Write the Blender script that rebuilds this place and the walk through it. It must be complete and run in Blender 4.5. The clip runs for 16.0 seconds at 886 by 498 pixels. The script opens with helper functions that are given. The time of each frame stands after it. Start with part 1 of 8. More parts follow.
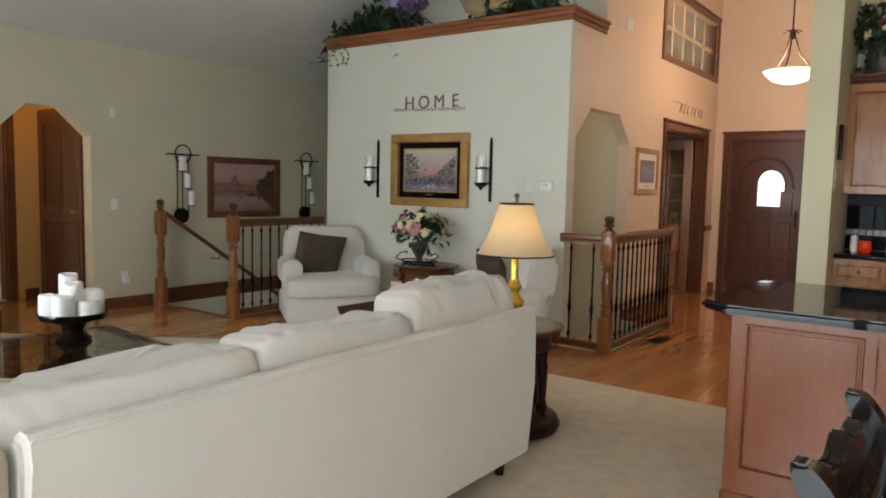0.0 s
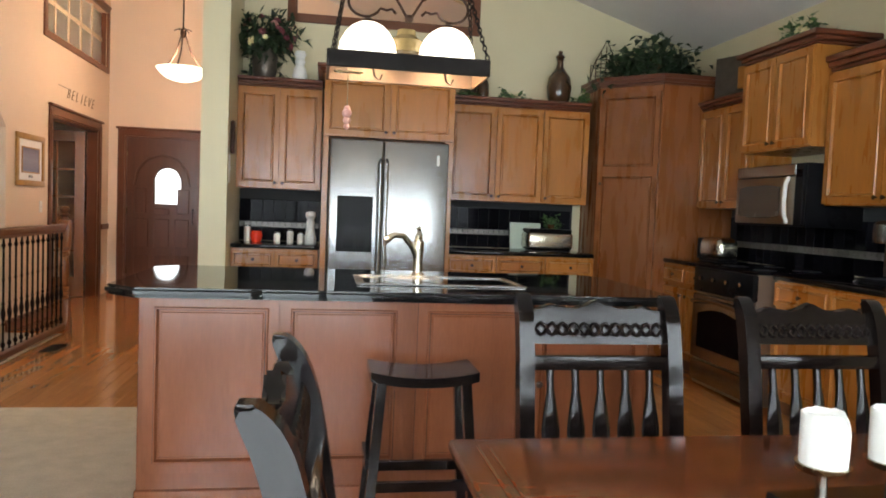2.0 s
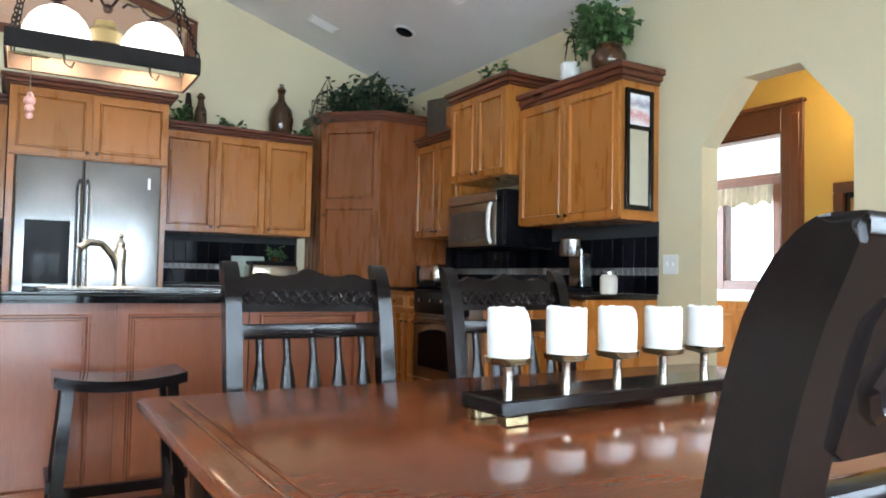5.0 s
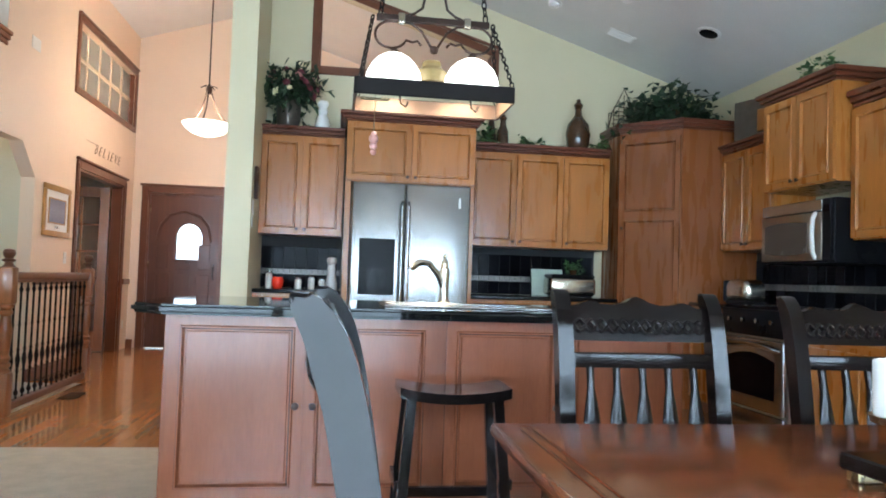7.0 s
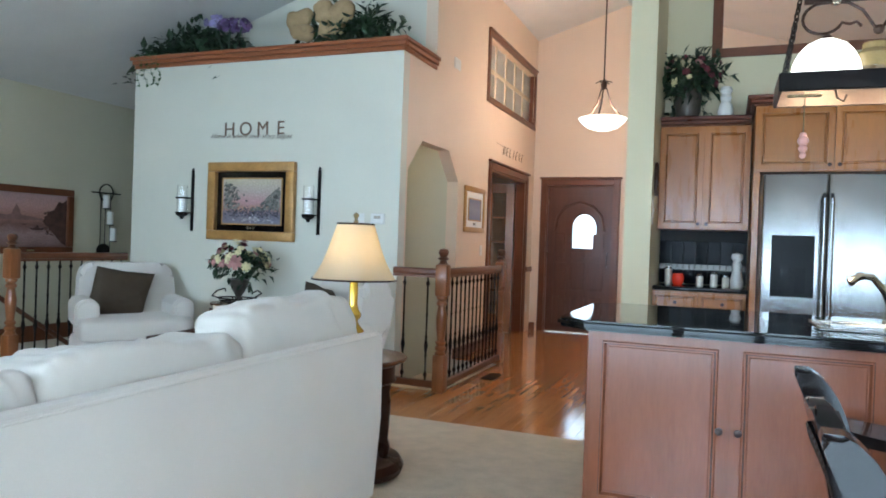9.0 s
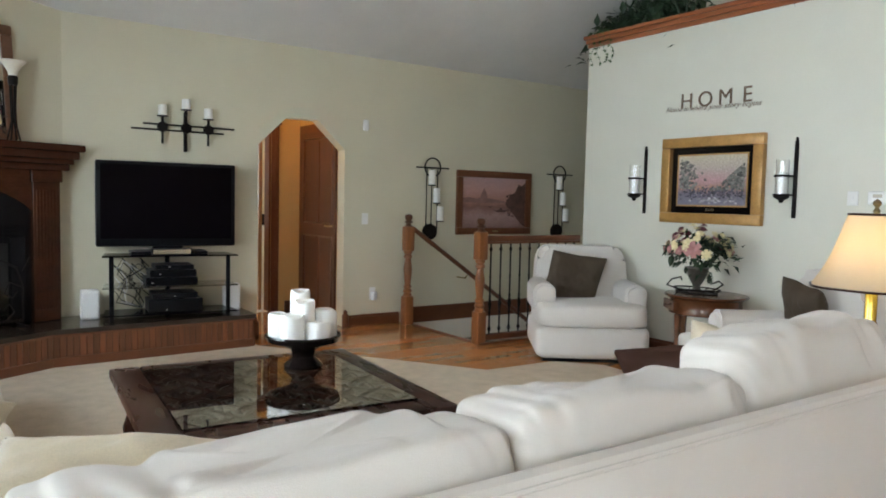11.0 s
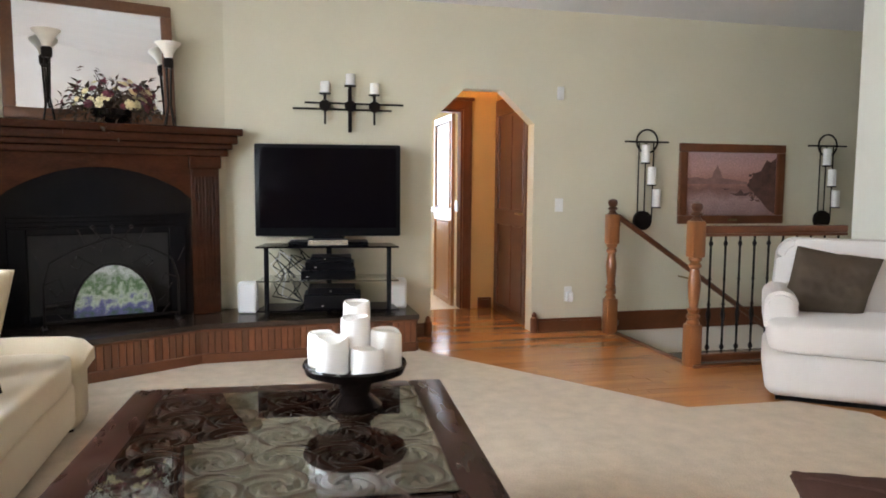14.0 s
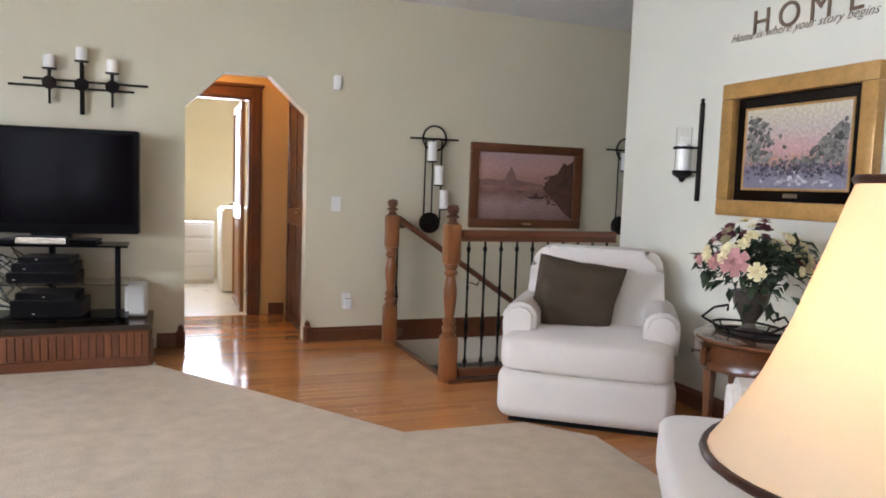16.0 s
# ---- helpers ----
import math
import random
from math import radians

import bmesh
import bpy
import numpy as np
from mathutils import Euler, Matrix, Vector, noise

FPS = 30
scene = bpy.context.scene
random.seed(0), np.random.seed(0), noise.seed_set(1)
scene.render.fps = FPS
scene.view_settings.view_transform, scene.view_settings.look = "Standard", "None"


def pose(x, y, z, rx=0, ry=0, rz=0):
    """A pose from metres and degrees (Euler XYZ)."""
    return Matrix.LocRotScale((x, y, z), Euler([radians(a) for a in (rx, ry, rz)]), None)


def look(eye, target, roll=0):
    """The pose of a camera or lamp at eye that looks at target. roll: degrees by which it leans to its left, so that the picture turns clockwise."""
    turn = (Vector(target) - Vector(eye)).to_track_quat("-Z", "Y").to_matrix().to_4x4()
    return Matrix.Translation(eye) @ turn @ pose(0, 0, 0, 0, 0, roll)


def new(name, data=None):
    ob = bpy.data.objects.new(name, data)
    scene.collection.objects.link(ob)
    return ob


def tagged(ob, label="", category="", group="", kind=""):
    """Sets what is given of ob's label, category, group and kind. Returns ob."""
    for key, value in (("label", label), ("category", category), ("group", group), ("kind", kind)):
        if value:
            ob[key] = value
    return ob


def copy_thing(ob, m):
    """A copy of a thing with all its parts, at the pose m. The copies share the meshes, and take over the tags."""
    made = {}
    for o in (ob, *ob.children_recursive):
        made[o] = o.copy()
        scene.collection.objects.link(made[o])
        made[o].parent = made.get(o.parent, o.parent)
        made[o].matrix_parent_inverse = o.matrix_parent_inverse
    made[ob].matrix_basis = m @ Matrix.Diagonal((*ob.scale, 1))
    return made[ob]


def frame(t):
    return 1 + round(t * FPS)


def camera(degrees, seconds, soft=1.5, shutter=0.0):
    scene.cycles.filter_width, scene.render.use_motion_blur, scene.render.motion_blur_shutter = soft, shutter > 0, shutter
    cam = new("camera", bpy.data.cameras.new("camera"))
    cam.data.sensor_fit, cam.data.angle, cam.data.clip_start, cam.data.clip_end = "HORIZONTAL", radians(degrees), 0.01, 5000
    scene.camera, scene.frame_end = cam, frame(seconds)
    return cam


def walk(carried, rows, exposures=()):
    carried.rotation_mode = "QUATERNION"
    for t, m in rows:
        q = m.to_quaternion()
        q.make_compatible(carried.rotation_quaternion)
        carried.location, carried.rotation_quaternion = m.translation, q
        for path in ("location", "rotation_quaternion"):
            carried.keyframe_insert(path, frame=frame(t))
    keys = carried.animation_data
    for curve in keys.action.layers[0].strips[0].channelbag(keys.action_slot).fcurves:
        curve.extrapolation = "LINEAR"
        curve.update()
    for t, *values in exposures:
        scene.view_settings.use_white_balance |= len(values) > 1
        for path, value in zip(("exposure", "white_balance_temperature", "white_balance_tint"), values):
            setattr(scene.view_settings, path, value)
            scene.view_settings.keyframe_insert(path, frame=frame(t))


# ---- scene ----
cam = camera(63.4, 16.0, soft=1.8)
PATH = [
    (0, (0.2, -0.295, 1.367), (-0.97, 1.317, 1.189), 1.3),
    (0.5, (0.126, -0.19, 1.318), (-0.685, 1.633, 1.176), 1.3),
    (1, (0.104, -0.15, 1.312), (-0.322, 1.799, 1.169), 1.1),
    (1.5, (0.117, -0.1, 1.285), (0.079, 1.896, 1.154), 1.7),
    (2, (0.126, -0.085, 1.238), (0.461, 1.884, 1.132), 2.3),
    (2.5, (0.124, -0.08, 1.195), (0.793, 1.807, 1.12), 2.4),
    (3, (0.134, -0.107, 1.165), (1.041, 1.678, 1.116), 1.9),
    (5.3, (0.206, -0.067, 0.967), (1.222, 1.652, 1.067), 1.0),
    (5.5, (0.191, -0.06, 0.964), (1.151, 1.69, 1.071), 1.2),
    (6, (0.165, -0.027, 0.965), (0.922, 1.82, 1.081), 1.4),
    (6.5, (0.123, -0.029, 0.994), (0.647, 1.899, 1.098), 1.6),
    (7, (0.087, -0.046, 1.036), (0.373, 1.931, 1.119), 1.9),
    (7.5, (0.046, -0.027, 1.046), (0.087, 1.971, 1.116), 2.3),
    (8, (0.0, -0.035, 1.086), (-0.209, 1.954, 1.13), 2.3),
    (8.5, (-0.031, -0.053, 1.129), (-0.501, 1.891, 1.145), 2.2),
    (9, (-0.055, -0.073, 1.19), (-0.789, 1.787, 1.173), 2.0),
    (9.5, (-0.1, 0.044, 1.205), (-1.097, 1.778, 1.168), 1.8),
    (10, (-0.257, 0.104, 1.231), (-1.48, 1.685, 1.168), 1.9),
    (10.2, (-0.315, 0.135, 1.278), (-1.625, 1.643, 1.191), 2.0),
    (12.3, (-0.771, 0.509, 1.288), (-2.702, 1.013, 1.159), 0.4),
    (12.5, (-0.825, 0.581, 1.294), (-2.77, 1.025, 1.155), 0.5),
    (13, (-0.958, 0.732, 1.27), (-2.914, 1.118, 1.118), 0.3),
    (13.5, (-1.097, 0.968, 1.283), (-3.046, 1.382, 1.108), 0.3),
    (14, (-1.209, 1.323, 1.248), (-3.146, 1.791, 1.072), 0.4),
    (14.5, (-1.213, 1.549, 1.261), (-3.118, 2.131, 1.075), 0.9),
    (15, (-1.256, 1.887, 1.281), (-3.138, 2.537, 1.09), 1.5),
    (15.5, (-1.304, 2.213, 1.242), (-3.175, 2.898, 1.068), 1.6),
    (16, (-1.377, 2.484, 1.249), (-3.235, 3.204, 1.078), 2.0),
]
# seconds, stops, kelvin, tint
EXPO = [(0, -0.60, 6950, 12), (0.5, -0.66, 6950, 11), (1.0, -0.60, 6900, 12), (1.5, -0.42, 6850, 12), (2.0, -0.18, 6950, 13), (2.5, 0.15, 7050, 14), (3.2, 0.27, 6450, 13), (5.3, 0.17, 6000, 10), (7, 0.14, 5600, 6), (8, 0.03, 5500, 5), (9, -0.2, 5500, 5), (10.2, -0.34, 6000, 9), (12.3, 0.26, 6850, 16), (14, 0.32, 6700, 19), (15, 0.29, 6600, 20), (16, 0.2, 6500, 22)]
walk(cam, [(t, look(eye, target, roll)) for t, eye, target, roll in PATH], EXPO)

# ---- world and lamps ----
scene.view_settings.exposure = 0.0
world = bpy.data.worlds.new("world")
scene.world = world
world.use_nodes = True
wn = world.node_tree.nodes
sky = wn.new("ShaderNodeTexSky")
sky.sky_type, sky.sun_disc = "NISHITA", False
sky.sun_elevation, sky.sun_rotation = radians(48), radians(20)
world.node_tree.links.new(sky.outputs[0], wn["Background"].inputs[0])
wn["Background"].inputs[1].default_value = 0.15


def lamp(name, kind, m, power, color=(1, 1, 1), **kw):
    data = bpy.data.lights.new(name, kind)
    data.energy, data.color = power, color
    for key, value in kw.items():
        if key == "size":
            data.shape, data.size, data.size_y = "RECTANGLE", value[0], value[1]
        elif key == "angle":
            data.angle = radians(value)
        elif key == "soft":
            data.shadow_soft_size = value
    ob = new(name, data)
    ob.matrix_world = m
    return ob


lamp("sun", "SUN", look((0, 14, 16), (0, 0, 0)), 5.0, (1, 0.95, 0.86), angle=0.5)
DAY = (0.74, 0.88, 1.0)
# daylight in the openings of the window wall
lamp("daylight_fill", "AREA", pose(-3.85, -0.79, 1.6, 90, 0, 0), 120, DAY, size=(1.2, 1.3))
lamp("daylight_fill", "AREA", pose(-0.4, -0.79, 1.2, 90, 0, 0), 125, DAY, size=(2.2, 1.9))
lamp("daylight_fill", "AREA", pose(1.9, -0.79, 1.5, 90, 0, 0), 76, DAY, size=(2.0, 1.4))
# unseen fill lamps before blank walls, added to brighten side room and laundry
lamp("daylight_fill", "AREA", pose(7.3, 3.6, 1.5, 90, 0, 90), 95, DAY, size=(1.2, 1.4))
lamp("daylight_fill", "AREA", pose(6.3, 6.4, 1.5, 90, 0, 180), 95, DAY, size=(1.2, 1.4))
lamp("daylight_fill", "AREA", pose(-10.6, 3.0, 1.5, 90, 0, -90), 60, DAY, size=(1.2, 1.4))
WARM = (1.0, 0.62, 0.34)
lamp("bulb", "POINT", pose(-1.385, 8.0, 2.66), 80, (1.0, 0.70, 0.50), soft=0.12)
lamp("bulb", "POINT", pose(0.314, 3.39, 2.03), 10, (1.0, 0.74, 0.46), soft=0.08)
lamp("bulb", "POINT", pose(0.697, 3.39, 2.03), 10, (1.0, 0.74, 0.46), soft=0.08)
lamp("bulb", "POINT", pose(-1.828, 3.19, 1.12), 1.35, (1.0, 0.74, 0.42), soft=0.05)
# no fitting seen for these three: added to light side halls and stairwell
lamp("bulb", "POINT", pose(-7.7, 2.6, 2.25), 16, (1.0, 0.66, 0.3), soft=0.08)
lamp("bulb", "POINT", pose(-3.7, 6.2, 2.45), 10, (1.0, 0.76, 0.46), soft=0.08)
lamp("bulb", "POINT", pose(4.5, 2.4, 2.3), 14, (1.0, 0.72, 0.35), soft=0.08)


# ---- materials ----
def mat(name, color, rough=0.5, metal=0.0, var=0.12, scale=6.0, fine=90.0, bump=0.0, island=False, per=0.0, stretch=None, coat=0.0, sheen=0.0, trans=0.0, emit=0.0, rvar=0.08, spec=None):
    m = bpy.data.materials.new(name)
    m.use_nodes = True
    nt = m.node_tree
    N, L = nt.nodes, nt.links
    b = N["Principled BSDF"]
    b.inputs["Metallic"].default_value = metal
    b.inputs["Coat Weight"].default_value = coat
    b.inputs["Coat Roughness"].default_value = 0.08
    b.inputs["Sheen Weight"].default_value = sheen
    b.inputs["Transmission Weight"].default_value = trans
    if spec is not None:
        b.inputs["Specular IOR Level"].default_value = spec
    tc = N.new("ShaderNodeTexCoord")
    mp = N.new("ShaderNodeMapping")
    L.new(tc.outputs["Object"], mp.inputs[0])
    mp.inputs["Scale"].default_value = stretch or (1, 1, 1)
    if per:
        oi = N.new("ShaderNodeNewGeometry") if island else N.new("ShaderNodeObjectInfo")
        rnd = oi.outputs["Random Per Island"] if island else oi.outputs["Random"]
        sh = N.new("ShaderNodeVectorMath")
        sh.operation = "SCALE"
        sh.inputs[0].default_value = (17, 31, 23)
        L.new(rnd, sh.inputs["Scale"])
        L.new(sh.outputs[0], mp.inputs["Location"])
    big, small = N.new("ShaderNodeTexNoise"), N.new("ShaderNodeTexNoise")
    for n, s in ((big, scale), (small, fine)):
        n.inputs["Scale"].default_value = s
        n.inputs["Detail"].default_value = 5
        L.new(mp.outputs[0], n.inputs["Vector"])
    add = N.new("ShaderNodeMath")
    add.operation = "MULTIPLY_ADD"
    add.inputs[1].default_value, add.inputs[2].default_value = 0.6, 0.0
    L.new(big.outputs[0], add.inputs[0])
    add2 = N.new("ShaderNodeMath")
    add2.operation = "MULTIPLY_ADD"
    add2.inputs[1].default_value = 0.4
    L.new(small.outputs[0], add2.inputs[0])
    L.new(add.outputs[0], add2.inputs[2])
    ramp = N.new("ShaderNodeValToRGB")
    e = ramp.color_ramp.elements
    e[0].position, e[1].position = 0.3, 0.7
    e[0].color = (*[c * (1 - var) for c in color], 1)
    e[1].color = (*[min(1, c * (1 + var)) for c in color], 1)
    L.new(add2.outputs[0], ramp.inputs[0])
    col = ramp.outputs[0]
    if per:
        hsv = N.new("ShaderNodeHueSaturation")
        mr = N.new("ShaderNodeMapRange")
        mr.inputs["To Min"].default_value, mr.inputs["To Max"].default_value = 1 - per, 1 + per
        L.new(rnd, mr.inputs[0])
        L.new(mr.outputs[0], hsv.inputs["Value"])
        L.new(col, hsv.inputs["Color"])
        col = hsv.outputs[0]
    L.new(col, b.inputs["Base Color"])
    rr = N.new("ShaderNodeMapRange")
    rr.inputs["To Min"].default_value, rr.inputs["To Max"].default_value = max(0.01, rough - rvar), min(1, rough + rvar)
    L.new(big.outputs[0], rr.inputs[0])
    L.new(rr.outputs[0], b.inputs["Roughness"])
    if bump:
        bp = N.new("ShaderNodeBump")
        bp.inputs["Strength"].default_value, bp.inputs["Distance"].default_value = min(1, bump), 0.004
        L.new(small.outputs[0], bp.inputs["Height"])
        L.new(bp.outputs[0], b.inputs["Normal"])
    if emit:
        b.inputs["Emission Color"].default_value = (*color, 1)
        b.inputs["Emission Strength"].default_value = emit
    return m


PAINT = mat("sage_paint", (0.60, 0.55, 0.40), 0.55, var=0.04, scale=2, fine=160, bump=0.12)
# copy of the sage paint, yellower, for the kitchen walls
PAINTK = mat("yellower_sage_paint", (0.61, 0.545, 0.355), 0.55, var=0.04, scale=2, fine=160, bump=0.12)
# sage walls of the entry, the pendant's warm light mixed into their colour
WARMLIT = mat("pendant_lit_paint", (0.74, 0.585, 0.44), 0.55, var=0.04, scale=2, fine=160, bump=0.12)
# same sage, paled and cooled to carry the daylight falling on this wall
HOMEP = mat("daylit_paint", (0.66, 0.64, 0.54), 0.55, var=0.04, scale=2, fine=160, bump=0.12)
GOLDP = mat("gold_paint", (0.62, 0.42, 0.10), 0.55, var=0.05, scale=2, fine=160, bump=0.12)
ORANGEP = mat("orange_paint", (0.66, 0.42, 0.16), 0.55, var=0.05, scale=2, fine=160, bump=0.12)
WHITEP = mat("white_paint", (0.78, 0.77, 0.74), 0.5, var=0.03, scale=3, fine=120, bump=0.05)
CEIL = mat("ceiling_paint", (0.70, 0.68, 0.64), 0.8, var=0.05, scale=3, fine=70, bump=0.5)
CHERRY = mat("cherry_wood", (0.37, 0.137, 0.024), 0.28, var=0.15, scale=3, fine=26, bump=0.03, per=0.10, stretch=(5, 5, 0.7), coat=0.12, rvar=0.04)
# cabinet cherry for the island, its dimmer, cooler light put into the colour
DIMCHERRY = mat("dim_lit_cherry_wood", (0.180, 0.056, 0.024), 0.24, var=0.15, scale=3, fine=26, bump=0.02, per=0.06, stretch=(5, 5, 0.7), coat=0.1, rvar=0.03)
PANTRYW = mat("pantry_wood", (0.235, 0.076, 0.020), 0.28, var=0.15, scale=3, fine=26, bump=0.03, per=0.08, stretch=(5, 5, 0.7), coat=0.12)
CROWN = mat("crown_wood", (0.11, 0.030, 0.013), 0.3, var=0.2, scale=4, fine=40, stretch=(0.8, 0.8, 4), coat=0.2)
TRIM = mat("trim_wood", (0.13, 0.042, 0.016), 0.35, var=0.25, scale=3, fine=30, bump=0.05, stretch=(2, 2, 2), coat=0.08)
DOORW = mat("door_wood", (0.10, 0.036, 0.018), 0.36, var=0.3, scale=3, fine=30, bump=0.06, stretch=(6, 6, 0.6), coat=0.05)
MANTEL = mat("mantel_wood", (0.040, 0.0115, 0.0048), 0.24, var=0.4, scale=3, fine=34, bump=0.04, stretch=(1, 1, 3), coat=0.0, rvar=0.03, spec=0.28)
BEAD = mat("hearth_board_wood", (0.15, 0.05, 0.02), 0.35, var=0.4, scale=4, fine=30, bump=0.06, per=0.35, stretch=(5, 5, 0.8), coat=0.2)
OAK = mat("newel_oak", (0.24, 0.085, 0.026), 0.33, var=0.3, scale=4, fine=40, bump=0.06, stretch=(6, 6, 0.7), coat=0.08)
PLANK = mat("floor_plank", (0.47, 0.19, 0.058), 0.13, var=0.2, scale=3, fine=36, bump=0.03, per=0.14, stretch=(9, 0.8, 1), coat=0.35, rvar=0.05)
PLANKS = mat("floor_planks", (0.47, 0.19, 0.058), 0.13, var=0.2, scale=3, fine=36, bump=0.03, island=True, per=0.14, stretch=(9, 0.8, 1), coat=0.35, rvar=0.05)
TABLEW = mat("table_wood", (0.125, 0.033, 0.011), 0.15, var=0.35, scale=3, fine=30, bump=0.02, stretch=(0.8, 5, 2), coat=0.08, rvar=0.06, spec=0.35)
ENDW = mat("end_table_wood", (0.11, 0.038, 0.014), 0.25, var=0.3, scale=5, fine=40, stretch=(2, 2, 2), coat=0.12)
ESPRESSO = mat("espresso_wood", (0.026, 0.009, 0.005), 0.28, var=0.2, scale=5, fine=40, bump=0.03, stretch=(1, 4, 2), spec=0.16, rvar=0.04)
BLACKW = mat("black_lacquer", (0.006, 0.004, 0.0035), 0.13, var=0.4, scale=6, fine=40, spec=0.28, rvar=0.03)
GRANITE = mat("black_granite", (0.006, 0.006, 0.006), 0.04, var=0.6, scale=60, fine=300, rvar=0.015, spec=0.36)
TILE = mat("black_tile", (0.006, 0.006, 0.008), 0.06, var=0.3, scale=20, fine=100, per=0.5, rvar=0.02, spec=0.035)
DECOTILE = mat("pewter_tile", (0.13, 0.12, 0.11), 0.3, metal=0.7, var=0.35, scale=30, fine=120)
STEEL = mat("stainless_steel", (0.31, 0.31, 0.305), 0.25, metal=1.0, var=0.04, scale=2, fine=50, stretch=(1, 1, 0.5), rvar=0.02)
DKSTEEL = mat("dark_steel", (0.40, 0.355, 0.29), 0.34, metal=1.0, var=0.05, scale=3, fine=50, rvar=0.03)
NICKEL = mat("brushed_nickel", (0.58, 0.53, 0.44), 0.22, metal=1.0, var=0.05)
BRASS = mat("aged_brass", (0.34, 0.27, 0.15), 0.28, metal=1.0, var=0.1)
GOLD = mat("gilt_ceramic", (0.75, 0.48, 0.06), 0.2, metal=0.6, var=0.15, coat=0.5)
GILT = mat("gilt_frame", (0.42, 0.23, 0.07), 0.35, metal=0.25, var=0.25, scale=8, fine=60, bump=0.1)
IRON = mat("wrought_iron", (0.012, 0.009, 0.008), 0.45, var=0.3, scale=20, fine=120, bump=0.2, spec=0.1)
BRONZE = mat("oiled_bronze", (0.05, 0.03, 0.022), 0.35, metal=0.7, var=0.2)
CARPET = mat("carpet", (0.58, 0.48, 0.36), 0.95, var=0.15, scale=9, fine=110, bump=1.0, spec=0.1)
FABRIC = mat("cream_upholstery", (0.60, 0.545, 0.475), 0.9, var=0.06, scale=3, fine=420, bump=0.25, sheen=0.25, spec=0.15)
FABRIC2 = mat("ivory_upholstery", (0.68, 0.63, 0.57), 0.9, var=0.05, scale=3, fine=420, bump=0.25, sheen=0.25, spec=0.15)
BEIGE = mat("beige_upholstery", (0.62, 0.52, 0.36), 0.85, var=0.08, scale=3, fine=380, bump=0.25, sheen=0.3, spec=0.15)
SATIN = mat("champagne_satin", (0.60, 0.50, 0.34), 0.38, var=0.15, scale=9, fine=200, bump=0.15, sheen=0.2)
BROWNF = mat("brown_cushion_cloth", (0.040, 0.017, 0.011), 0.8, var=0.15, scale=5, fine=300, bump=0.2, spec=0.1)
TAUPE = mat("taupe_cushion_cloth", (0.075, 0.055, 0.038), 0.8, var=0.16, scale=5, fine=300, bump=0.2, spec=0.1)
WAX = mat("candle_wax", (0.84, 0.82, 0.76), 0.45, var=0.03, scale=8, fine=80)
SHADE = mat("lamp_shade_silk", (0.74, 0.66, 0.50), 0.8, var=0.05, scale=4, fine=160)
_n = SHADE.node_tree
_tr, _mx = _n.nodes.new("ShaderNodeBsdfTranslucent"), _n.nodes.new("ShaderNodeMixShader")
_tr.inputs[0].default_value = (0.76, 0.56, 0.27, 1)
_mx.inputs[0].default_value = 0.6
_n.links.new(_n.nodes["Principled BSDF"].outputs[0], _mx.inputs[1])
_n.links.new(_tr.outputs[0], _mx.inputs[2])
_n.links.new(_mx.outputs[0], _n.nodes["Material Output"].inputs[0])
GLOWW = mat("lit_glass_shade", (1.0, 0.93, 0.80), 0.4, var=0.02, emit=4.0)
GLOWP = mat("lit_alabaster", (1.0, 0.90, 0.74), 0.4, var=0.04, emit=3.2)
ALAB = mat("alabaster_glass", (0.80, 0.74, 0.62), 0.3, var=0.08, scale=12)
BLACKP = mat("black_plastic", (0.006, 0.006, 0.007), 0.3, var=0.1, spec=0.1)
SCREEN = mat("black_screen", (0.003, 0.002, 0.003), 0.12, var=0.1, spec=0.03)
FIREBLK = mat("black_enamel", (0.005, 0.005, 0.006), 0.2, var=0.2, spec=0.16)
FIREDARK = mat("firebox_black", (0.014, 0.012, 0.010), 0.9, var=0.4, scale=8, fine=60, bump=0.4)
PLASTIC = mat("white_plastic", (0.75, 0.74, 0.70), 0.4, var=0.03)
TERRA = mat("brown_glaze", (0.06, 0.028, 0.012), 0.15, var=0.5, scale=9, fine=50, coat=0.5)
PEWTER = mat("dark_pewter", (0.10, 0.085, 0.07), 0.4, metal=0.5, var=0.3, scale=14, fine=90)
LEAF = mat("silk_leaf", (0.060, 0.125, 0.036), 0.45, var=0.35, scale=10, fine=60, island=True, per=0.45)
LEAFD = mat("dark_silk_leaf", (0.022, 0.045, 0.018), 0.5, var=0.35, scale=10, fine=60, island=True, per=0.45)
LEAFB = mat("dried_leaf", (0.06, 0.035, 0.02), 0.6, var=0.4, scale=10, fine=60, island=True, per=0.5)
PINK = mat("pink_petal", (0.50, 0.24, 0.22), 0.6, var=0.2, island=True, per=0.3)
IVORY = mat("ivory_petal", (0.75, 0.66, 0.38), 0.6, var=0.12, island=True, per=0.2)
PURPLE = mat("purple_petal", (0.16, 0.09, 0.22), 0.6, var=0.3, island=True, per=0.4)
LILAC = mat("lilac_petal", (0.45, 0.38, 0.62), 0.6, var=0.2, island=True, per=0.3)
WINE = mat("wine_petal", (0.16, 0.03, 0.045), 0.6, var=0.2, island=True, per=0.4)
BURLAP = mat("burlap", (0.36, 0.25, 0.13), 0.9, var=0.2, scale=20, fine=300, bump=0.5)
MIRROR = mat("mirror_glass", (0.88, 0.90, 0.90), 0.02, metal=1.0, var=0.0, rvar=0.005)
RED = mat("red_glass", (0.55, 0.03, 0.01), 0.15, var=0.1, emit=0.25)
LETTER = mat("wall_lettering", (0.16, 0.10, 0.06), 0.6, var=0.15)
LETTER2 = mat("small_wall_lettering", (0.30, 0.20, 0.13), 0.6, var=0.15)
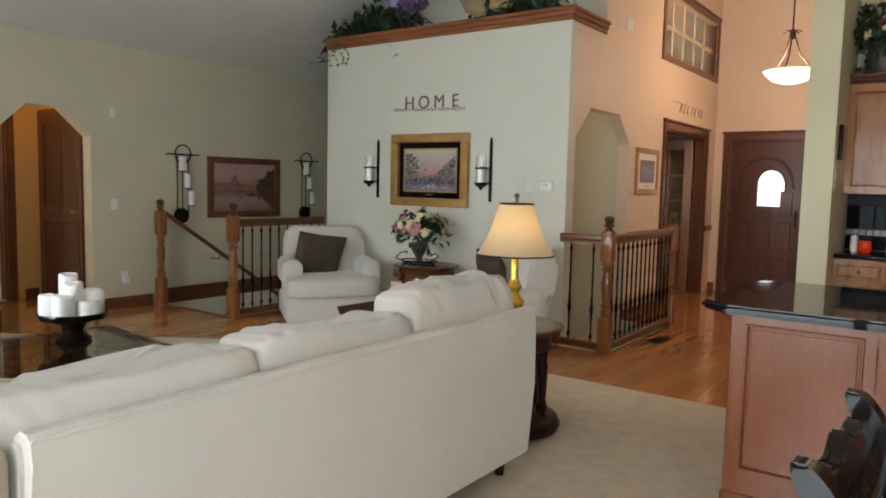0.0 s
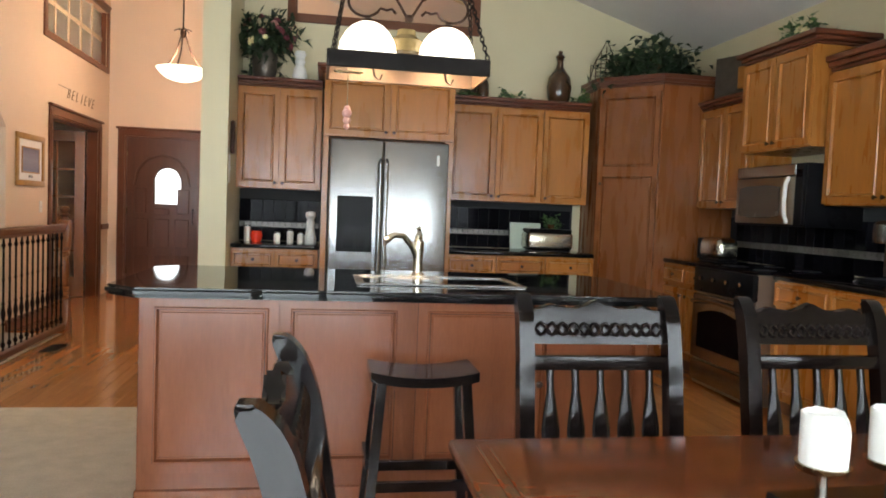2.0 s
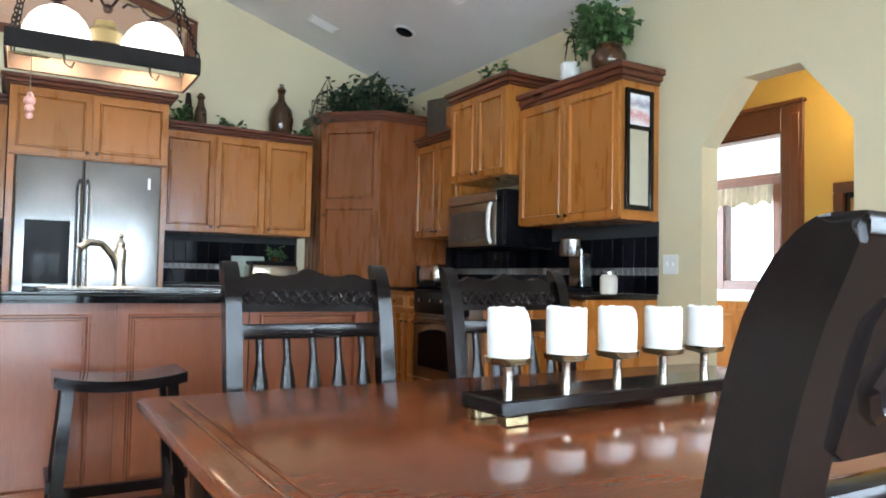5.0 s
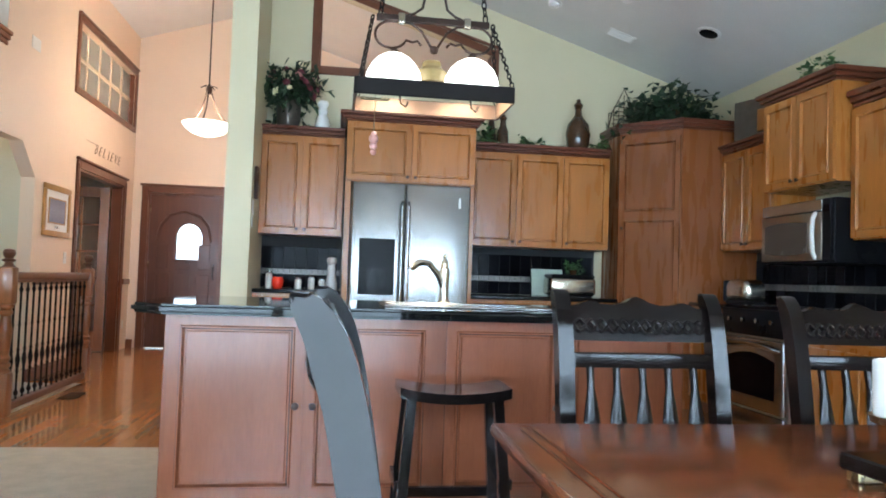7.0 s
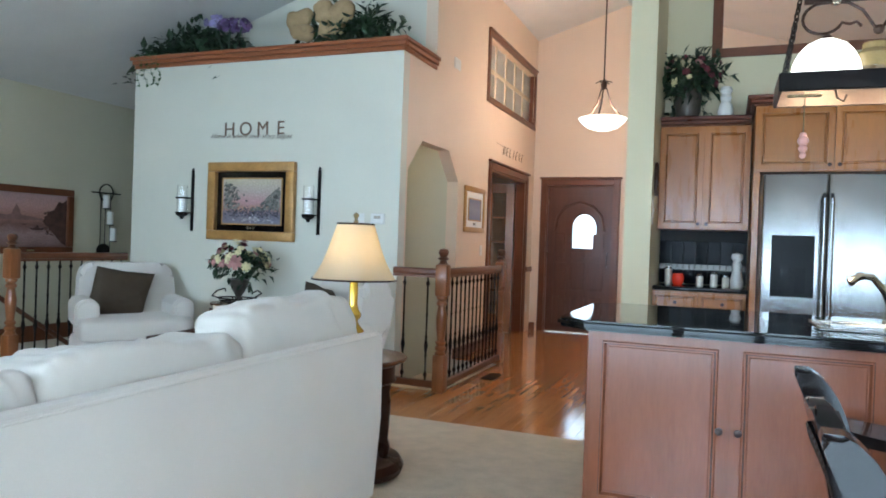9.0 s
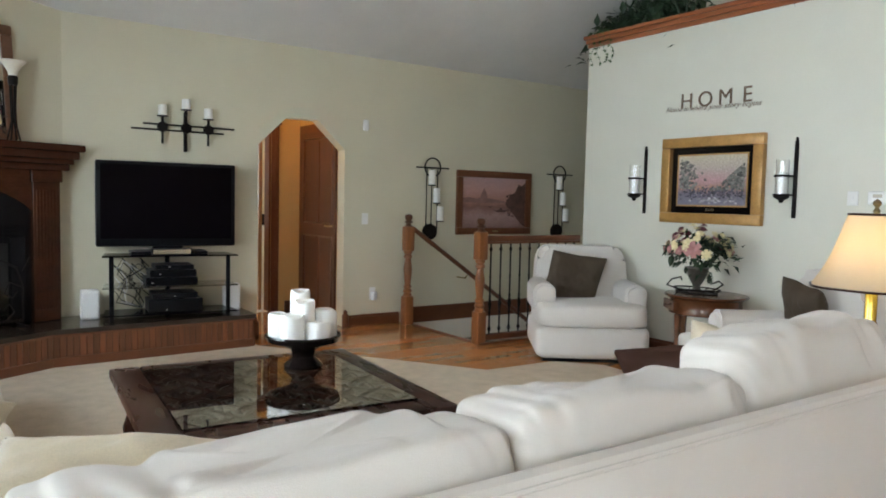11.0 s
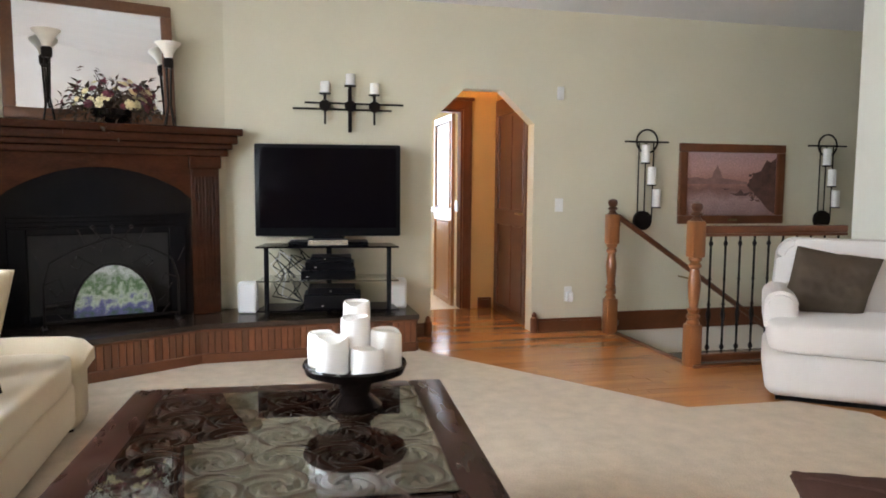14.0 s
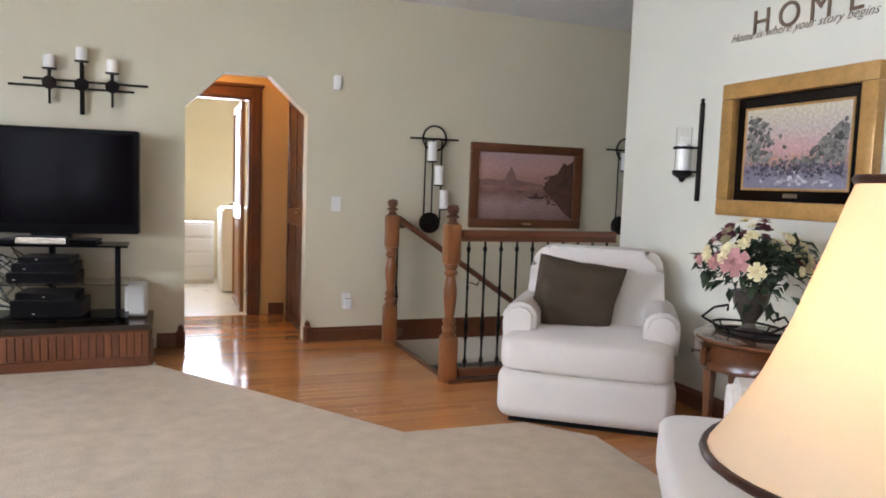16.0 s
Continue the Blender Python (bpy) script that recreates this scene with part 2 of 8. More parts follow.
WICKER = mat("wicker", (0.14, 0.09, 0.045), 0.7, var=0.4, scale=30, fine=150, bump=0.5)
TRUNK = mat("bark", (0.08, 0.06, 0.045), 0.9, var=0.4, scale=6, fine=60, bump=0.6)
GRASS = mat("lawn", (0.10, 0.16, 0.05), 0.9, var=0.4, scale=1, fine=30, bump=0.5)
TILEF = mat("white_floor_tile", (0.72, 0.66, 0.56), 0.3, var=0.05)


def glass(name, tint=(1, 1, 1), rough=0.0):
    m = bpy.data.materials.new(name)
    m.use_nodes = True
    b = m.node_tree.nodes["Principled BSDF"]
    b.inputs["Base Color"].default_value = (*tint, 1)
    b.inputs["Roughness"].default_value = rough
    b.inputs["Transmission Weight"].default_value = 1.0
    b.inputs["IOR"].default_value = 1.45
    return m


GLASS = glass("clear_glass")
GREENG = glass("green_table_glass", (0.80, 0.90, 0.84))
FROST = glass("frosted_glass", (0.98, 0.98, 0.95), 0.35)


def bands(name, stops, axis="Z", rough=0.5, lo=-0.5, hi=0.5, blotch=0.25, scale=7):
    """A painted picture: soft bands of colour along an axis, broken up by blotches."""
    m = bpy.data.materials.new(name)
    m.use_nodes = True
    N, L = m.node_tree.nodes, m.node_tree.links
    b = N["Principled BSDF"]
    b.inputs["Roughness"].default_value = rough
    tc, sep = N.new("ShaderNodeTexCoord"), N.new("ShaderNodeSeparateXYZ")
    L.new(tc.outputs["Object"], sep.inputs[0])
    mr = N.new("ShaderNodeMapRange")
    mr.inputs["From Min"].default_value, mr.inputs["From Max"].default_value = lo, hi
    L.new(sep.outputs[axis], mr.inputs[0])
    no = N.new("ShaderNodeTexNoise")
    no.inputs["Scale"].default_value, no.inputs["Detail"].default_value = scale, 6
    L.new(tc.outputs["Object"], no.inputs["Vector"])
    ma = N.new("ShaderNodeMath")
    ma.operation = "MULTIPLY_ADD"
    ma.inputs[1].default_value, ma.inputs[2].default_value = blotch, -blotch / 2
    L.new(no.outputs[0], ma.inputs[0])
    ad = N.new("ShaderNodeMath")
    L.new(mr.outputs[0], ad.inputs[0])
    L.new(ma.outputs[0], ad.inputs[1])
    rp = N.new("ShaderNodeValToRGB")
    e = rp.color_ramp.elements
    e[0].position, e[0].color = stops[0][0], (*stops[0][1], 1)
    e[1].position, e[1].color = stops[-1][0], (*stops[-1][1], 1)
    for p, c in stops[1:-1]:
        e.new(p).color = (*c, 1)
    L.new(ad.outputs[0], rp.inputs[0])
    n2 = N.new("ShaderNodeTexNoise")
    n2.inputs["Scale"].default_value, n2.inputs["Detail"].default_value = scale * 9, 4
    L.new(tc.outputs["Object"], n2.inputs["Vector"])
    hs, m2 = N.new("ShaderNodeHueSaturation"), N.new("ShaderNodeMapRange")
    m2.inputs["To Min"].default_value, m2.inputs["To Max"].default_value = 0.5, 1.5
    L.new(n2.outputs[0], m2.inputs[0])
    L.new(m2.outputs[0], hs.inputs["Value"])
    L.new(rp.outputs[0], hs.inputs["Color"])
    L.new(hs.outputs[0], b.inputs["Base Color"])
    return m


VENICE = bands("harbour_painting", [(0, (0.22, 0.13, 0.12)), (0.25, (0.36, 0.24, 0.22)), (0.42, (0.20, 0.10, 0.08)), (0.55, (0.38, 0.19, 0.15)), (0.75, (0.48, 0.28, 0.24)), (1, (0.40, 0.27, 0.27))], lo=-0.3, hi=0.3)
STREET = bands("street_scene", [(0, (0.20, 0.19, 0.24)), (0.22, (0.15, 0.13, 0.17)), (0.36, (0.34, 0.19, 0.15)), (0.5, (0.46, 0.27, 0.26)), (0.72, (0.44, 0.36, 0.32)), (1, (0.52, 0.47, 0.34))], lo=-0.21, hi=0.21)
STAINED = bands("stained_glass", [(0, (0.05, 0.10, 0.05)), (0.3, (0.10, 0.10, 0.22)), (0.5, (0.35, 0.40, 0.30)), (0.7, (0.08, 0.14, 0.06)), (1, (0.40, 0.42, 0.38))], lo=0.0, hi=0.4, blotch=1.2, scale=16, rough=0.15)


# ---- mesh helpers ----
def part(name, bm, material, parent=None, label="", smooth=35, kind=""):
    me = bpy.data.meshes.new(name)
    bmesh.ops.recalc_face_normals(bm, faces=bm.faces)
    bm.to_mesh(me)
    bm.free()
    me.materials.append(material)
    if smooth:
        me.shade_smooth()
        me.set_sharp_from_angle(angle=radians(smooth))
    ob = new(name, me)
    if parent is not None:
        ob.parent = parent
    if name in ("leaves", "flowers", "painted_grove", "painted_crowd", "painted_street", "painted_lamplight", "painted_windows"):
        kind = "stuff"
    return tagged(ob, label=label, kind=kind)


def thing(name, label, category, m=None, group="", kind=""):
    ob = new(name)
    if m is not None:
        ob.matrix_world = m
    return tagged(ob, label, category, group, kind)


def B():
    return bmesh.new()


def bx(bm, x0, x1, y0, y1, z0, z1, bev=0.0, seg=1):
    r = bmesh.ops.create_cube(bm, size=1)
    for v in r["verts"]:
        v.co = Vector((x0 + (v.co.x + 0.5) * (x1 - x0), y0 + (v.co.y + 0.5) * (y1 - y0), z0 + (v.co.z + 0.5) * (z1 - z0)))
    if bev:
        es = list({e for v in r["verts"] for e in v.link_edges})
        bmesh.ops.bevel(bm, geom=es, offset=min(bev, 0.45 * min(abs(x1 - x0), abs(y1 - y0), abs(z1 - z0))), segments=seg, affect="EDGES", profile=0.5)
    return bm


def box(x0, x1, y0, y1, z0, z1, bev=0.0, seg=1):
    return bx(B(), x0, x1, y0, y1, z0, z1, bev, seg)


def lathe(bm, prof, n=20, at=(0, 0, 0)):
    rings = []
    for r, z in prof:
        rings.append([bm.verts.new((at[0] + r * math.cos(2 * math.pi * i / n), at[1] + r * math.sin(2 * math.pi * i / n), at[2] + z)) for i in range(n)])
    for a, b in zip(rings, rings[1:]):
        for i in range(n):
            bm.faces.new((a[i], a[(i + 1) % n], b[(i + 1) % n], b[i]))
    if prof[0][0] > 1e-4:
        bm.faces.new(rings[0][::-1])
    if prof[-1][0] > 1e-4:
        bm.faces.new(rings[-1])
    bmesh.ops.remove_doubles(bm, verts=rings[0] + rings[-1], dist=1e-5)
    return bm


def tube(bm, pts, r, n=8):
    pts = [Vector(p) for p in pts]
    rings, up = [], None
    for i, p in enumerate(pts):
        d = (pts[min(i + 1, len(pts) - 1)] - pts[max(i - 1, 0)]).normalized()
        if up is None:
            up = Vector((0, 0, 1)) if abs(d.z) < 0.9 else Vector((1, 0, 0))
        s = d.cross(up).normalized()
        up = s.cross(d).normalized()
        rad = r[i] if isinstance(r, (list, tuple)) else r
        rings.append([bm.verts.new(p + rad * (math.cos(2 * math.pi * k / n) * s + math.sin(2 * math.pi * k / n) * up)) for k in range(n)])
    for a, b in zip(rings, rings[1:]):
        for k in range(n):
            bm.faces.new((a[k], a[(k + 1) % n], b[(k + 1) % n], b[k]))
    bm.faces.new(rings[0][::-1])
    bm.faces.new(rings[-1])
    return bm


def prism(bm, poly, lo, hi, axis="z"):
    """A polygon pushed from lo to hi along an axis; its points are the other two axes in order."""
    def at(p, h):
        return {"z": (p[0], p[1], h), "x": (h, p[0], p[1]), "y": (p[0], h, p[1])}[axis]
    a = [bm.verts.new(at(p, lo)) for p in poly]
    b = [bm.verts.new(at(p, hi)) for p in poly]
    bm.faces.new(a[::-1])
    bm.faces.new(b)
    k = len(poly)
    for i in range(k):
        bm.faces.new((a[i], a[(i + 1) % k], b[(i + 1) % k], b[i]))
    return bm


def cushion(bm, c, s, e=0.45, wr=0.012, seed=0, nu=28, nv=16, m=None, folds=0.0):
    """A soft rounded block of half sizes s about c, with wrinkles."""
    def sp(v, k):
        return math.copysign(abs(v) ** k, v)
    off = Vector((seed * 3.1, seed * 1.7, seed * 2.3))
    rings = []
    for j in range(nv + 1):
        ph = -math.pi / 2 + math.pi * j / nv
        ring = []
        for i in range(nu):
            th = 2 * math.pi * i / nu
            p = Vector((s[0] * sp(math.cos(ph), e) * sp(math.cos(th), e), s[1] * sp(math.cos(ph), e) * sp(math.sin(th), e), s[2] * sp(math.sin(ph), e)))
            q = p.normalized() * (noise.noise(p * 5 + off) * wr * 1.6 + noise.noise(p * 14 + off) * wr * 0.6)
            if folds:
                top = max(0.0, min(1.0, 0.25 + 0.9 * p.z / s[2]))
                q += p.normalized() * folds * top * (noise.noise(Vector((p.x * 4, p.y * 13, p.z * 3)) + off) + 0.6 * noise.noise(Vector((p.x * 7, p.y * 24 + p.z * 14, p.z * 6)) + off))
            p = p + q
            if m is not None:
                p = m @ p
            ring.append(bm.verts.new(p + Vector(c)))
        rings.append(ring)
    for a, b in zip(rings, rings[1:]):
        for i in range(nu):
            bm.faces.new((a[i], a[(i + 1) % nu], b[(i + 1) % nu], b[i]))
    bmesh.ops.remove_doubles(bm, verts=rings[0] + rings[-1], dist=1e-4)
    return bm


def pillow(bm, w, h, t, seed=0, m=None, n=34, crease=0.010):
    """A square scatter cushion in its own xz plane, with pinched edges and drawn-out corners."""
    m = m or Matrix()
    sides = []
    for sg in (1, -1):
        g = []
        for j in range(n + 1):
            row = []
            for i in range(n + 1):
                u, v = 2 * i / n - 1, 2 * j / n - 1
                f = max(0.0, (1 - u ** 4) * (1 - v ** 4)) ** 0.55
                pin = 1 - 0.07 * (1 - abs(u * v)) * max(abs(u), abs(v)) ** 6
                wr = 0.09 * noise.noise(Vector((u * 2.2 + seed * 5, v * 2.2, sg * 3 + seed))) + 0.03 * noise.noise(Vector((u * 7, v * 7 + seed, sg)))
                y = sg * t * 0.5 * f * (1 + 2.2 * wr) + 0.05 * t * math.sin(5 * u + seed) * (1 - f)
                y += sg * crease * (1.4 * noise.noise(Vector((u * 1.6 + v * 1.2 + seed, v * 3.2 - u, sg * 5 + seed * 3))) + 0.5 * noise.noise(Vector((u * 5, v * 2.5 + u * 2 + seed, sg)))) * min(1.0, 2 * f)
                row.append(bm.verts.new(m @ Vector((u * w / 2 * pin, y, v * h / 2 * pin))))
            g.append(row)
        sides.append(g)
    for g in sides:
        for j in range(n):
            for i in range(n):
                bm.faces.new((g[j][i], g[j][i + 1], g[j + 1][i + 1], g[j + 1][i]))
    bmesh.ops.remove_doubles(bm, verts=bm.verts, dist=0.004)
    return bm


def leaf(bm, p, d, size, curl=0.3, wide=0.5):
    d = d.normalized()
    s = d.cross(Vector((random.uniform(-0.4, 0.4), random.uniform(-0.4, 0.4), 1))).normalized()
    nrm = s.cross(d)
    a = bm.verts.new(p)
    l1 = bm.verts.new(p + d * size * 0.45 + s * size * wide * 0.5 + nrm * size * 0.06)
    l2 = bm.verts.new(p + d * size * 0.45 - s * size * wide * 0.5 + nrm * size * 0.06)
    mid = bm.verts.new(p + d * size * 0.5 - nrm * size * 0.05)
    t = bm.verts.new(p + d * size - nrm * size * curl)
    for f in ((a, l1, mid), (a, mid, l2), (mid, l1, t), (mid, t, l2)):
        bm.faces.new(f)


def foliage(c, r, n, size, droop=0.0, wide=0.5, seed=1, flat=1.0):
    """Leaves on the sprays of a plant: uneven, with gaps."""
    random.seed(seed)
    bm = B()
    c = Vector(c)
    k = max(6, n // 14)
    for i in range(k):
        d = Vector((random.gauss(0, 1), random.gauss(0, 1), random.gauss(0.35, 0.7) * flat)).normalized()
        ln = random.uniform(0.55, 1.08)
        tip = c + Vector((d.x * r[0], d.y * r[1], d.z * r[2])) * ln - Vector((0, 0, droop * ln * ln * random.random()))
        tube(bm, [c, c.lerp(tip, 0.5) + Vector((0, 0, 0.15 * r[2])), tip], 0.0025, 4)
        for j in range(14):
            f = random.uniform(0.3, 1.05)
            q = c.lerp(tip, f) + Vector([random.gauss(0, 0.12) * r[a] for a in range(3)])
            leaf(bm, q, (tip - c) * 0.6 + Vector([random.gauss(0, 0.6) * r[0] for a in range(3)]), size * random.uniform(0.6, 1.25), random.uniform(0, 0.5), wide)
    return bm


def blossom(bm, p, size, petals=6, up=None):
    up = (up or Vector((random.gauss(0, 0.5), random.gauss(0, 0.5), 0.6))).normalized()
    s = up.orthogonal().normalized()
    t = up.cross(s)
    for ring, (rr, lift) in enumerate(((1.0, 0.15), (0.6, 0.45))):
        c = bm.verts.new(p + up * size * 0.08 * ring)
        for i in range(petals):
            a = 2 * math.pi * (i + 0.5 * ring) / petals
            w = math.pi / petals * 1.15
            def at(ang, rad, h):
                return bm.verts.new(p + (math.cos(ang) * s + math.sin(ang) * t) * rad * size + up * h * size)
            v = [c, at(a - w, 0.55 * rr, lift * 0.8), at(a - w * 0.5, rr, lift * 1.1), at(a + w * 0.5, rr, lift * 1.1), at(a + w, 0.55 * rr, lift * 0.8)]
            bm.faces.new(v)


def blossoms(c, r, n, size, seed=3, petals=6):
    random.seed(seed)
    bm = B()
    for i in range(n):
        d = Vector((random.gauss(0, 1), random.gauss(0, 1), abs(random.gauss(0.3, 0.6)))).normalized()
        blossom(bm, Vector(c) + Vector((d.x * r[0], d.y * r[1], d.z * r[2])) * random.uniform(0.85, 1.05), size * random.uniform(0.7, 1.2), petals, d)
    return bm


def panel_door(w, h, y=0.0, t=0.02, st=0.06, mid=None):
    """A framed cabinet door in the xz plane from (0,0) to (w,h), its face at y - t, with beaded sunk fields; mid: height of a middle rail."""
    bm = box(0, w, y - t, y, 0, h)
    if mid:
        bmesh.ops.bisect_plane(bm, geom=bm.verts[:] + bm.edges[:] + bm.faces[:], plane_co=(0, 0, mid), plane_no=(0, 0, 1))
    front = [f for f in bm.faces if all(abs(v.co.y - (y - t)) < 1e-5 for v in f.verts)]
    bmesh.ops.recalc_face_normals(bm, faces=bm.faces)
    bmesh.ops.inset_individual(bm, faces=front, thickness=st * (0.8 if mid else 1), depth=0)
    bmesh.ops.inset_individual(bm, faces=front, thickness=0.006, depth=0.009)
    bmesh.ops.inset_individual(bm, faces=front, thickness=0.007, depth=0)
    bmesh.ops.inset_individual(bm, faces=front, thickness=0.009, depth=-0.020)
    bmesh.ops.inset_individual(bm, faces=front, thickness=0.008, depth=0)
    bmesh.ops.inset_individual(bm, faces=front, thickness=0.004, depth=0.004)
    return bm


def knob(p, parent, d=(0, -1, 0), r=0.014):
    bm = lathe(B(), [(0.005, 0), (0.006, 0.012), (r, 0.018), (r, 0.024), (0.0, 0.03)], 12)
    q = Vector((0, 0, 1)).rotation_difference(Vector(d)).to_matrix().to_4x4()
    bmesh.ops.transform(bm, matrix=Matrix.Translation(p) @ q, verts=bm.verts)
    return part("knob", bm, BRONZE, parent, "oil-rubbed bronze knob")


def text(name, s, size, m, material, depth=0.004, spacing=1.0, parent=None, shear=0.0, bold=0.0):
    cu = bpy.data.curves.new(name, "FONT")
    cu.body, cu.size, cu.extrude, cu.space_character = s, size, depth, spacing
    cu.shear, cu.offset = shear, bold
    ob = new(name, cu)
    dg = bpy.context.evaluated_depsgraph_get()
    me = bpy.data.meshes.new_from_object(ob.evaluated_get(dg))
    bpy.data.objects.remove(ob)
    me.materials.clear()
    me.materials.append(material)
    res = new(name, me)
    if parent is not None:
        res.parent = parent
    res.matrix_basis = m
    return res


def structure(name, bm, material, label="", smooth=0):
    return tagged(part(name, bm, material, None, label, smooth), kind="structure")

# ---- setting ----
XT, XR, YS, YF, YD, YH = -6.96, 3.68, -0.65, 6.52, 9.87, 5.41
XH = -2.63


def zc(x):
    return min(2.71 + 0.32 * (x + 6.96), 2.87 + 0.32 * (3.68 - x))


RIDGE = -1.39


def arch_pieces(a, b, l, r, zs, tl, tr, zt, top):
    """Wall outline from a to b with a cut-cornered opening from l to r."""
    return [[(a, 0), (l, 0), (l, top), (a, top)], [(r, 0), (b, 0), (b, top), (r, top)],
            [(l, zs), (tl, zt), (tr, zt), (r, zs), (r, top), (l, top)]]


def rect_pieces(a, b, z0, z1, holes):
    """Rectangles that fill a..b, z0..z1 but for holes (l, r, bottom, top), which stand side by side."""
    out, x = [], a
    for l, r, lo, hi in sorted(holes):
        out.append([(x, z0), (l, z0), (l, z1), (x, z1)])
        if lo > z0:
            out.append([(l, z0), (r, z0), (r, lo), (l, lo)])
        if hi < z1:
            out.append([(l, hi), (r, hi), (r, z1), (l, z1)])
        x = r
    out.append([(x, z0), (b, z0), (b, z1), (x, z1)])
    return [p for p in out if abs(p[1][0] - p[0][0]) > 1e-4]


def wall(name, axis, lo, hi, pieces, material, label):
    bm = B()
    for p in pieces:
        prism(bm, p, lo, hi, axis)
    return structure(name, bm, material, label)


wall("wall_west", "x", XT - 0.14, XT, arch_pieces(0.95, YD, 2.61, 3.495, 1.77, 2.885, 3.207, 2.04, 2.71), PAINT, "sage painted wall with a cut-cornered archway")
wall("wall_west_hall", "x", XT - 0.15, XT - 0.141, arch_pieces(2.2, 3.6, 2.61, 3.495, 1.77, 2.885, 3.207, 2.04, 2.71), ORANGEP, "warm painted hall side of the archway wall")
# slanted wall behind the fireplace
FU, FN = Vector((0.3256, -0.9455, 0)), Vector((0.9455, 0.3256, 0))
FA = Vector((XT, 1.0, 0))
bm = B()
q = [FA - FU * 0.1, FA + FU * 1.80, FA + FU * 1.80 - FN * 0.14, FA - FU * 0.1 - FN * 0.14]
prism(bm, [(v.x, v.y) for v in q], 0, 3.05)
structure("wall_fireplace", bm, PAINT, "sage painted wall set at a slant behind the fireplace")
# window wall behind the walk
SH = [(-6.02, -3.2, 0.86, 2.3), (-1.5, 0.7, 0.04, 2.15), (0.9, 2.9, 0.8, 2.2)]
wall("wall_south", "y", YS - 0.16, YS, rect_pieces(-6.5, XR, 0, 2.72, SH), PAINT, "sage painted wall with tall windows")
wall("wall_south_gable", "y", YS - 0.16, YS, [[(-6.5, 2.72), (XR, 2.72), (XR, 2.9), (RIDGE, zc(RIDGE) + 0.02), (-6.5, 2.9)]], PAINT, "sage painted gable over the windows")
# home wall block
wall("wall_home", "y", YH, YH + 0.12, [[(-5.55, 0), (XH, 0), (XH, 2.80), (-5.55, 2.80)]], HOMEP, "sage painted wall coloured paler for window light, below a plant ledge")
wall("wall_stair", "x", -5.55, -5.43, [[(YH + 0.12, -2.4), (YD, -2.4), (YD, 3.3), (6.13, 3.3), (6.13, 2.8), (YH + 0.12, 2.8)]], PAINT, "painted wall along the stairs")
structure("shelf_niche", box(-5.55, XH - 0.12, YH + 0.12, 6.13, 2.74, 2.80), HOMEP, "painted top of the plant ledge")
wall("wall_niche", "y", 6.13, 6.25, [[(-5.55, 2.8), (XH - 0.121, 2.8), (XH - 0.121, zc(XH) + 0.02), (-5.55, zc(-5.55) + 0.02)]], HOMEP, "back of the plant ledge, coloured paler for window light")
# hall wall: arch, glazed door opening, inner window
hp = arch_pieces(YH + 0.12, 7.0, 5.56, 6.81, 1.82, 5.86, 6.52, 2.10, 2.80)
hp += rect_pieces(7.0, YD, 0, 2.80, [(7.87, 9.42, 0, 2.06)])
hp += rect_pieces(6.13, YD, 2.80, zc(XH) + 0.02, [(7.70, 9.72, 2.88, 3.56)])
wall("wall_hall", "x", XH - 0.12, XH, hp, WARMLIT, "sage painted hall wall tinted by pendant light, with an archway and a glazed opening")
wall("wall_entry", "y", YD, YD + 0.14, rect_pieces(-7.2, 3.8, 0, 2.4, [(-2.43, -1.50, 0, 2.05)]) + [[(-7.2, 2.4), (3.8, 2.4), (3.8, 2.87), (RIDGE, zc(RIDGE) + 0.03), (-7.2, 2.7)]], WARMLIT, "sage painted entry wall tinted by pendant light")
# kitchen wall with a slanted inner window, and its end towards the hall
kp = rect_pieces(-0.80, XR + 0.1, 0, 2.80, [])
sl = 0.32
kp += [[(-0.80, 2.80), (-0.16, 2.80), (-0.16, zc(-0.16) + 0.02), (-0.80, zc(-0.80) + 0.02)],
       [(-0.16, 2.80), (1.44, 2.80), (1.44, 2.93), (-0.16, 2.93)],
       [(1.44, 2.80), (XR + 0.1, 2.80), (XR + 0.1, 2.86), (1.44, zc(1.44) + 0.02)],
       [(-0.16, 3.66), (1.44, 3.66 - sl * 1.6), (1.44, zc(1.44) + 0.02), (-0.16, zc(-0.16) + 0.02)]]
wall("wall_kitchen", "y", YF, YF + 0.12, kp, PAINTK, "sage painted kitchen wall with a slanted inner window")
wall("wall_column", "x", -0.80, -0.60, [[(5.62, 0), (YF - 0.002, 0), (YF - 0.002, zc(-0.7) + 0.02), (5.62, zc(-0.7) + 0.02)]], PAINTK, "painted wall end between hall and kitchen")
wall("wall_range", "x", XR, XR + 0.14, arch_pieces(YS, YD, 1.89, 2.79, 1.80, 2.17, 2.51, 2.15, 2.9), PAINTK, "sage painted wall with a cut-cornered archway")
# ceilings
bm = B()
prism(bm, [(XT - 0.2, 2.71 - 0.064), (RIDGE, zc(RIDGE)), (RIDGE, zc(RIDGE) + 0.1), (XT - 0.2, 2.75)], YS - 0.2, YD + 0.2, "y")
prism(bm, [(RIDGE, zc(RIDGE)), (XR + 0.2, 2.87 - 0.064), (XR + 0.2, 2.95), (RIDGE, zc(RIDGE) + 0.1)], YS - 0.2, YD + 0.2, "y")
structure("ceiling", bm, CEIL, "white textured vaulted ceiling")
# floors: a slab with the stair openings left free
bm = B()
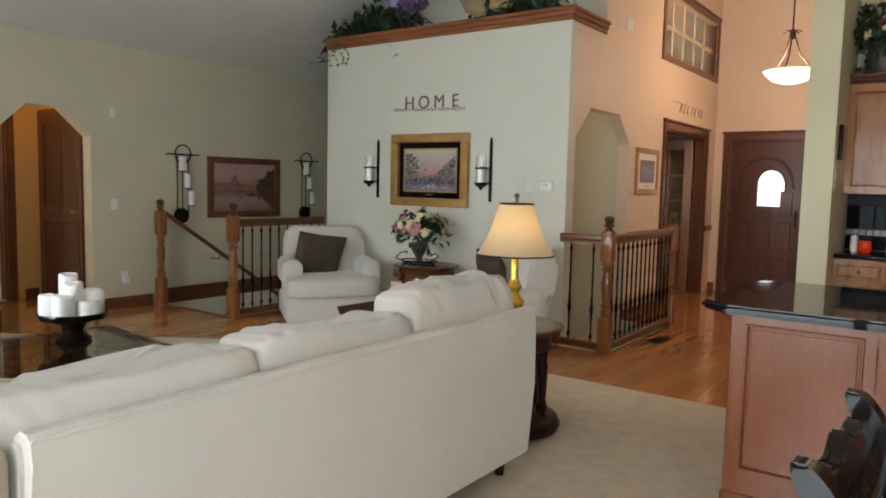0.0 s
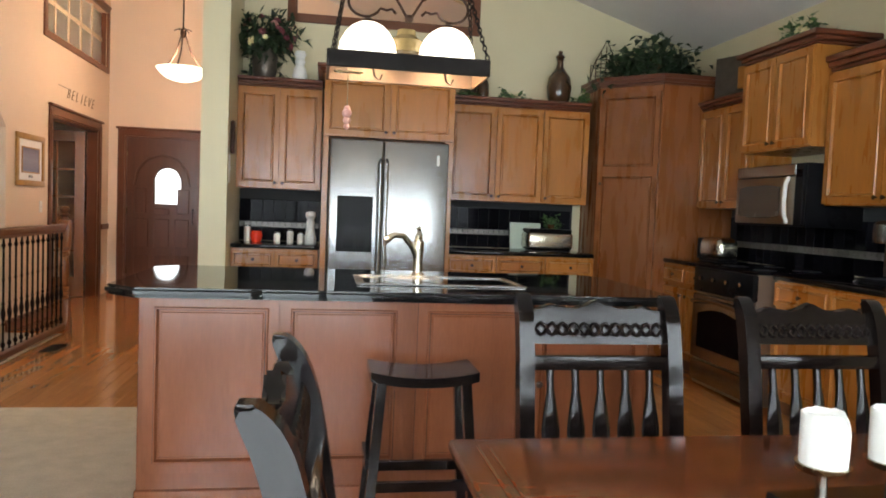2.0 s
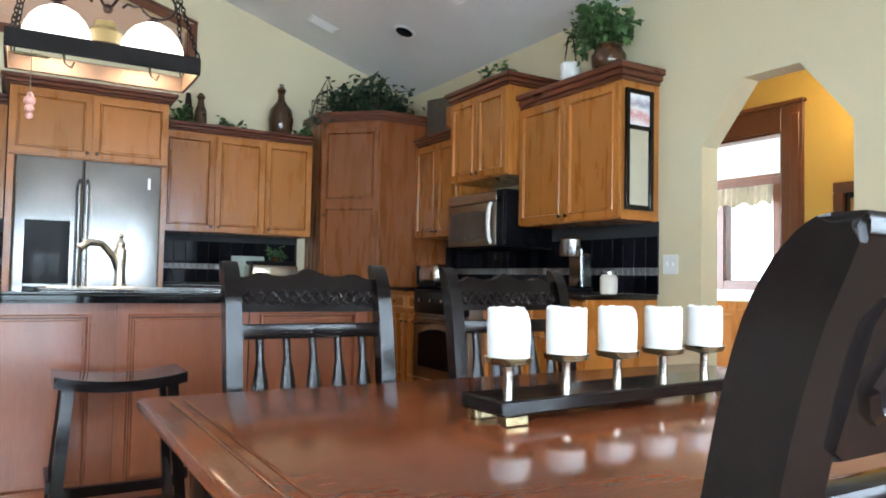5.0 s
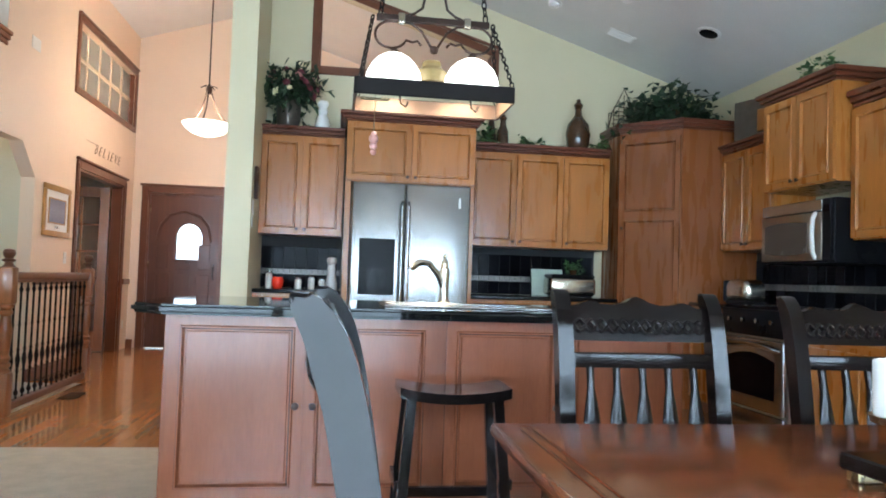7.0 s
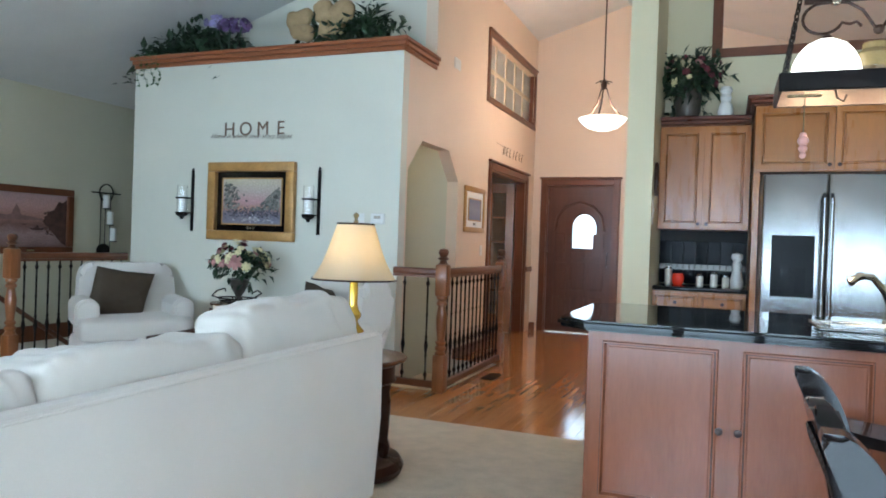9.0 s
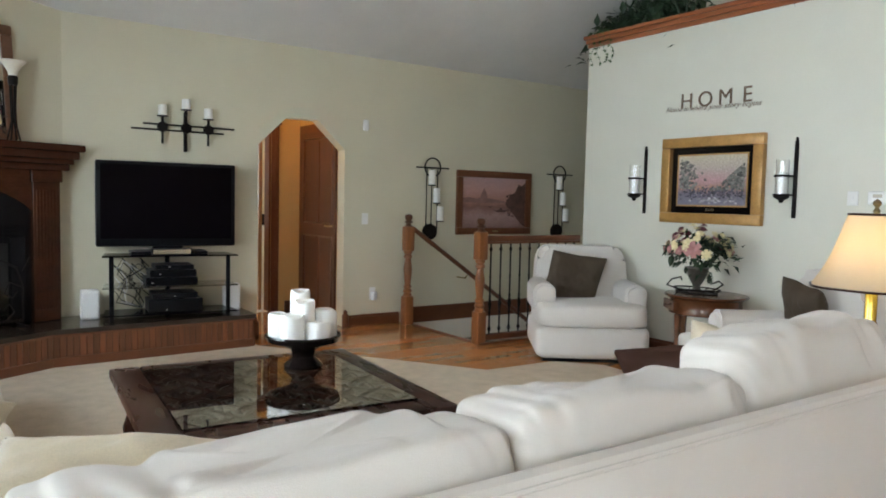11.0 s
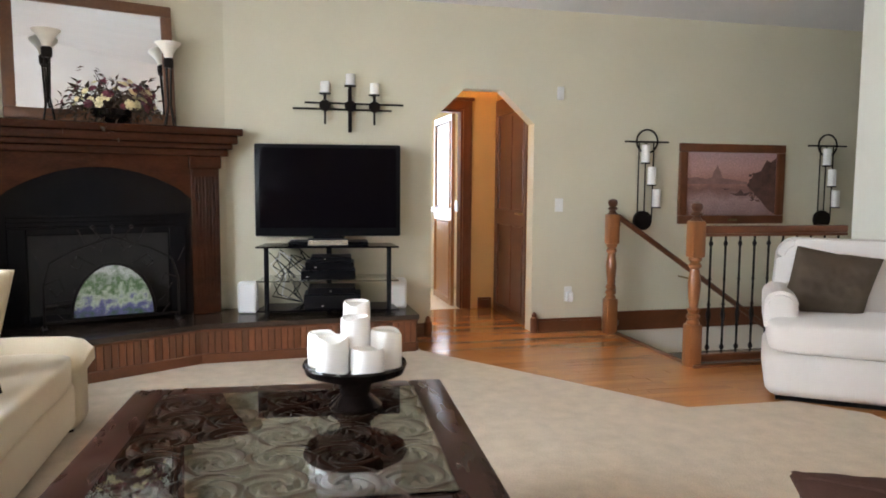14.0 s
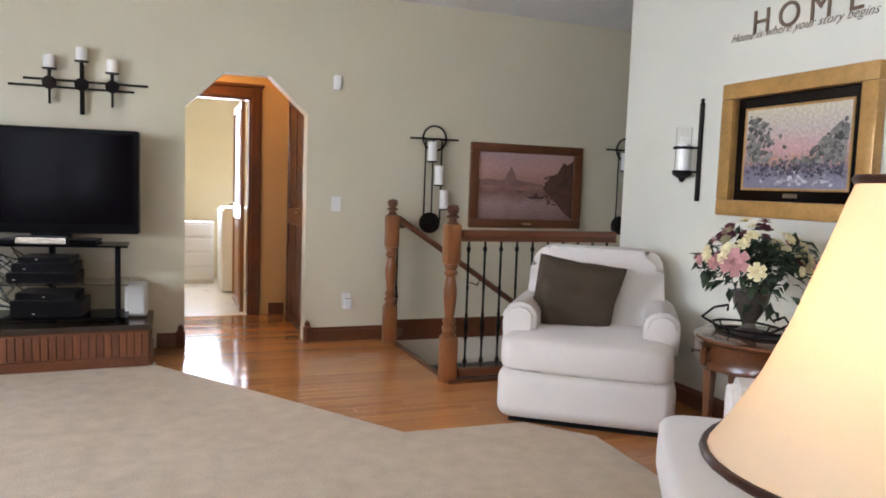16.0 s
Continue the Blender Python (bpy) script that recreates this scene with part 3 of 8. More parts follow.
for x0, x1, y0, y1 in ((-12, -5.5, -0.8, 4.2), (-5.5, 9, -0.8, 5.3), (-5.43, -3.6, 5.3, YD), (-3.6, -2.19, 6.88, YD), (-2.19, 9, 5.3, YD), (-12, XT, 4.2, YD)):
    bx(bm, x0, x1, y0, y1, -0.25, -0.016)
structure("floor", bm, TILEF, "floor slab")
# stairs down beside the west wall and behind the hall arch
bm = B()
for i in range(10):
    bx(bm, XT, -5.55, 4.2 + 0.26 * i, 4.2 + 0.26 * (i + 1), -2.4, -0.18 * (i + 1), 0.012)
structure("stairs_1", bm, CARPET, "carpeted steps leading down")
bm = B()
for i in range(6):
    bx(bm, -2.72 - 0.26 * (i + 1), -2.72 - 0.26 * i, 5.54, 6.86, -2.4, -0.18 * (i + 1), 0.012)
structure("stairs_2", bm, CARPET, "carpeted steps leading down")
structure("wall_stairwell", box(-4.4, -4.3, 5.53, 6.88, -2.4, 2.74), PAINT, "cream painted stairwell wall")
bm = box(-4.4, XH - 0.12, 6.86, 6.98, -2.4, 2.8)
bx(bm, -4.4, XH - 0.12, 5.53, 5.56, -2.4, 2.74)
structure("wall_stairwell_side", bm, PAINT, "cream painted stairwell side")

# plank outline: carpet line from the hearth to the hall
CARP = [(-6.42, 2.42), (-5.55, 3.05), (-4.74, 3.61), (-4.72, 4.27), (-4.42, 4.54), (-3.85, 4.52), (-2.2, 4.345), (-0.55, 4.335)]


def carpet_line(x):
    if x < CARP[0][0]:
        return CARP[0][1]
    for (xa, ya), (xb, yb) in zip(CARP, CARP[1:]):
        if xa <= x <= xb:
            return ya + (yb - ya) * (x - xa) / (xb - xa)
    return YS


bm = B()
prism(bm, CARP + [(-0.55, YS), (-6.5, YS), (-6.5, 2.42)], -0.016, 0.008)
structure("carpet", bm, CARPET, "beige cut-pile carpet")
bm = box(-12, -8.2, 1.0, 4.2, -0.016, 0.002)
bx(bm, 5.0, 9, 0.0, 6.0, -0.016, 0.002)
structure("floor_tile", bm, TILEF, "pale floor of the side rooms")


# skirting and trims of the walls
def skirting(name, pts, h=0.11):
    bm = B()
    for (x0, y0), (x1, y1) in pts:
        d = Vector((x1 - x0, y1 - y0, 0))
        n = Vector((-d.y, d.x, 0)).normalized()
        for t, z0, z1 in ((0.02, 0.0, h * 0.8), (0.012, h * 0.8, h)):
            q = [Vector((x0, y0, 0)), Vector((x1, y1, 0)), Vector((x1, y1, 0)) + n * t, Vector((x0, y0, 0)) + n * t]
            prism(bm, [(v.x, v.y) for v in q], z0, z1)
    return structure(name, bm, TRIM, "dark stained skirting board", 0)


skirting("baseboard", [((XT, 4.15), (XT, 3.52)), ((XT, 2.60), (XT, 2.42)), ((XH, YH), (-5.55, YH)), ((XH, 6.83), (XH + 0.0, 6.81)), ((XH, 7.75), (XH, 6.85)), ((-2.55, YD), (XH, YD)), ((-0.80, YD), (-1.38, YD)), ((-0.80, 5.62), (-0.80, YF)), ((-8.2, 3.52), (-8.2, 3.38))])
bm = box(XT + 0.002, XT + 0.022, 4.20, 9.8, -0.02, 0.15)
bx(bm, -5.575, -5.53, 4.16, 5.42, -0.2, 0.02)
bx(bm, XT + 0.02, -5.6, 4.165, 4.215, -0.16, 0.012, 0.01)
structure("trim_stairs", bm, TRIM, "dark stained stair skirting and nosing")
bm = B()
for y in (2.585, 3.52):
    lathe(bm, [(0.034, 0), (0.034, 0.12), (0.02, 0.13), (0.024, 0.15), (0, 0.175)], 10, (XT + 0.012, y, 0))
structure("trim_arch_blocks", bm, TRIM, "small dark corner blocks at the archway", 35)
bm = box(XH + 0.002, XH + 0.022, 9.56, YD - 0.02, 0.83, 0.90, 0.006)
bx(bm, XH + 0.002, XH + 0.02, 6.86, 7.74, 0.86, 0.92, 0.006)
structure("trim_chair_rail", bm, TRIM, "dark stained chair rail")


def casing(name, axis, face, l, r, top, out, label, w=0.085, thick=0.02, reveal=0.12, head=0.06):
    """Door casing round an opening: two legs, a head with a cap, and the jambs through the wall. out: +1 or -1, the way it faces."""
    bm = B()
    def put(a0, a1, b0, b1, z0, z1, bev=0.004):
        lo, hi = sorted((b0, b1))
        if axis == "x":
            bx(bm, lo, hi, a0, a1, z0, z1, bev)
        else:
            bx(bm, a0, a1, lo, hi, z0, z1, bev)
    f0, f1 = face + out * 0.001, face + out * (thick + 0.001)
    put(l - w, l, f0, f1, 0, top + w)
    put(r, r + w, f0, f1, 0, top + w)
    put(l, r, f0, f1, top, top + w)
    put(l - w * 0.85, l - w * 0.45, f1, f1 + out * 0.008, 0, top + w * 0.6)
    put(r + w * 0.45, r + w * 0.85, f1, f1 + out * 0.008, 0, top + w * 0.6)
    put(l - w - 0.02, r + w + 0.02, f0, face + out * (thick + 0.025), top + w, top + w + head * 0.5, 0.008)
    b0, b1 = face + out * 0.0, face - out * reveal
    put(l, l + 0.02, b0, b1, 0, top - 0.001, 0)
    put(r - 0.02, r, b0, b1, 0, top - 0.001, 0)
    put(l + 0.02, r - 0.02, b0, b1, top - 0.02, top - 0.001, 0)
    return structure(name, bm, TRIM, label)


casing("trim_entry_door", "y", YD, -2.43, -1.50, 2.05, -1, "dark stained entry door casing")
casing("trim_glazed_door", "x", XH, 7.87, 9.42, 2.06, 1, "dark stained casing of the glazed door")

# ledge moulding
bm = B()
for z0, z1, o in ((2.80, 2.84, 0.012), (2.84, 2.88, 0.028), (2.88, 2.915, 0.045)):
    bx(bm, -5.55 - o, XH + o, YH - o, YH + 0.02, z0, z1, 0.006)
    bx(bm, XH - 0.02, XH + o, YH + 0.02, 6.13, z0, z1, 0.006)
structure("trim_ledge", bm, mat("ledge_wood", (0.27, 0.085, 0.03), 0.35, var=0.2, scale=3, fine=30, stretch=(0.7, 0.7, 5), coat=0.2), "stained wood moulding of the plant ledge")


def window_frame(name, label, m, w, h, cols, rows, top_drop=0.0, fw=0.07, mw=0.022, wood=TRIM, muntin=None, pane=None, depth=0.12):
    """A framed window in its own xz plane; top_drop lowers the top on the far side. Frame, bars and every pane are parts."""
    t = thing(name, label, "window", m, kind="structure")
    bm = B()
    bx(bm, -fw, 0.0, -0.02, 0.005, -fw, h + fw * 0.9, 0.004)
    bx(bm, w, w + fw, -0.02, 0.005, -fw, h - top_drop + fw * 0.9, 0.004)
    bx(bm, 0, w, -0.02, 0.005, -fw, 0, 0.004)
    prism(bm, [(0, h), (w, h - top_drop), (w, h - top_drop + fw), (0, h + fw)], -0.02, 0.005, "y")
    prism(bm, [(-fw, h + fw * 0.9), (w + fw, h - top_drop + fw * 0.9), (w + fw, h - top_drop + fw * 1.2), (-fw, h + fw * 1.2)], -0.035, 0.005, "y")
    for a, b in ((0, 0.012), (w - 0.012, w)):
        bx(bm, a, b, 0.005, depth, 0, h - (top_drop if a else 0))
    bx(bm, 0, w, 0.005, depth, 0, 0.012)
    part("window_frame", bm, wood, t, smooth=0)
    bm = B()
    for i in range(1, cols):
        x = w * i / cols
        bx(bm, x - mw / 2, x + mw / 2, 0.05, 0.08, 0, h - top_drop * i / cols)
    for j in range(1, rows):
        z = h * j / rows
        bx(bm, 0, w, 0.052, 0.078, z - mw / 2, z + mw / 2)
    if cols * rows > 1:
        part("muntin", bm, muntin or wood, t, smooth=0)
    for i in range(cols):
        for j in range(rows):
            bm = B()
            x0, x1 = w * i / cols + mw / 2, w * (i + 1) / cols - mw / 2
            z0, z1 = h * j / rows + mw / 2, h * (j + 1) / rows - mw / 2
            prism(bm, [(x0, z0), (x1, z0), (x1, z1 - top_drop * x1 / w), (x0, z1 - top_drop * x0 / w)], 0.06, 0.066, "y")
            p = part("pane", bm, pane or GLASS, t, smooth=0)
            p.visible_shadow = False
    return t


SHUT = mat("shutter_pane", (0.62, 0.64, 0.56), 0.4, var=0.08, scale=4)
CREAMW = mat("cream_bar", (0.74, 0.64, 0.48), 0.5, var=0.04)
# inner window over the glazed door: its face looks to +x
window_frame("window_1", "wood framed inner window with cream glazing bars", pose(XH, 7.70, 2.88, 0, 0, 90), 2.02, 0.68, 5, 2, mw=0.05, muntin=CREAMW, pane=FROST)
structure("trim_window_shutter", box(XH - 0.118, XH - 0.10, 7.72, 9.70, 2.90, 3.54), SHUT, "pale blind behind the inner window")
# slanted inner window of the kitchen
window_frame("window_2", "slanted wood framed inner window looking into the entry", pose(-0.16, YF, 2.93), 1.60, 0.73, 1, 1, top_drop=0.512)
# windows to the garden
LIGHTW = mat("pale_window_wood", (0.62, 0.50, 0.38), 0.4, var=0.08, scale=5, fine=40)
w1 = window_frame("window_3", "large wood framed living room window over a lower sash", pose(-3.2, YS, 0.86, 0, 0, 180), 2.82, 1.44, 1, 1, fw=0.11)
bm = box(0, 2.82, 0.02, 0.10, 0.24, 0.33, 0.006)
bx(bm, 0.0, 0.05, 0.03, 0.10, 0, 1.44)
bx(bm, 2.74, 2.82, 0.03, 0.10, 0, 1.44)
bx(bm, 0, 2.82, 0.03, 0.10, 0, 0.05)
bx(bm, 1.36, 1.44, 0.03, 0.10, 0.33, 1.44)
part("sash", bm, LIGHTW, w1, "pale wooden sash", 0)
window_frame("window_4", "wood framed glazed patio door", pose(0.7, YS, 0.04, 0, 0, 180), 2.2, 2.11, 2, 1, fw=0.09, mw=0.09)
window_frame("window_5", "wood framed dining window", pose(2.9, YS, 0.8, 0, 0, 180), 2.0, 1.4, 2, 1, fw=0.09, mw=0.07)

# hall behind the west archway, with the laundry beyond
wall("wall_hall_back", "x", -8.34, -8.2, rect_pieces(1.2, 3.56, 0, 2.5, [(2.35, 3.21, 0, 2.0)]), ORANGEP, "warm painted back wall of the side hall")
wall("wall_hall_end", "y", 3.56, 3.68, rect_pieces(-8.34, XT - 0.15, 0, 2.5, []), ORANGEP, "warm painted end wall of the side hall")
structure("wall_hall_near", box(-8.34, XT - 0.15, 1.08, 1.2, 0, 2.5), ORANGEP, "warm painted wall of the side hall")
structure("ceiling_hall", box(-8.34, XT - 0.15, 1.2, 3.6, 2.44, 2.5), CEIL, "hall ceiling")
casing("trim_laundry_door", "x", -8.2, 2.35, 3.21, 2.0, 1, "red-brown stained door casing", w=0.09, reveal=0.14)
CREAMP = mat("cream_paint", (0.72, 0.62, 0.40), 0.55, var=0.04, scale=2, fine=160, bump=0.1)
bm = box(-11.0, -10.9, 1.2, 4.2, 0, 2.5)
bx(bm, -10.9, -8.34, 1.2, 1.3, 0, 2.5)
bx(bm, -10.9, -8.34, 4.1, 4.2, 0, 2.5)
structure("wall_laundry", bm, CREAMP, "cream painted laundry walls")
structure("ceiling_laundry", box(-11, -8.34, 1.2, 4.2, 2.5, 2.56), CEIL, "laundry ceiling")

# hall behind the range wall archway, and the bright room beyond it
wall("wall_gold_back", "x", 4.90, 5.02, rect_pieces(0.8, 4.6, 0, 2.55, [(3.09, 4.0, 0, 2.10)]), GOLDP, "gold painted wall of the side hall")
bm = box(XR + 0.14, 4.9, 4.5, 4.6, 0, 2.55)
bx(bm, XR + 0.14, 4.9, 0.8, 0.9, 0, 2.55)
structure("wall_gold_side", bm, GOLDP, "gold painted end walls of the side hall")
structure("ceiling_gold", box(XR + 0.14, 5.02, 0.8, 4.6, 2.55, 2.6), CEIL, "side hall ceiling")
casing("trim_side_door", "x", 4.90, 3.09, 4.0, 2.10, -1, "oiled wood casing of the side room door", w=0.17, reveal=0.12)
bm = B()
for p in rect_pieces(2.0, 6.6, 0, 2.6, [(4.95, 5.60, 1.03, 2.12)]):
    prism(bm, p, 7.5, 7.6, "x")
bx(bm, 5.02, 7.5, 6.5, 6.6, 0, 2.6)
bx(bm, 5.02, 7.5, 2.0, 2.1, 0, 2.6)
structure("wall_side_room", bm, WHITEP, "white painted walls of the side room")
structure("ceiling_side_room", box(5.02, 7.6, 2.0, 6.6, 2.6, 2.66), CEIL, "side room ceiling")
window_frame("window_6", "bright wood framed window of the side room", pose(7.5, 5.60, 1.03, 0, 0, -90), 0.65, 1.09, 1, 1, fw=0.10)

# ground and trees outside
structure("ground", box(-80, 80, -160, -0.83, -0.6, -0.4), GRASS, "lawn outside the windows")
# glowing panels stand in for overbright sky; the north one brightens the door glass
bd = bpy.data.materials.new("backdrop_glow")
bd.use_nodes = True
bd.node_tree.nodes["Principled BSDF"].inputs["Base Color"].default_value = (0.8, 0.9, 1, 1)
bd.node_tree.nodes["Principled BSDF"].inputs["Emission Color"].default_value = (0.86, 0.95, 1, 1)
bd.node_tree.nodes["Principled BSDF"].inputs["Emission Strength"].default_value = 3.0
structure("backdrop", box(-160, 120, -61, -60, -0.5, 70), bd, "glowing panel for the sky beyond the lawn")
structure("backdrop_east", box(60, 61, -60, 60, -0.5, 60), bd, "glowing panel for the sky beyond the side room")
structure("backdrop_north", box(-60, 60, 60, 61, -0.5, 60), bd, "glowing panel for the sky beyond the entry door")
structure("backdrop_west", box(-121, -120, -60, 40, -0.5, 70), bd, "glowing panel for the sky beyond the trees")

# ---- kitchen ----
def crown(bm, x0, x1, y0, y1, z, h=0.075, out=0.05, sides=(1, 1)):
    """Stepped crown moulding round the front (low y) and ends of a cabinet."""
    for k, (za, zb) in enumerate(((0, 0.25), (0.25, 0.6), (0.6, 1.0))):
        o = out * (0.25, 0.6, 1.0)[k]
        bx(bm, x0 - o * sides[0], x1 + o * sides[1], y0 - o, y1, z + h * za, z + h * zb, 0.006)


def upper_cabinet(m, w, d, h, doors, label, crown_h=0.075, sides=(1, 1), knobs="bottom", mid=None, wood=None, group="kitchen cabinets", low=0.0):
    """Cabinet from x 0..w, front at y=0, back at y=d, bottom at z=0."""
    wood = wood or CHERRY
    t = thing("kitchen_cabinet", label, "cabinet", m, group)
    part("body", box(0, w, 0.0, d, 0, h, 0.002), wood, t, smooth=0)
    if crown_h:
        bm = B()
        crown(bm, 0, w, 0, d, h, crown_h, 0.06, sides)
        part("crown_moulding", bm, CROWN, t, "dark red-brown crown moulding", 0)
    dw = w / doors
    for i in range(doors):
        bm = panel_door(dw - 0.006, h - 0.03 - low, -0.001, mid=mid)
        dr = part("door", bm, wood, t, smooth=0)
        dr.location = (i * dw + 0.003, 0, 0.012 + low)
        if knobs:
            kx = dw - 0.035 if (i % 2 == 0 and i < doors - 1) or doors == 1 else 0.03
            knob((kx, -0.021, 0.035 if knobs == "bottom" else h - low - 0.10), dr)
    return t


UP = "stained wall cabinet with framed doors and dark crown"
upper_cabinet(pose(-0.598, 6.17, 1.37), 0.70, 0.345, 0.85, 2, UP, sides=(0, 0))
upper_cabinet(pose(1.20, 6.17, 1.34), 1.29, 0.345, 0.84, 3, UP + " beside the fridge", sides=(0, 0))
upper_cabinet(pose(0.115, 5.75, 1.80), 1.055, 0.765, 0.49, 2, "stained cabinet over the fridge with two doors", sides=(1, 1))
t = thing("fridge_surround", "stained side panels beside the fridge", "panel")
part("side_panel", box(0.115, 0.16, 5.76, 6.515, 0, 1.798), CHERRY, t, smooth=0)
part("side_panel", box(1.10, 1.17, 5.76, 6.515, 0, 1.798), CHERRY, t, smooth=0)
# range wall, fronts look to -x: local x runs towards -y
R = lambda y, x, z: pose(x, y, z, 0, 0, -90)
upper_cabinet(R(5.715, 3.35, 1.35), 0.77, 0.325, 0.83, 2, UP + " by the pantry", sides=(0, 0))
upper_cabinet(R(4.925, 3.24, 1.755), 0.775, 0.435, 0.66, 2, "taller stained cabinet over the microwave", crown_h=0.085, sides=(1, 1))
endcab = upper_cabinet(R(4.13, 3.35, 1.371), 1.01, 0.325, 0.86, 2, "stained wall cabinet at the end of the run", crown_h=0.10, sides=(0, 1))
# framed mirror on its end
t = thing("wall_picture", "tall black frame with a small print over a mirror", "picture", pose(3.37, 3.116, 1.43))
bm = B()
for q in ((0, 0.03, 0, 0.75), (0.205, 0.235, 0, 0.75), (0.03, 0.205, 0, 0.03), (0.03, 0.205, 0.72, 0.75), (0.03, 0.205, 0.50, 0.525)):
    bx(bm, q[0], q[1], -0.024, -0.002, q[2], q[3], 0.003)
part("frame", bm, BLACKW, t, smooth=0)
part("mirror", box(0.03, 0.205, -0.012, -0.004, 0.03, 0.50), MIRROR, t, "narrow mirror", 0)
part("print", box(0.03, 0.205, -0.012, -0.004, 0.525, 0.72), bands("floral_print", [(0, (0.8, 0.8, 0.78)), (0.3, (0.6, 0.3, 0.28)), (0.5, (0.75, 0.72, 0.7)), (0.7, (0.35, 0.32, 0.4)), (1, (0.82, 0.82, 0.8))], lo=0.53, hi=0.71, blotch=0.6, scale=12), t, "small floral print", 0)

# corner pantry
t = thing("pantry_cabinet", "tall red-brown corner pantry with a two-panel door", "cabinet")
foot = [(2.57, 6.515), (2.57, 6.125), (2.975, 5.72), (3.675, 5.72), (3.675, 6.515)]
part("body", prism(B(), foot, 0, 2.395), PANTRYW, t, smooth=0)
bm = B()
for k, (za, zb) in enumerate(((0, 0.02), (0.02, 0.05), (0.05, 0.085))):
    o = (0.012, 0.03, 0.05)[k]
    prism(bm, [(2.57 - o, 6.515), (2.57 - o, 6.125 - o * 0.4), (2.975 - o * 0.4, 5.72 - o), (3.675, 5.72 - o), (3.675, 6.515)], 2.395 + za, 2.395 + zb)
part("crown_moulding", bm, CROWN, t, smooth=0)
dl = math.hypot(0.405, 0.405) - 0.03
dr = part("door", panel_door(dl, 2.22, -0.001, mid=1.53, st=0.075), PANTRYW, t, smooth=0)
dr.matrix_basis = pose(2.57 + 0.0106, 6.125 - 0.0106, 0.12, 0, 0, -45)
knob((0.035, -0.021, 1.42), dr)

# base cabinets
def base_cabinet(m, w, d, doors, label, drawers=True, wood=None):
    wood = wood or CHERRY
    t = thing("base_cabinet", label, "cabinet", m, "base cabinets")
    part("body", box(0, w, 0.0, d, 0.10, 0.875, 0.002), wood, t, smooth=0)
    part("plinth", box(0, w, 0.06, d, 0, 0.10), TRIM, t, smooth=0)
    dw = w / doors
    for i in range(doors):
        if drawers:
            bm = panel_door(dw - 0.008, 0.15, -0.001, st=0.03)
            o = part("drawer", bm, wood, t, smooth=0)
            o.location = (i * dw + 0.004, 0, 0.71)
            knob((dw / 2, -0.021, 0.075), o)
        o = part("door", panel_door(dw - 0.008, 0.56, -0.001), wood, t, smooth=0)
        o.location = (i * dw + 0.004, 0, 0.12)
        knob((0.04 if i % 2 else dw - 0.05, -0.021, 0.50), o)
    return t


BC = "stained base cabinet with a drawer over each door"
base_cabinet(pose(-0.598, 5.92, 0), 0.70, 0.595, 2, BC)
base_cabinet(pose(1.172, 5.92, 0), 1.32, 0.595, 3, BC)
base_cabinet(R(5.715, 3.08, 0), 0.75, 0.595, 2, BC)
base_cabinet(R(4.17, 3.08, 0), 1.05, 0.595, 2, BC)


def counter(x0, x1, y0, y1, label, z=0.875):
    t = thing("worktop", label, "worktop", None, "worktops")
    part("slab", box(x0, x1, y0, y1, z, z + 0.035, 0.012, 3), GRANITE, t)
    return t


counter(-0.598, 0.112, 5.885, 6.50, "polished black granite worktop under the paired cabinet")
counter(1.172, 2.49, 5.885, 6.50, "polished black granite worktop beside the pantry")
counter(3.045, 3.66, 4.965, 5.715, "polished black granite worktop by the cooker")
counter(3.045, 3.66, 3.10, 4.175, "polished black granite worktop at the end of the run")


def backsplash(name, m, w, h, tw=0.10, th=0.20):
    """Rows of tall black tiles with a decorative row between."""
    t = thing(name, "glossy black tile splashback with a patterned row", "splashback", m, kind="structure")
    part("grout", box(0, w, -0.006, -0.001, 0, h), mat("grout", (0.03, 0.03, 0.03), 0.8), t, smooth=0)
    me = bpy.data.meshes.new("tile")
    bm = box(0.002, tw - 0.002, -0.014, -0.006, 0.002, th - 0.002, 0.002)
    bm.to_mesh(me)
    bm.free()
    me.materials.append(TILE)
    mf = bpy.data.meshes.new("tile")
    bm = box(0.002, 0.048, -0.014, -0.006, 0.002, 0.048, 0.003)
    lathe(bm, [(0.016, 0), (0.012, 0.01), (0, 0.014)], 8)
    bm.to_mesh(mf)
    bm.free()
    mf.materials.append(DECOTILE)
    z, rows = 0.0, [(th * 0.6, me, 0.6), (0.05, mf, 1), (th, me, 1)]
    for rh, mesh, sz in rows:
        cw = tw if mesh is me else 0.05
        for i in range(int(w / cw)):
            o = new("tile", mesh)
            o.parent = t
            o.matrix_basis = pose(i * cw, 0, z, random.uniform(-0.3, 0.3), 0, random.uniform(-0.35, 0.35)) @ Matrix.Diagonal((1, 1, sz, 1))
        z += rh
    return t


backsplash("splashback_1", pose(-0.60, YF, 0.911), 0.71, 0.46)
backsplash("splashback_2", pose(1.172, YF, 0.911), 1.32, 0.43)
backsplash("splashback_3", R(5.715, XR, 0.911), 2.60, 0.46)

# fridge
t = thing("fridge", "stainless steel side-by-side fridge with a water dispenser", "fridge")
part("body", box(0.17, 1.08, 5.47, 6.45, 0.02, 1.75, 0.006), DKSTEEL, t, smooth=0)
d1 = part("door", box(0.172, 0.572, 5.40, 5.465, 0.06, 1.752, 0.012, 3), STEEL, t)
d2 = part("door", box(0.578, 1.078, 5.40, 5.465, 0.06, 1.752, 0.012, 3), STEEL, t)
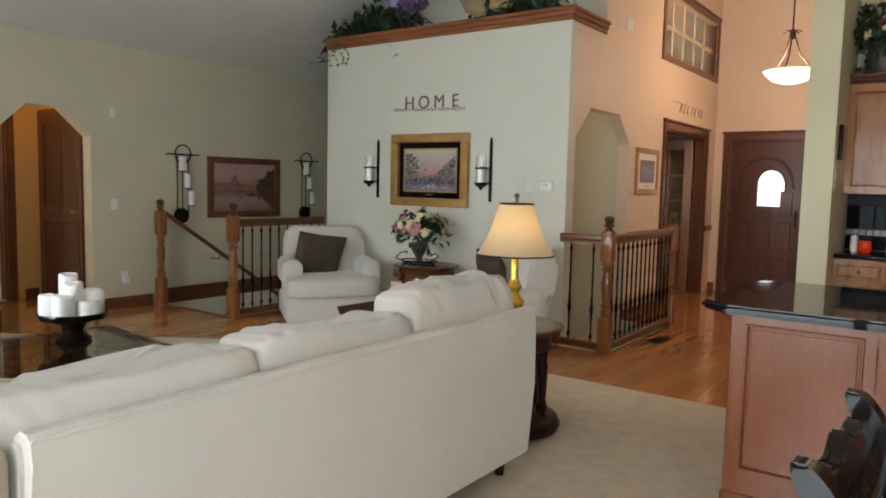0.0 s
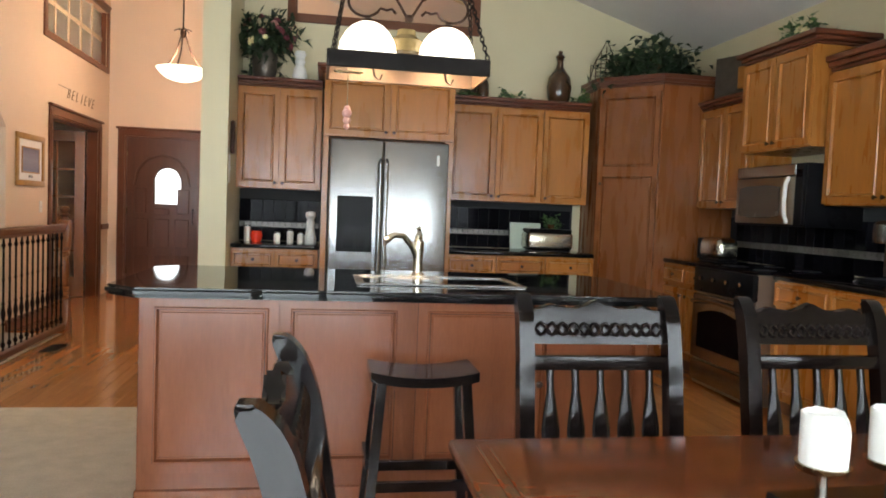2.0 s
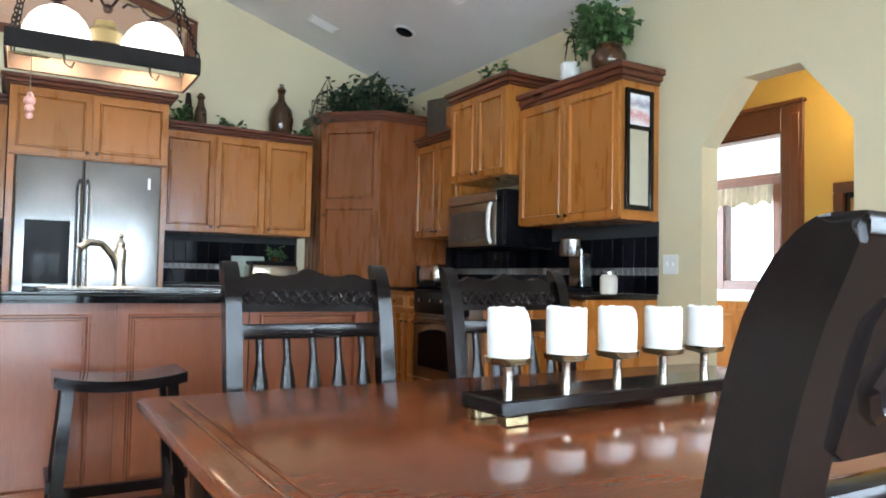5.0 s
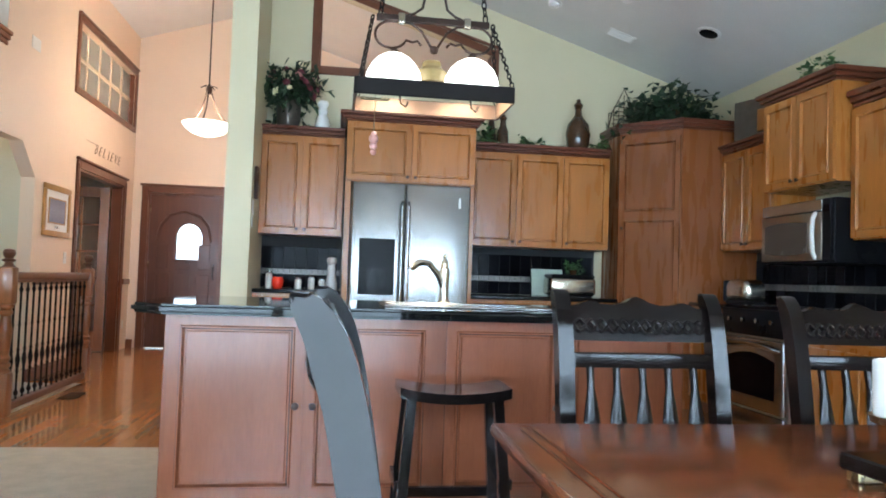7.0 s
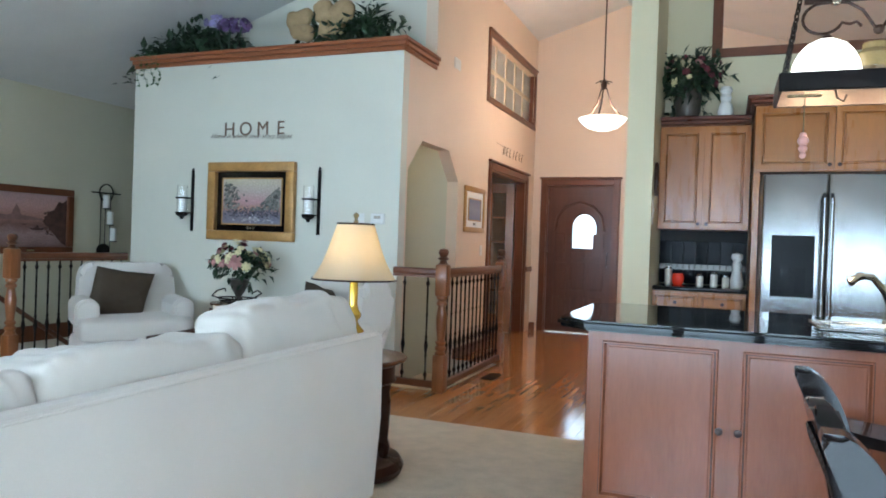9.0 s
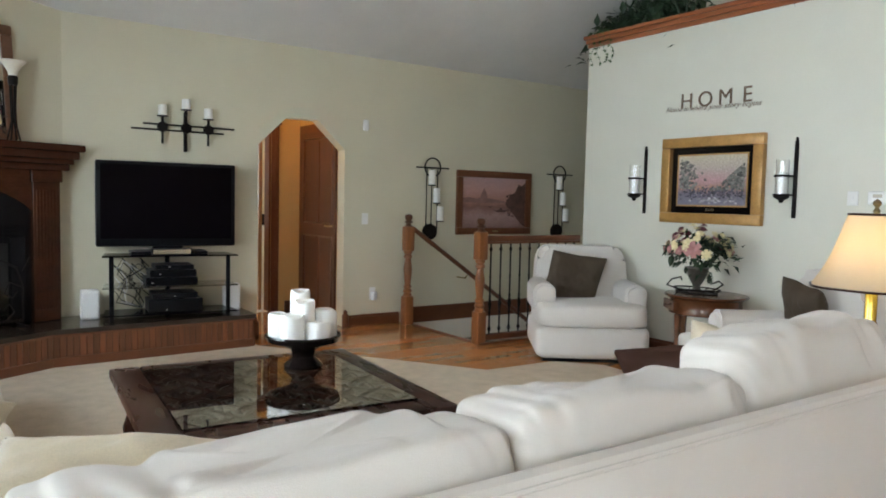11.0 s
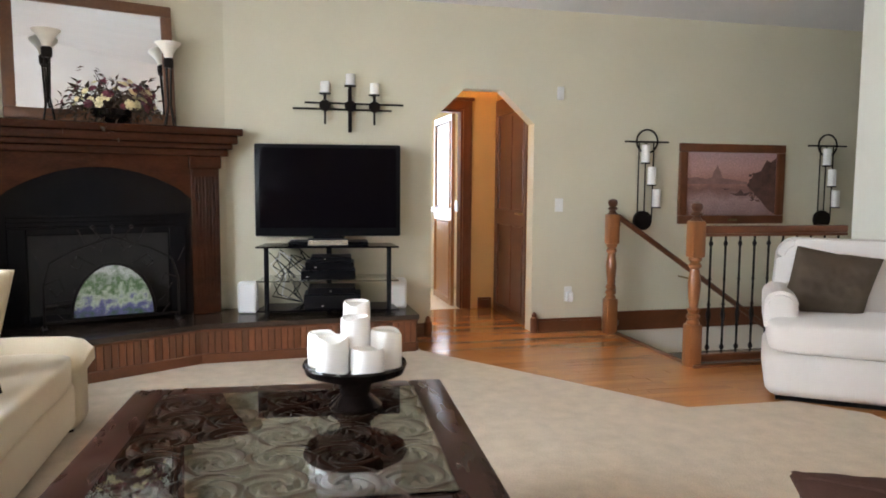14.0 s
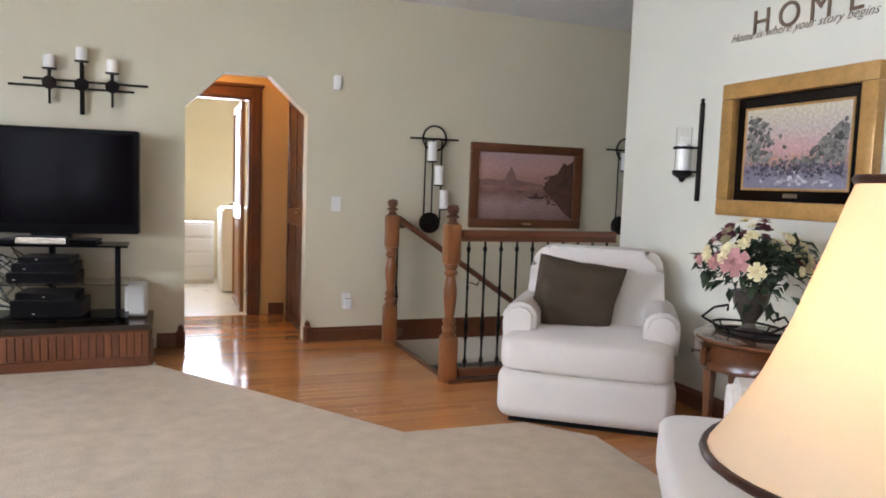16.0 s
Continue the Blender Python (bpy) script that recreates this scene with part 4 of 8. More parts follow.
for x, d in ((0.553, d1), (0.60, d2)):
    bm = tube(B(), [(x, 5.40, 0.55), (x, 5.355, 0.58), (x, 5.35, 1.1), (x, 5.355, 1.58), (x, 5.40, 1.61)], 0.011, 8)
    part("handle", bm, STEEL, d, "long steel handle")
bm = box(0.235, 0.505, 5.392, 5.402, 0.90, 1.325, 0.004)
dp = part("dispenser", bm, BLACKP, d1, "black water dispenser", 0)
bm = box(0.29, 0.36, 5.375, 5.392, 0.93, 1.10)
bx(bm, 0.385, 0.45, 5.375, 5.392, 0.93, 1.10)
part("paddle", bm, FIREBLK, d1, "dispenser paddles", 0)
part("badge", box(0.985, 1.005, 5.396, 5.401, 1.58, 1.66), PLASTIC, d2, "small white label", 0)
part("grille", box(0.18, 1.07, 5.42, 5.46, 0.0, 0.06), BLACKP, t, smooth=0)

# microwave and cooker (local frame looks to -x)
t = thing("microwave", "stainless over-the-range microwave with a curved white handle", "microwave", R(4.92, 3.24, 1.225))
part("body", box(0, 0.765, 0.0, 0.43, 0, 0.425, 0.004), BLACKP, t, smooth=0)
part("door", box(0.004, 0.675, -0.03, 0, 0.015, 0.335, 0.008, 2), DKSTEEL, t)
part("vent_panel", box(0.004, 0.675, -0.028, 0, 0.342, 0.42, 0.006), STEEL, t, smooth=0)
bm = B()
prism(bm, [(0.05, 0.07), (0.20, 0.055), (0.40, 0.055), (0.53, 0.07), (0.53, 0.27), (0.40, 0.285), (0.20, 0.285), (0.05, 0.27)], -0.034, -0.029, "y")
part("window", bm, mat("smoked_window", (0.05, 0.04, 0.032), 0.25, var=0.1), t, "dark curved window", 0)
part("handle", tube(B(), [(0.615, -0.03, 0.03), (0.628, -0.060, 0.07), (0.634, -0.070, 0.18), (0.628, -0.060, 0.29), (0.615, -0.03, 0.33)], 0.015, 10), WHITEP, t, "curved white handle")
part("control_panel", box(0.680, 0.762, -0.028, 0, 0.015, 0.42, 0.004), BLACKP, t, smooth=0)
part("display", box(0.690, 0.752, -0.031, -0.028, 0.33, 0.38), SCREEN, t, smooth=0)

t = thing("cooker", "stainless steel range with a black glass oven door", "cooker", R(4.945, 2.95, 0))
part("body", box(0, 0.76, 0.0, 0.71, 0.02, 0.90, 0.004), DKSTEEL, t, smooth=0)
part("hob", box(0, 0.76, -0.01, 0.71, 0.90, 0.918, 0.004), SCREEN, t, smooth=0)
od = part("oven_door", box(0.01, 0.75, -0.035, 0, 0.22, 0.70, 0.012, 3), STEEL, t)
arcw = [(0.10 + 0.56 * k / 12, 0.56 + 0.045 * math.sin(math.pi * k / 12)) for k in range(13)]
part("window", prism(B(), [(0.10, 0.31), *arcw, (0.66, 0.31)], -0.040, -0.034, "y"), SCREEN, od, "dark arched oven window", 0)
part("handle", tube(B(), [(0.04, -0.035, 0.635), (0.07, -0.075, 0.645), (0.22, -0.082, 0.665), (0.38, -0.085, 0.672), (0.54, -0.082, 0.665), (0.69, -0.075, 0.645), (0.72, -0.035, 0.635)], 0.013, 10), STEEL, od, "bowed steel handle")
part("drawer", box(0.01, 0.75, -0.03, 0, 0.05, 0.205, 0.010, 2), STEEL, t)
part("control_panel", box(0.0, 0.76, -0.03, 0.02, 0.715, 0.90, 0.012, 2), BLACKP, t)
for i in range(4):
    part("dial", lathe(B(), [(0.016, 0), (0.016, 0.02), (0, 0.022)], 12), STEEL, t).matrix_basis = pose(0.12 + 0.17 * i, -0.03, 0.82, 90)
for x, y, r in ((0.20, 0.18, 0.09), (0.56, 0.18, 0.075), (0.20, 0.50, 0.075), (0.56, 0.50, 0.09)):
    part("burner", lathe(B(), [(r, 0), (r, 0.002), (r - 0.008, 0.0025), (0, 0.0015)], 28, (x, y, 0.918)), BLACKP, t)

# island
t = thing("kitchen_island", "cherry kitchen island with framed door fronts, coloured as in dimmer light", "island")
part("body", box(-0.555, 1.53, 2.795, 3.62, 0.0, 0.872, 0.003), DIMCHERRY, t, smooth=0)
edges = [(-0.535, -0.025), (-0.025, 0.48), (0.52, 1.005), (1.005, 1.51)]
for i, (a, b) in enumerate(edges):
    o = part("door", panel_door(b - a - 0.006, 0.69, 0, t=0.02, st=0.055), DIMCHERRY, t, smooth=0)
    o.location = (a + 0.003, 2.794, 0.180)
    knob((b - a - 0.036 if i % 2 == 0 else 0.03, -0.021, 0.352), o)
part("plinth", box(-0.562, 1.537, 2.785, 3.63, 0.0, 0.11, 0.006), DIMCHERRY, t, smooth=0)
t = thing("island_worktop", "polished black granite island top with clipped corners", "worktop")
bm = B()
topo = [(-0.552, 2.687), (1.53, 2.687), (1.64, 2.80), (1.64, 3.62), (1.53, 3.72), (-0.552, 3.72), (-0.68, 3.60), (-0.68, 2.80)]
prism(bm, topo, 0.873, 0.912)
bmesh.ops.bevel(bm, geom=[e for e in bm.edges if abs(e.verts[0].co.z - e.verts[1].co.z) < 1e-4], offset=0.012, segments=3, affect="EDGES")
part("slab", bm, GRANITE, t)
t = thing("sink", "black sink with a thin steel rim set into the island top", "sink")
bm = B()
for q in ((0.28, 1.02, 2.94, 2.975), (0.28, 1.02, 3.315, 3.35), (0.28, 0.315, 2.975, 3.315), (0.985, 1.02, 2.975, 3.315), (0.64, 0.665, 2.975, 3.315)):
    bx(bm, q[0], q[1], q[2], q[3], 0.9125, 0.92, 0.003)
part("rim", bm, STEEL, t, smooth=0)
part("basin", box(0.315, 0.985, 2.975, 3.315, 0.9122, 0.914), GRANITE, t, "black basin", 0)
t = thing("faucet", "brushed nickel arched kitchen faucet", "faucet", pose(0.60, 3.42, 0.9125))
part("base", lathe(B(), [(0.034, 0), (0.034, 0.008), (0.024, 0.02), (0.022, 0.10), (0.026, 0.13), (0.026, 0.17), (0.018, 0.18), (0.02, 0.20), (0.008, 0.22), (0.012, 0.235), (0, 0.25)], 16), NICKEL, t)
part("spout", tube(B(), [(0, 0, 0.06), (-0.03, -0.01, 0.14), (-0.08, -0.03, 0.195), (-0.13, -0.05, 0.20), (-0.17, -0.065, 0.17)], [0.014, 0.016, 0.015, 0.016, 0.018], 10), NICKEL, t)

# things on the worktops
t = thing("toaster_oven", "silver bread bin with a dark top on the worktop", "appliance", pose(1.95, 6.10, 0.911))
part("body", box(0, 0.42, 0, 0.26, 0.012, 0.17, 0.03, 3), NICKEL, t)
part("lid", box(0.01, 0.41, 0.01, 0.25, 0.17, 0.20, 0.01), BLACKP, t, smooth=0)
part("foot", box(0.04, 0.38, 0.03, 0.23, 0, 0.012), BLACKP, t, smooth=0)
t = thing("cutting_board", "pale green glass board leaning on the splashback", "board", pose(1.86, 6.40, 0.911, -10))
part("board", box(0, 0.30, 0, 0.012, 0, 0.25, 0.005), mat("pale_green_board", (0.5, 0.58, 0.48), 0.3), t, smooth=0)
t = thing("small_plant", "small green plant on the bread bin", "plant", pose(2.20, 6.25, 1.111))
part("pot", lathe(B(), [(0.03, 0), (0.04, 0.04), (0.038, 0.042), (0, 0.03)], 12), TERRA, t)
part("leaves", foliage((0, 0, 0.04), (0.13, 0.08, 0.09), 110, 0.045, seed=41), LEAF, t, smooth=0)
t = thing("candle_jar", "glowing red glass candle jar on the worktop", "candle", pose(-0.42, 6.18, 0.911))
part("jar", lathe(B(), [(0.03, 0), (0.045, 0.02), (0.05, 0.06), (0.04, 0.095), (0, 0.095)], 16), RED, t)
t = thing("figurine", "white ceramic cook figurine on the worktop", "ornament", pose(0.03, 6.15, 0.911))
part("body", lathe(B(), [(0.045, 0), (0.05, 0.05), (0.035, 0.12), (0.03, 0.15), (0.035, 0.18), (0.028, 0.21), (0.045, 0.24), (0.04, 0.27), (0, 0.28)], 14), PLASTIC, t)
for i, (x, y, h) in enumerate(((-0.25, 6.2, 0.07), (-0.14, 6.22, 0.09), (-0.05, 6.2, 0.07), (-0.5, 6.25, 0.12))):
    t = thing("spice_jar", "small glass jar with a steel lid", "jar", pose(x, y, 0.911), "worktop jars")
    part("glass", lathe(B(), [(0.026, 0), (0.028, 0.01), (0.028, h), (0.02, h + 0.01)], 12), ALAB, t)
    part("lid", lathe(B(), [(0.022, h + 0.01), (0.022, h + 0.025), (0, h + 0.026)], 12), STEEL, t)
t = thing("coffee_maker", "chrome and black coffee maker on the worktop", "coffee maker", pose(3.40, 3.62, 0.911, 0, 0, -90))
part("base", box(-0.09, 0.09, -0.12, 0.12, 0, 0.03, 0.01), BLACKP, t)
part("column", box(-0.07, 0.07, 0.03, 0.12, 0.03, 0.26, 0.01), STEEL, t)
part("head", lathe(B(), [(0.08, 0.24), (0.085, 0.26), (0.085, 0.35), (0.06, 0.37), (0, 0.375)], 18), STEEL, t)
part("handle", tube(B(), [(0.085, -0.02, 0.30), (0.13, -0.03, 0.28), (0.13, -0.03, 0.08), (0.085, -0.02, 0.05)], 0.01, 8), STEEL, t)
t = thing("canister", "short glass canister on the worktop", "jar", pose(3.45, 3.32, 0.911))
part("glass", lathe(B(), [(0.05, 0), (0.055, 0.02), (0.055, 0.10), (0.04, 0.12)], 16), ALAB, t)
part("lid", lathe(B(), [(0.05, 0.12), (0.05, 0.14), (0, 0.145)], 16), STEEL, t)
t = thing("toaster", "chrome and black toaster on the worktop", "toaster", pose(3.35, 5.35, 0.911, 0, 0, -90))
part("body", box(-0.16, 0.16, -0.10, 0.10, 0.015, 0.20, 0.06, 4), NICKEL, t)
part("base", box(-0.15, 0.15, -0.09, 0.09, 0, 0.03, 0.008), BLACKP, t)
part("end_cap", box(-0.175, -0.14, -0.10, 0.10, 0.015, 0.19, 0.015, 2), BLACKP, t)


# ornaments on top of the cabinets
def vase(name, label, m, prof, material, lid=None):
    t = thing(name, label, "vase", m)
    part("body", lathe(B(), prof, 22), material, t)
    if lid:
        part("lid", lathe(B(), lid, 18), material, t)
    return t


vase("bottle_vase", "tall brown glazed bottle vase with a stopper", pose(2.24, 6.33, 2.255), [(0.08, 0), (0.105, 0.06), (0.115, 0.16), (0.10, 0.25), (0.055, 0.31), (0.035, 0.34), (0.028, 0.40), (0.04, 0.41)], TERRA, [(0.02, 0.41), (0.045, 0.43), (0.035, 0.45), (0.018, 0.465), (0.022, 0.485), (0, 0.50)])
vase("bottle_vase", "slim brown glass bottle with a gilt neck", pose(1.52, 6.30, 2.255), [(0.045, 0), (0.055, 0.05), (0.05, 0.14), (0.03, 0.19), (0.025, 0.24), (0.038, 0.26), (0.02, 0.29), (0, 0.30)], TERRA)
vase("bottle_vase", "slim dark brown bottle leaning by the wall", pose(1.43, 6.38, 2.255), [(0.05, 0), (0.055, 0.06), (0.03, 0.20), (0.02, 0.30), (0, 0.31)], BRONZE)


def plant(label, m, c, r, n, size, leafm, pot=None, potm=None, seed=1, droop=0.0, flowers=(), wide=0.5, flat=1.0, name="potted_plant"):
    t = thing(name, label, "plant", m)
    if pot:
        part("pot", lathe(B(), pot, 20), potm or TERRA, t)
    part("leaves", foliage(c, r, n, size, droop, wide, seed, flat), leafm, t, smooth=0)
    for k, (fm, fr, fn, fs) in enumerate(flowers):
        part("flowers", blossoms(c, fr, fn, fs, seed * 7 + k), fm, t, smooth=0)
    return t


POT = [(0.06, 0), (0.09, 0.05), (0.10, 0.12), (0.08, 0.17), (0.085, 0.19), (0, 0.17)]
plant("dark green trailing ivy on top of the pantry", pose(3.03, 6.05, 2.481), (0, 0, 0.14), (0.55, 0.32, 0.31), 1150, 0.08, LEAFD, POT, seed=5, droop=0.28, wide=0.75)
plant("small ivy sprig on the cabinet top", pose(1.36, 6.30, 2.255), (0, 0, 0.03), (0.17, 0.11, 0.16), 150, 0.06, LEAF, seed=6, wide=0.75)
plant("small ivy sprig on the cabinet top", pose(1.80, 6.28, 2.255), (0, 0, 0.03), (0.16, 0.09, 0.09), 110, 0.05, LEAF, seed=7, wide=0.75)
plant("small ivy sprig beside the bottle vase", pose(2.45, 6.25, 2.255), (0, 0, 0.02), (0.13, 0.09, 0.12), 110, 0.055, LEAF, seed=8, droop=0.1, wide=0.75)
plant("mixed silk flower arrangement on the cabinet top", pose(-0.40, 6.33, 2.295), (0, 0, 0.28), (0.30, 0.17, 0.32), 800, 0.085, LEAFD, [(0.07, 0), (0.10, 0.06), (0.11, 0.20), (0.09, 0.26), (0, 0.25)], PEWTER, seed=9, flowers=((WINE, (0.27, 0.17, 0.34), 16, 0.04), (PINK, (0.25, 0.17, 0.34), 10, 0.034), (IVORY, (0.2, 0.17, 0.2), 8, 0.03)))
t = thing("figurine", "white ceramic chef figurine on the cabinet top", "ornament", pose(-0.10, 6.28, 2.295))
part("body", lathe(B(), [(0.05, 0), (0.065, 0.05), (0.05, 0.11), (0.035, 0.14), (0.045, 0.17), (0.035, 0.20), (0.05, 0.23), (0.04, 0.26), (0, 0.265)], 14), PLASTIC, t)
plant("bushy green ivy in a dark round pot on the cabinet", pose(3.47, 3.36, 2.331), (0, 0.07, 0.30), (0.20, 0.27, 0.22), 760, 0.058, LEAF, [(0.06, 0), (0.11, 0.06), (0.115, 0.12), (0.08, 0.18), (0.085, 0.19), (0, 0.17)], TERRA, seed=11, wide=0.8)
t = thing("candle_cup", "small pale printed cup with a thin handle", "ornament", pose(3.40, 3.66, 2.331) @ Matrix.Diagonal((1.25, 1.25, 1.35, 1)))
part("cup", lathe(B(), [(0.03, 0), (0.05, 0.03), (0.055, 0.10), (0.05, 0.10), (0, 0.06)], 16), PLASTIC, t)
part("handle", tube(B(), [(0.0, -0.05, 0.09), (0, -0.02, 0.24), (0, 0.02, 0.24), (0, 0.05, 0.09)], 0.004, 6), IRON, t)
plant("small ivy with white flowers on the cabinet", pose(3.45, 4.55, 2.50), (0, 0, 0.05), (0.18, 0.22, 0.16), 200, 0.06, LEAF, seed=12, wide=0.75, flowers=((IVORY, (0.12, 0.16, 0.10), 7, 0.03),))
t = thing("wooden_box", "dark box with a carved wooden face", "box", pose(3.42, 5.35, 2.26, 0, 0, -70))
part("body", box(-0.22, 0.22, 0, 0.14, 0, 0.34, 0.006), PEWTER, t, smooth=0)
part("plaque", box(0.02, 0.16, -0.02, 0, 0.06, 0.24, 0.006), CHERRY, t, "carved pale wood plaque", 0)
t = thing("wire_rack", "pointed bronze wire trellis behind the ivy", "ornament", pose(2.72, 6.42, 2.481))
bm = B()
for k in range(-3, 4):
    tube(bm, [(k * 0.05, 0, 0.0), (k * 0.05 + (0.16 - abs(k * 0.05)) * 0.0, 0, 0.36 - abs(k) * 0.06)], 0.004, 5)
    tube(bm, [(-0.16 + 0.02 * (k + 3), 0, 0.04 * (k + 3)), (0.16 - 0.02 * (k + 3), 0, 0.04 * (k + 3))], 0.004, 5)
tube(bm, [(-0.16, 0, 0), (-0.12, 0, 0.18), (0, 0, 0.42), (0.12, 0, 0.18), (0.16, 0, 0)], 0.006, 6)
part("trellis", bm, BRONZE, t)
t = thing("wall_ornament", "dark carved wooden paddle on the wall end", "ornament", pose(-0.60, 5.80, 1.62))
part("paddle", box(0.001, 0.03, -0.05, 0.05, 0, 0.26, 0.012, 2), ESPRESSO, t)


def plate(name, label, m, w=0.075, h=0.115, toggles=1):
    t = thing(name, label, "switch", m)
    part("cover", box(-w / 2, w / 2, -0.007, -0.001, -h / 2, h / 2, 0.003), PLASTIC, t, smooth=0)
    for i in range(toggles):
        x = (i - (toggles - 1) / 2) * 0.045
        part("toggle", box(x - 0.006, x + 0.006, -0.014, -0.007, -0.014, 0.014, 0.002), WHITEP, t, smooth=0)
    return t


plate("light_switch", "white double switch plate on the range wall", pose(XR, 3.02, 1.10, 0, 0, -90), 0.12, 0.12, 2)
plate("light_switch", "white switch plate on the wall end", pose(-0.60, 5.72, 1.50, 0, 0, 90), 0.075, 0.22)


# hanging pot rack with two lit bowls
RZ, RX0, RX1, RY0, RY1 = 1.866, 0.124, 0.874, 3.20, 3.58
t = thing("pot_rack_light", "black iron pot rack light with two lit white glass bowls", "ceiling light")
part("front_band", box(RX0, RX1, RY0, RY0 + 0.012, RZ, RZ + 0.078, 0.004), IRON, t, smooth=0)
COPPER = mat("copper_band", (0.15, 0.095, 0.065), 0.5, metal=0.2, var=0.15)
part("rear_band", box(RX0, RX1, RY1 - 0.012, RY1, RZ, RZ + 0.078, 0.004), COPPER, t, "coppery inner face of the band", 0)
for x in (RX0, RX1 - 0.012):
    part("side_band", box(x, x + 0.012, RY0 + 0.012, RY1 - 0.012, RZ, RZ + 0.078), COPPER, t, smooth=0)
YC, BZ = 3.39, 2.292
part("bar", box(0.222, 0.778, YC - 0.013, YC + 0.013, BZ - 0.016, BZ + 0.016, 0.005, 2), BRONZE, t, smooth=0)
XC = 0.507
for x, sg in ((0.314, 1), (0.697, -1)):
    dome = [(0.012, 2.120), (0.045, 2.113), (0.080, 2.093), (0.108, 2.062), (0.128, 2.022), (0.137, 1.980), (0.139, 1.955), (0.134, 1.955), (0.124, 2.020), (0.078, 2.088), (0.012, 2.114)]
    g = part("bowl", lathe(B(), dome, 32, (x, YC, 0)), GLOWW, t, "lit white glass bowl", 60)
    g.visible_shadow = False
    part("cap", lathe(B(), [(0.030, 2.116), (0.027, 2.128), (0.012, 2.138), (0.010, 2.150), (0, 2.152)], 14, (x, YC, 0)), BRONZE, t)
    cx = x + 0.030 * sg
    loop = [(cx - 0.01 * sg, YC, BZ - 0.016)]
    for k in range(15):
        a = math.radians(95 + 17.5 * k)
        loop.append((x - 0.018 * sg + 0.078 * math.cos(a) * sg, YC, BZ - 0.082 + 0.066 * math.sin(a)))
    loop += [(x + 0.085 * sg, YC, BZ - 0.112), (x + 0.110 * sg, YC, BZ - 0.104), (x + 0.130 * sg, YC, BZ - 0.125)]
    part("scroll", tube(B(), loop, 0.0065, 8), BRONZE, t)
    arc = [(cx, YC, BZ - 0.014), (cx + 0.05 * sg, YC, BZ - 0.022), (cx + 0.10 * sg, YC, BZ - 0.055), (XC - 0.035 * sg, YC, BZ - 0.098), (XC - 0.010 * sg, YC, BZ - 0.140)]
    part("scroll", tube(B(), arc, 0.0065, 8), BRONZE, t)
    flick = [(cx + 0.02 * sg, YC, BZ + 0.016), (cx + 0.06 * sg, YC, BZ + 0.030), (cx + 0.10 * sg, YC, BZ + 0.060), (cx + 0.12 * sg, YC, BZ + 0.150), (XC - 0.02 * sg, YC, BZ + 0.38)]
    part("scroll", tube(B(), flick, 0.0065, 8), BRONZE, t)
    part("clamp", box(cx - 0.017, cx + 0.017, YC - 0.019, YC + 0.019, BZ - 0.024, BZ + 0.024, 0.005, 2), NICKEL, t, smooth=0)
part("boss", lathe(B(), [(0.0, 2.128), (0.016, 2.134), (0.022, 2.150), (0.014, 2.166), (0, 2.170)], 16, (XC, YC, 0)), BRONZE, t)
part("bowl", lathe(B(), [(0.012, 2.120), (0.045, 2.112), (0.050, 2.085), (0.080, 2.060), (0.092, 2.000), (0.088, 2.000), (0.076, 2.050), (0.012, 2.100)], 24, (XC, YC + 0.08, 0)), mat("amber_glass", (0.24, 0.17, 0.07), 0.2, var=0.15), t, "unlit amber glass bowl")
for k, (x, y) in enumerate(((0.33, 3.30), (0.66, 3.30))):
    hook = [(x, RY0 + 0.006, RZ + 0.078), (x, RY0 + 0.020, RZ + 0.030), (x + 0.012, RY0 + 0.025, RZ - 0.030), (x + 0.035, RY0 + 0.025, RZ - 0.045), (x + 0.045, RY0 + 0.025, RZ - 0.020)]
    part("hook", tube(B(), hook, 0.005, 8), BRONZE, t)


def chain(bm, a, b, link=0.03, r=0.0028):
    a, b = Vector(a), Vector(b)
    d = (b - a).normalized()
    n = max(2, int((b - a).length / (link * 0.75)))
    s = d.orthogonal().normalized()
    for i in range(n):
        c = a.lerp(b, (i + 0.5) / n)
        w = s if i % 2 else d.cross(s)
        pts = [c + d * math.cos(k * math.pi / 4) * link * 0.5 + w * math.sin(k * math.pi / 4) * link * 0.28 for k in range(9)]
        tube(bm, pts, r, 5)


for x0, x1 in ((0.205, 0.150), (0.795, 0.862)):
    for y in (RY0 + 0.008, RY1 - 0.008):
        bm = B()
        chain(bm, (x1, y, RZ + 0.078), (x0, YC, BZ + 0.005), 0.034, 0.0033)
        part("chain", bm, IRON, t)
for x0, x1 in ((0.24, 0.45), (0.76, 0.57)):
    bm = B()
    chain(bm, (x0, YC, BZ + 0.015), (x1, YC, zc(x1) - 0.02), 0.045, 0.004)
    part("chain", bm, IRON, t)
part("canopy", lathe(B(), [(0.09, -0.04), (0.07, -0.06), (0, -0.065)], 18, (XC, YC, zc(XC) + 0.03)), BRONZE, t)
t = thing("hanging_ornament", "small string of pink beads hung from the rack", "ornament", pose(0.222, 3.205, 1.60))
PINKBEAD = mat("pink_bead", (0.6, 0.3, 0.25), 0.3)
part("string", tube(B(), [(0, 0, 0.270), (0, 0, 0)], 0.002, 5), NICKEL, t)
for z, r in ((0.0, 0.014), (0.028, 0.018), (0.06, 0.022), (0.082, 0.014)):
    bm = B()
    bmesh.ops.create_uvsphere(bm, u_segments=12, v_segments=8, radius=r, matrix=Matrix.Translation((0, 0, z)))
    part("bead", bm, PINKBEAD, t)
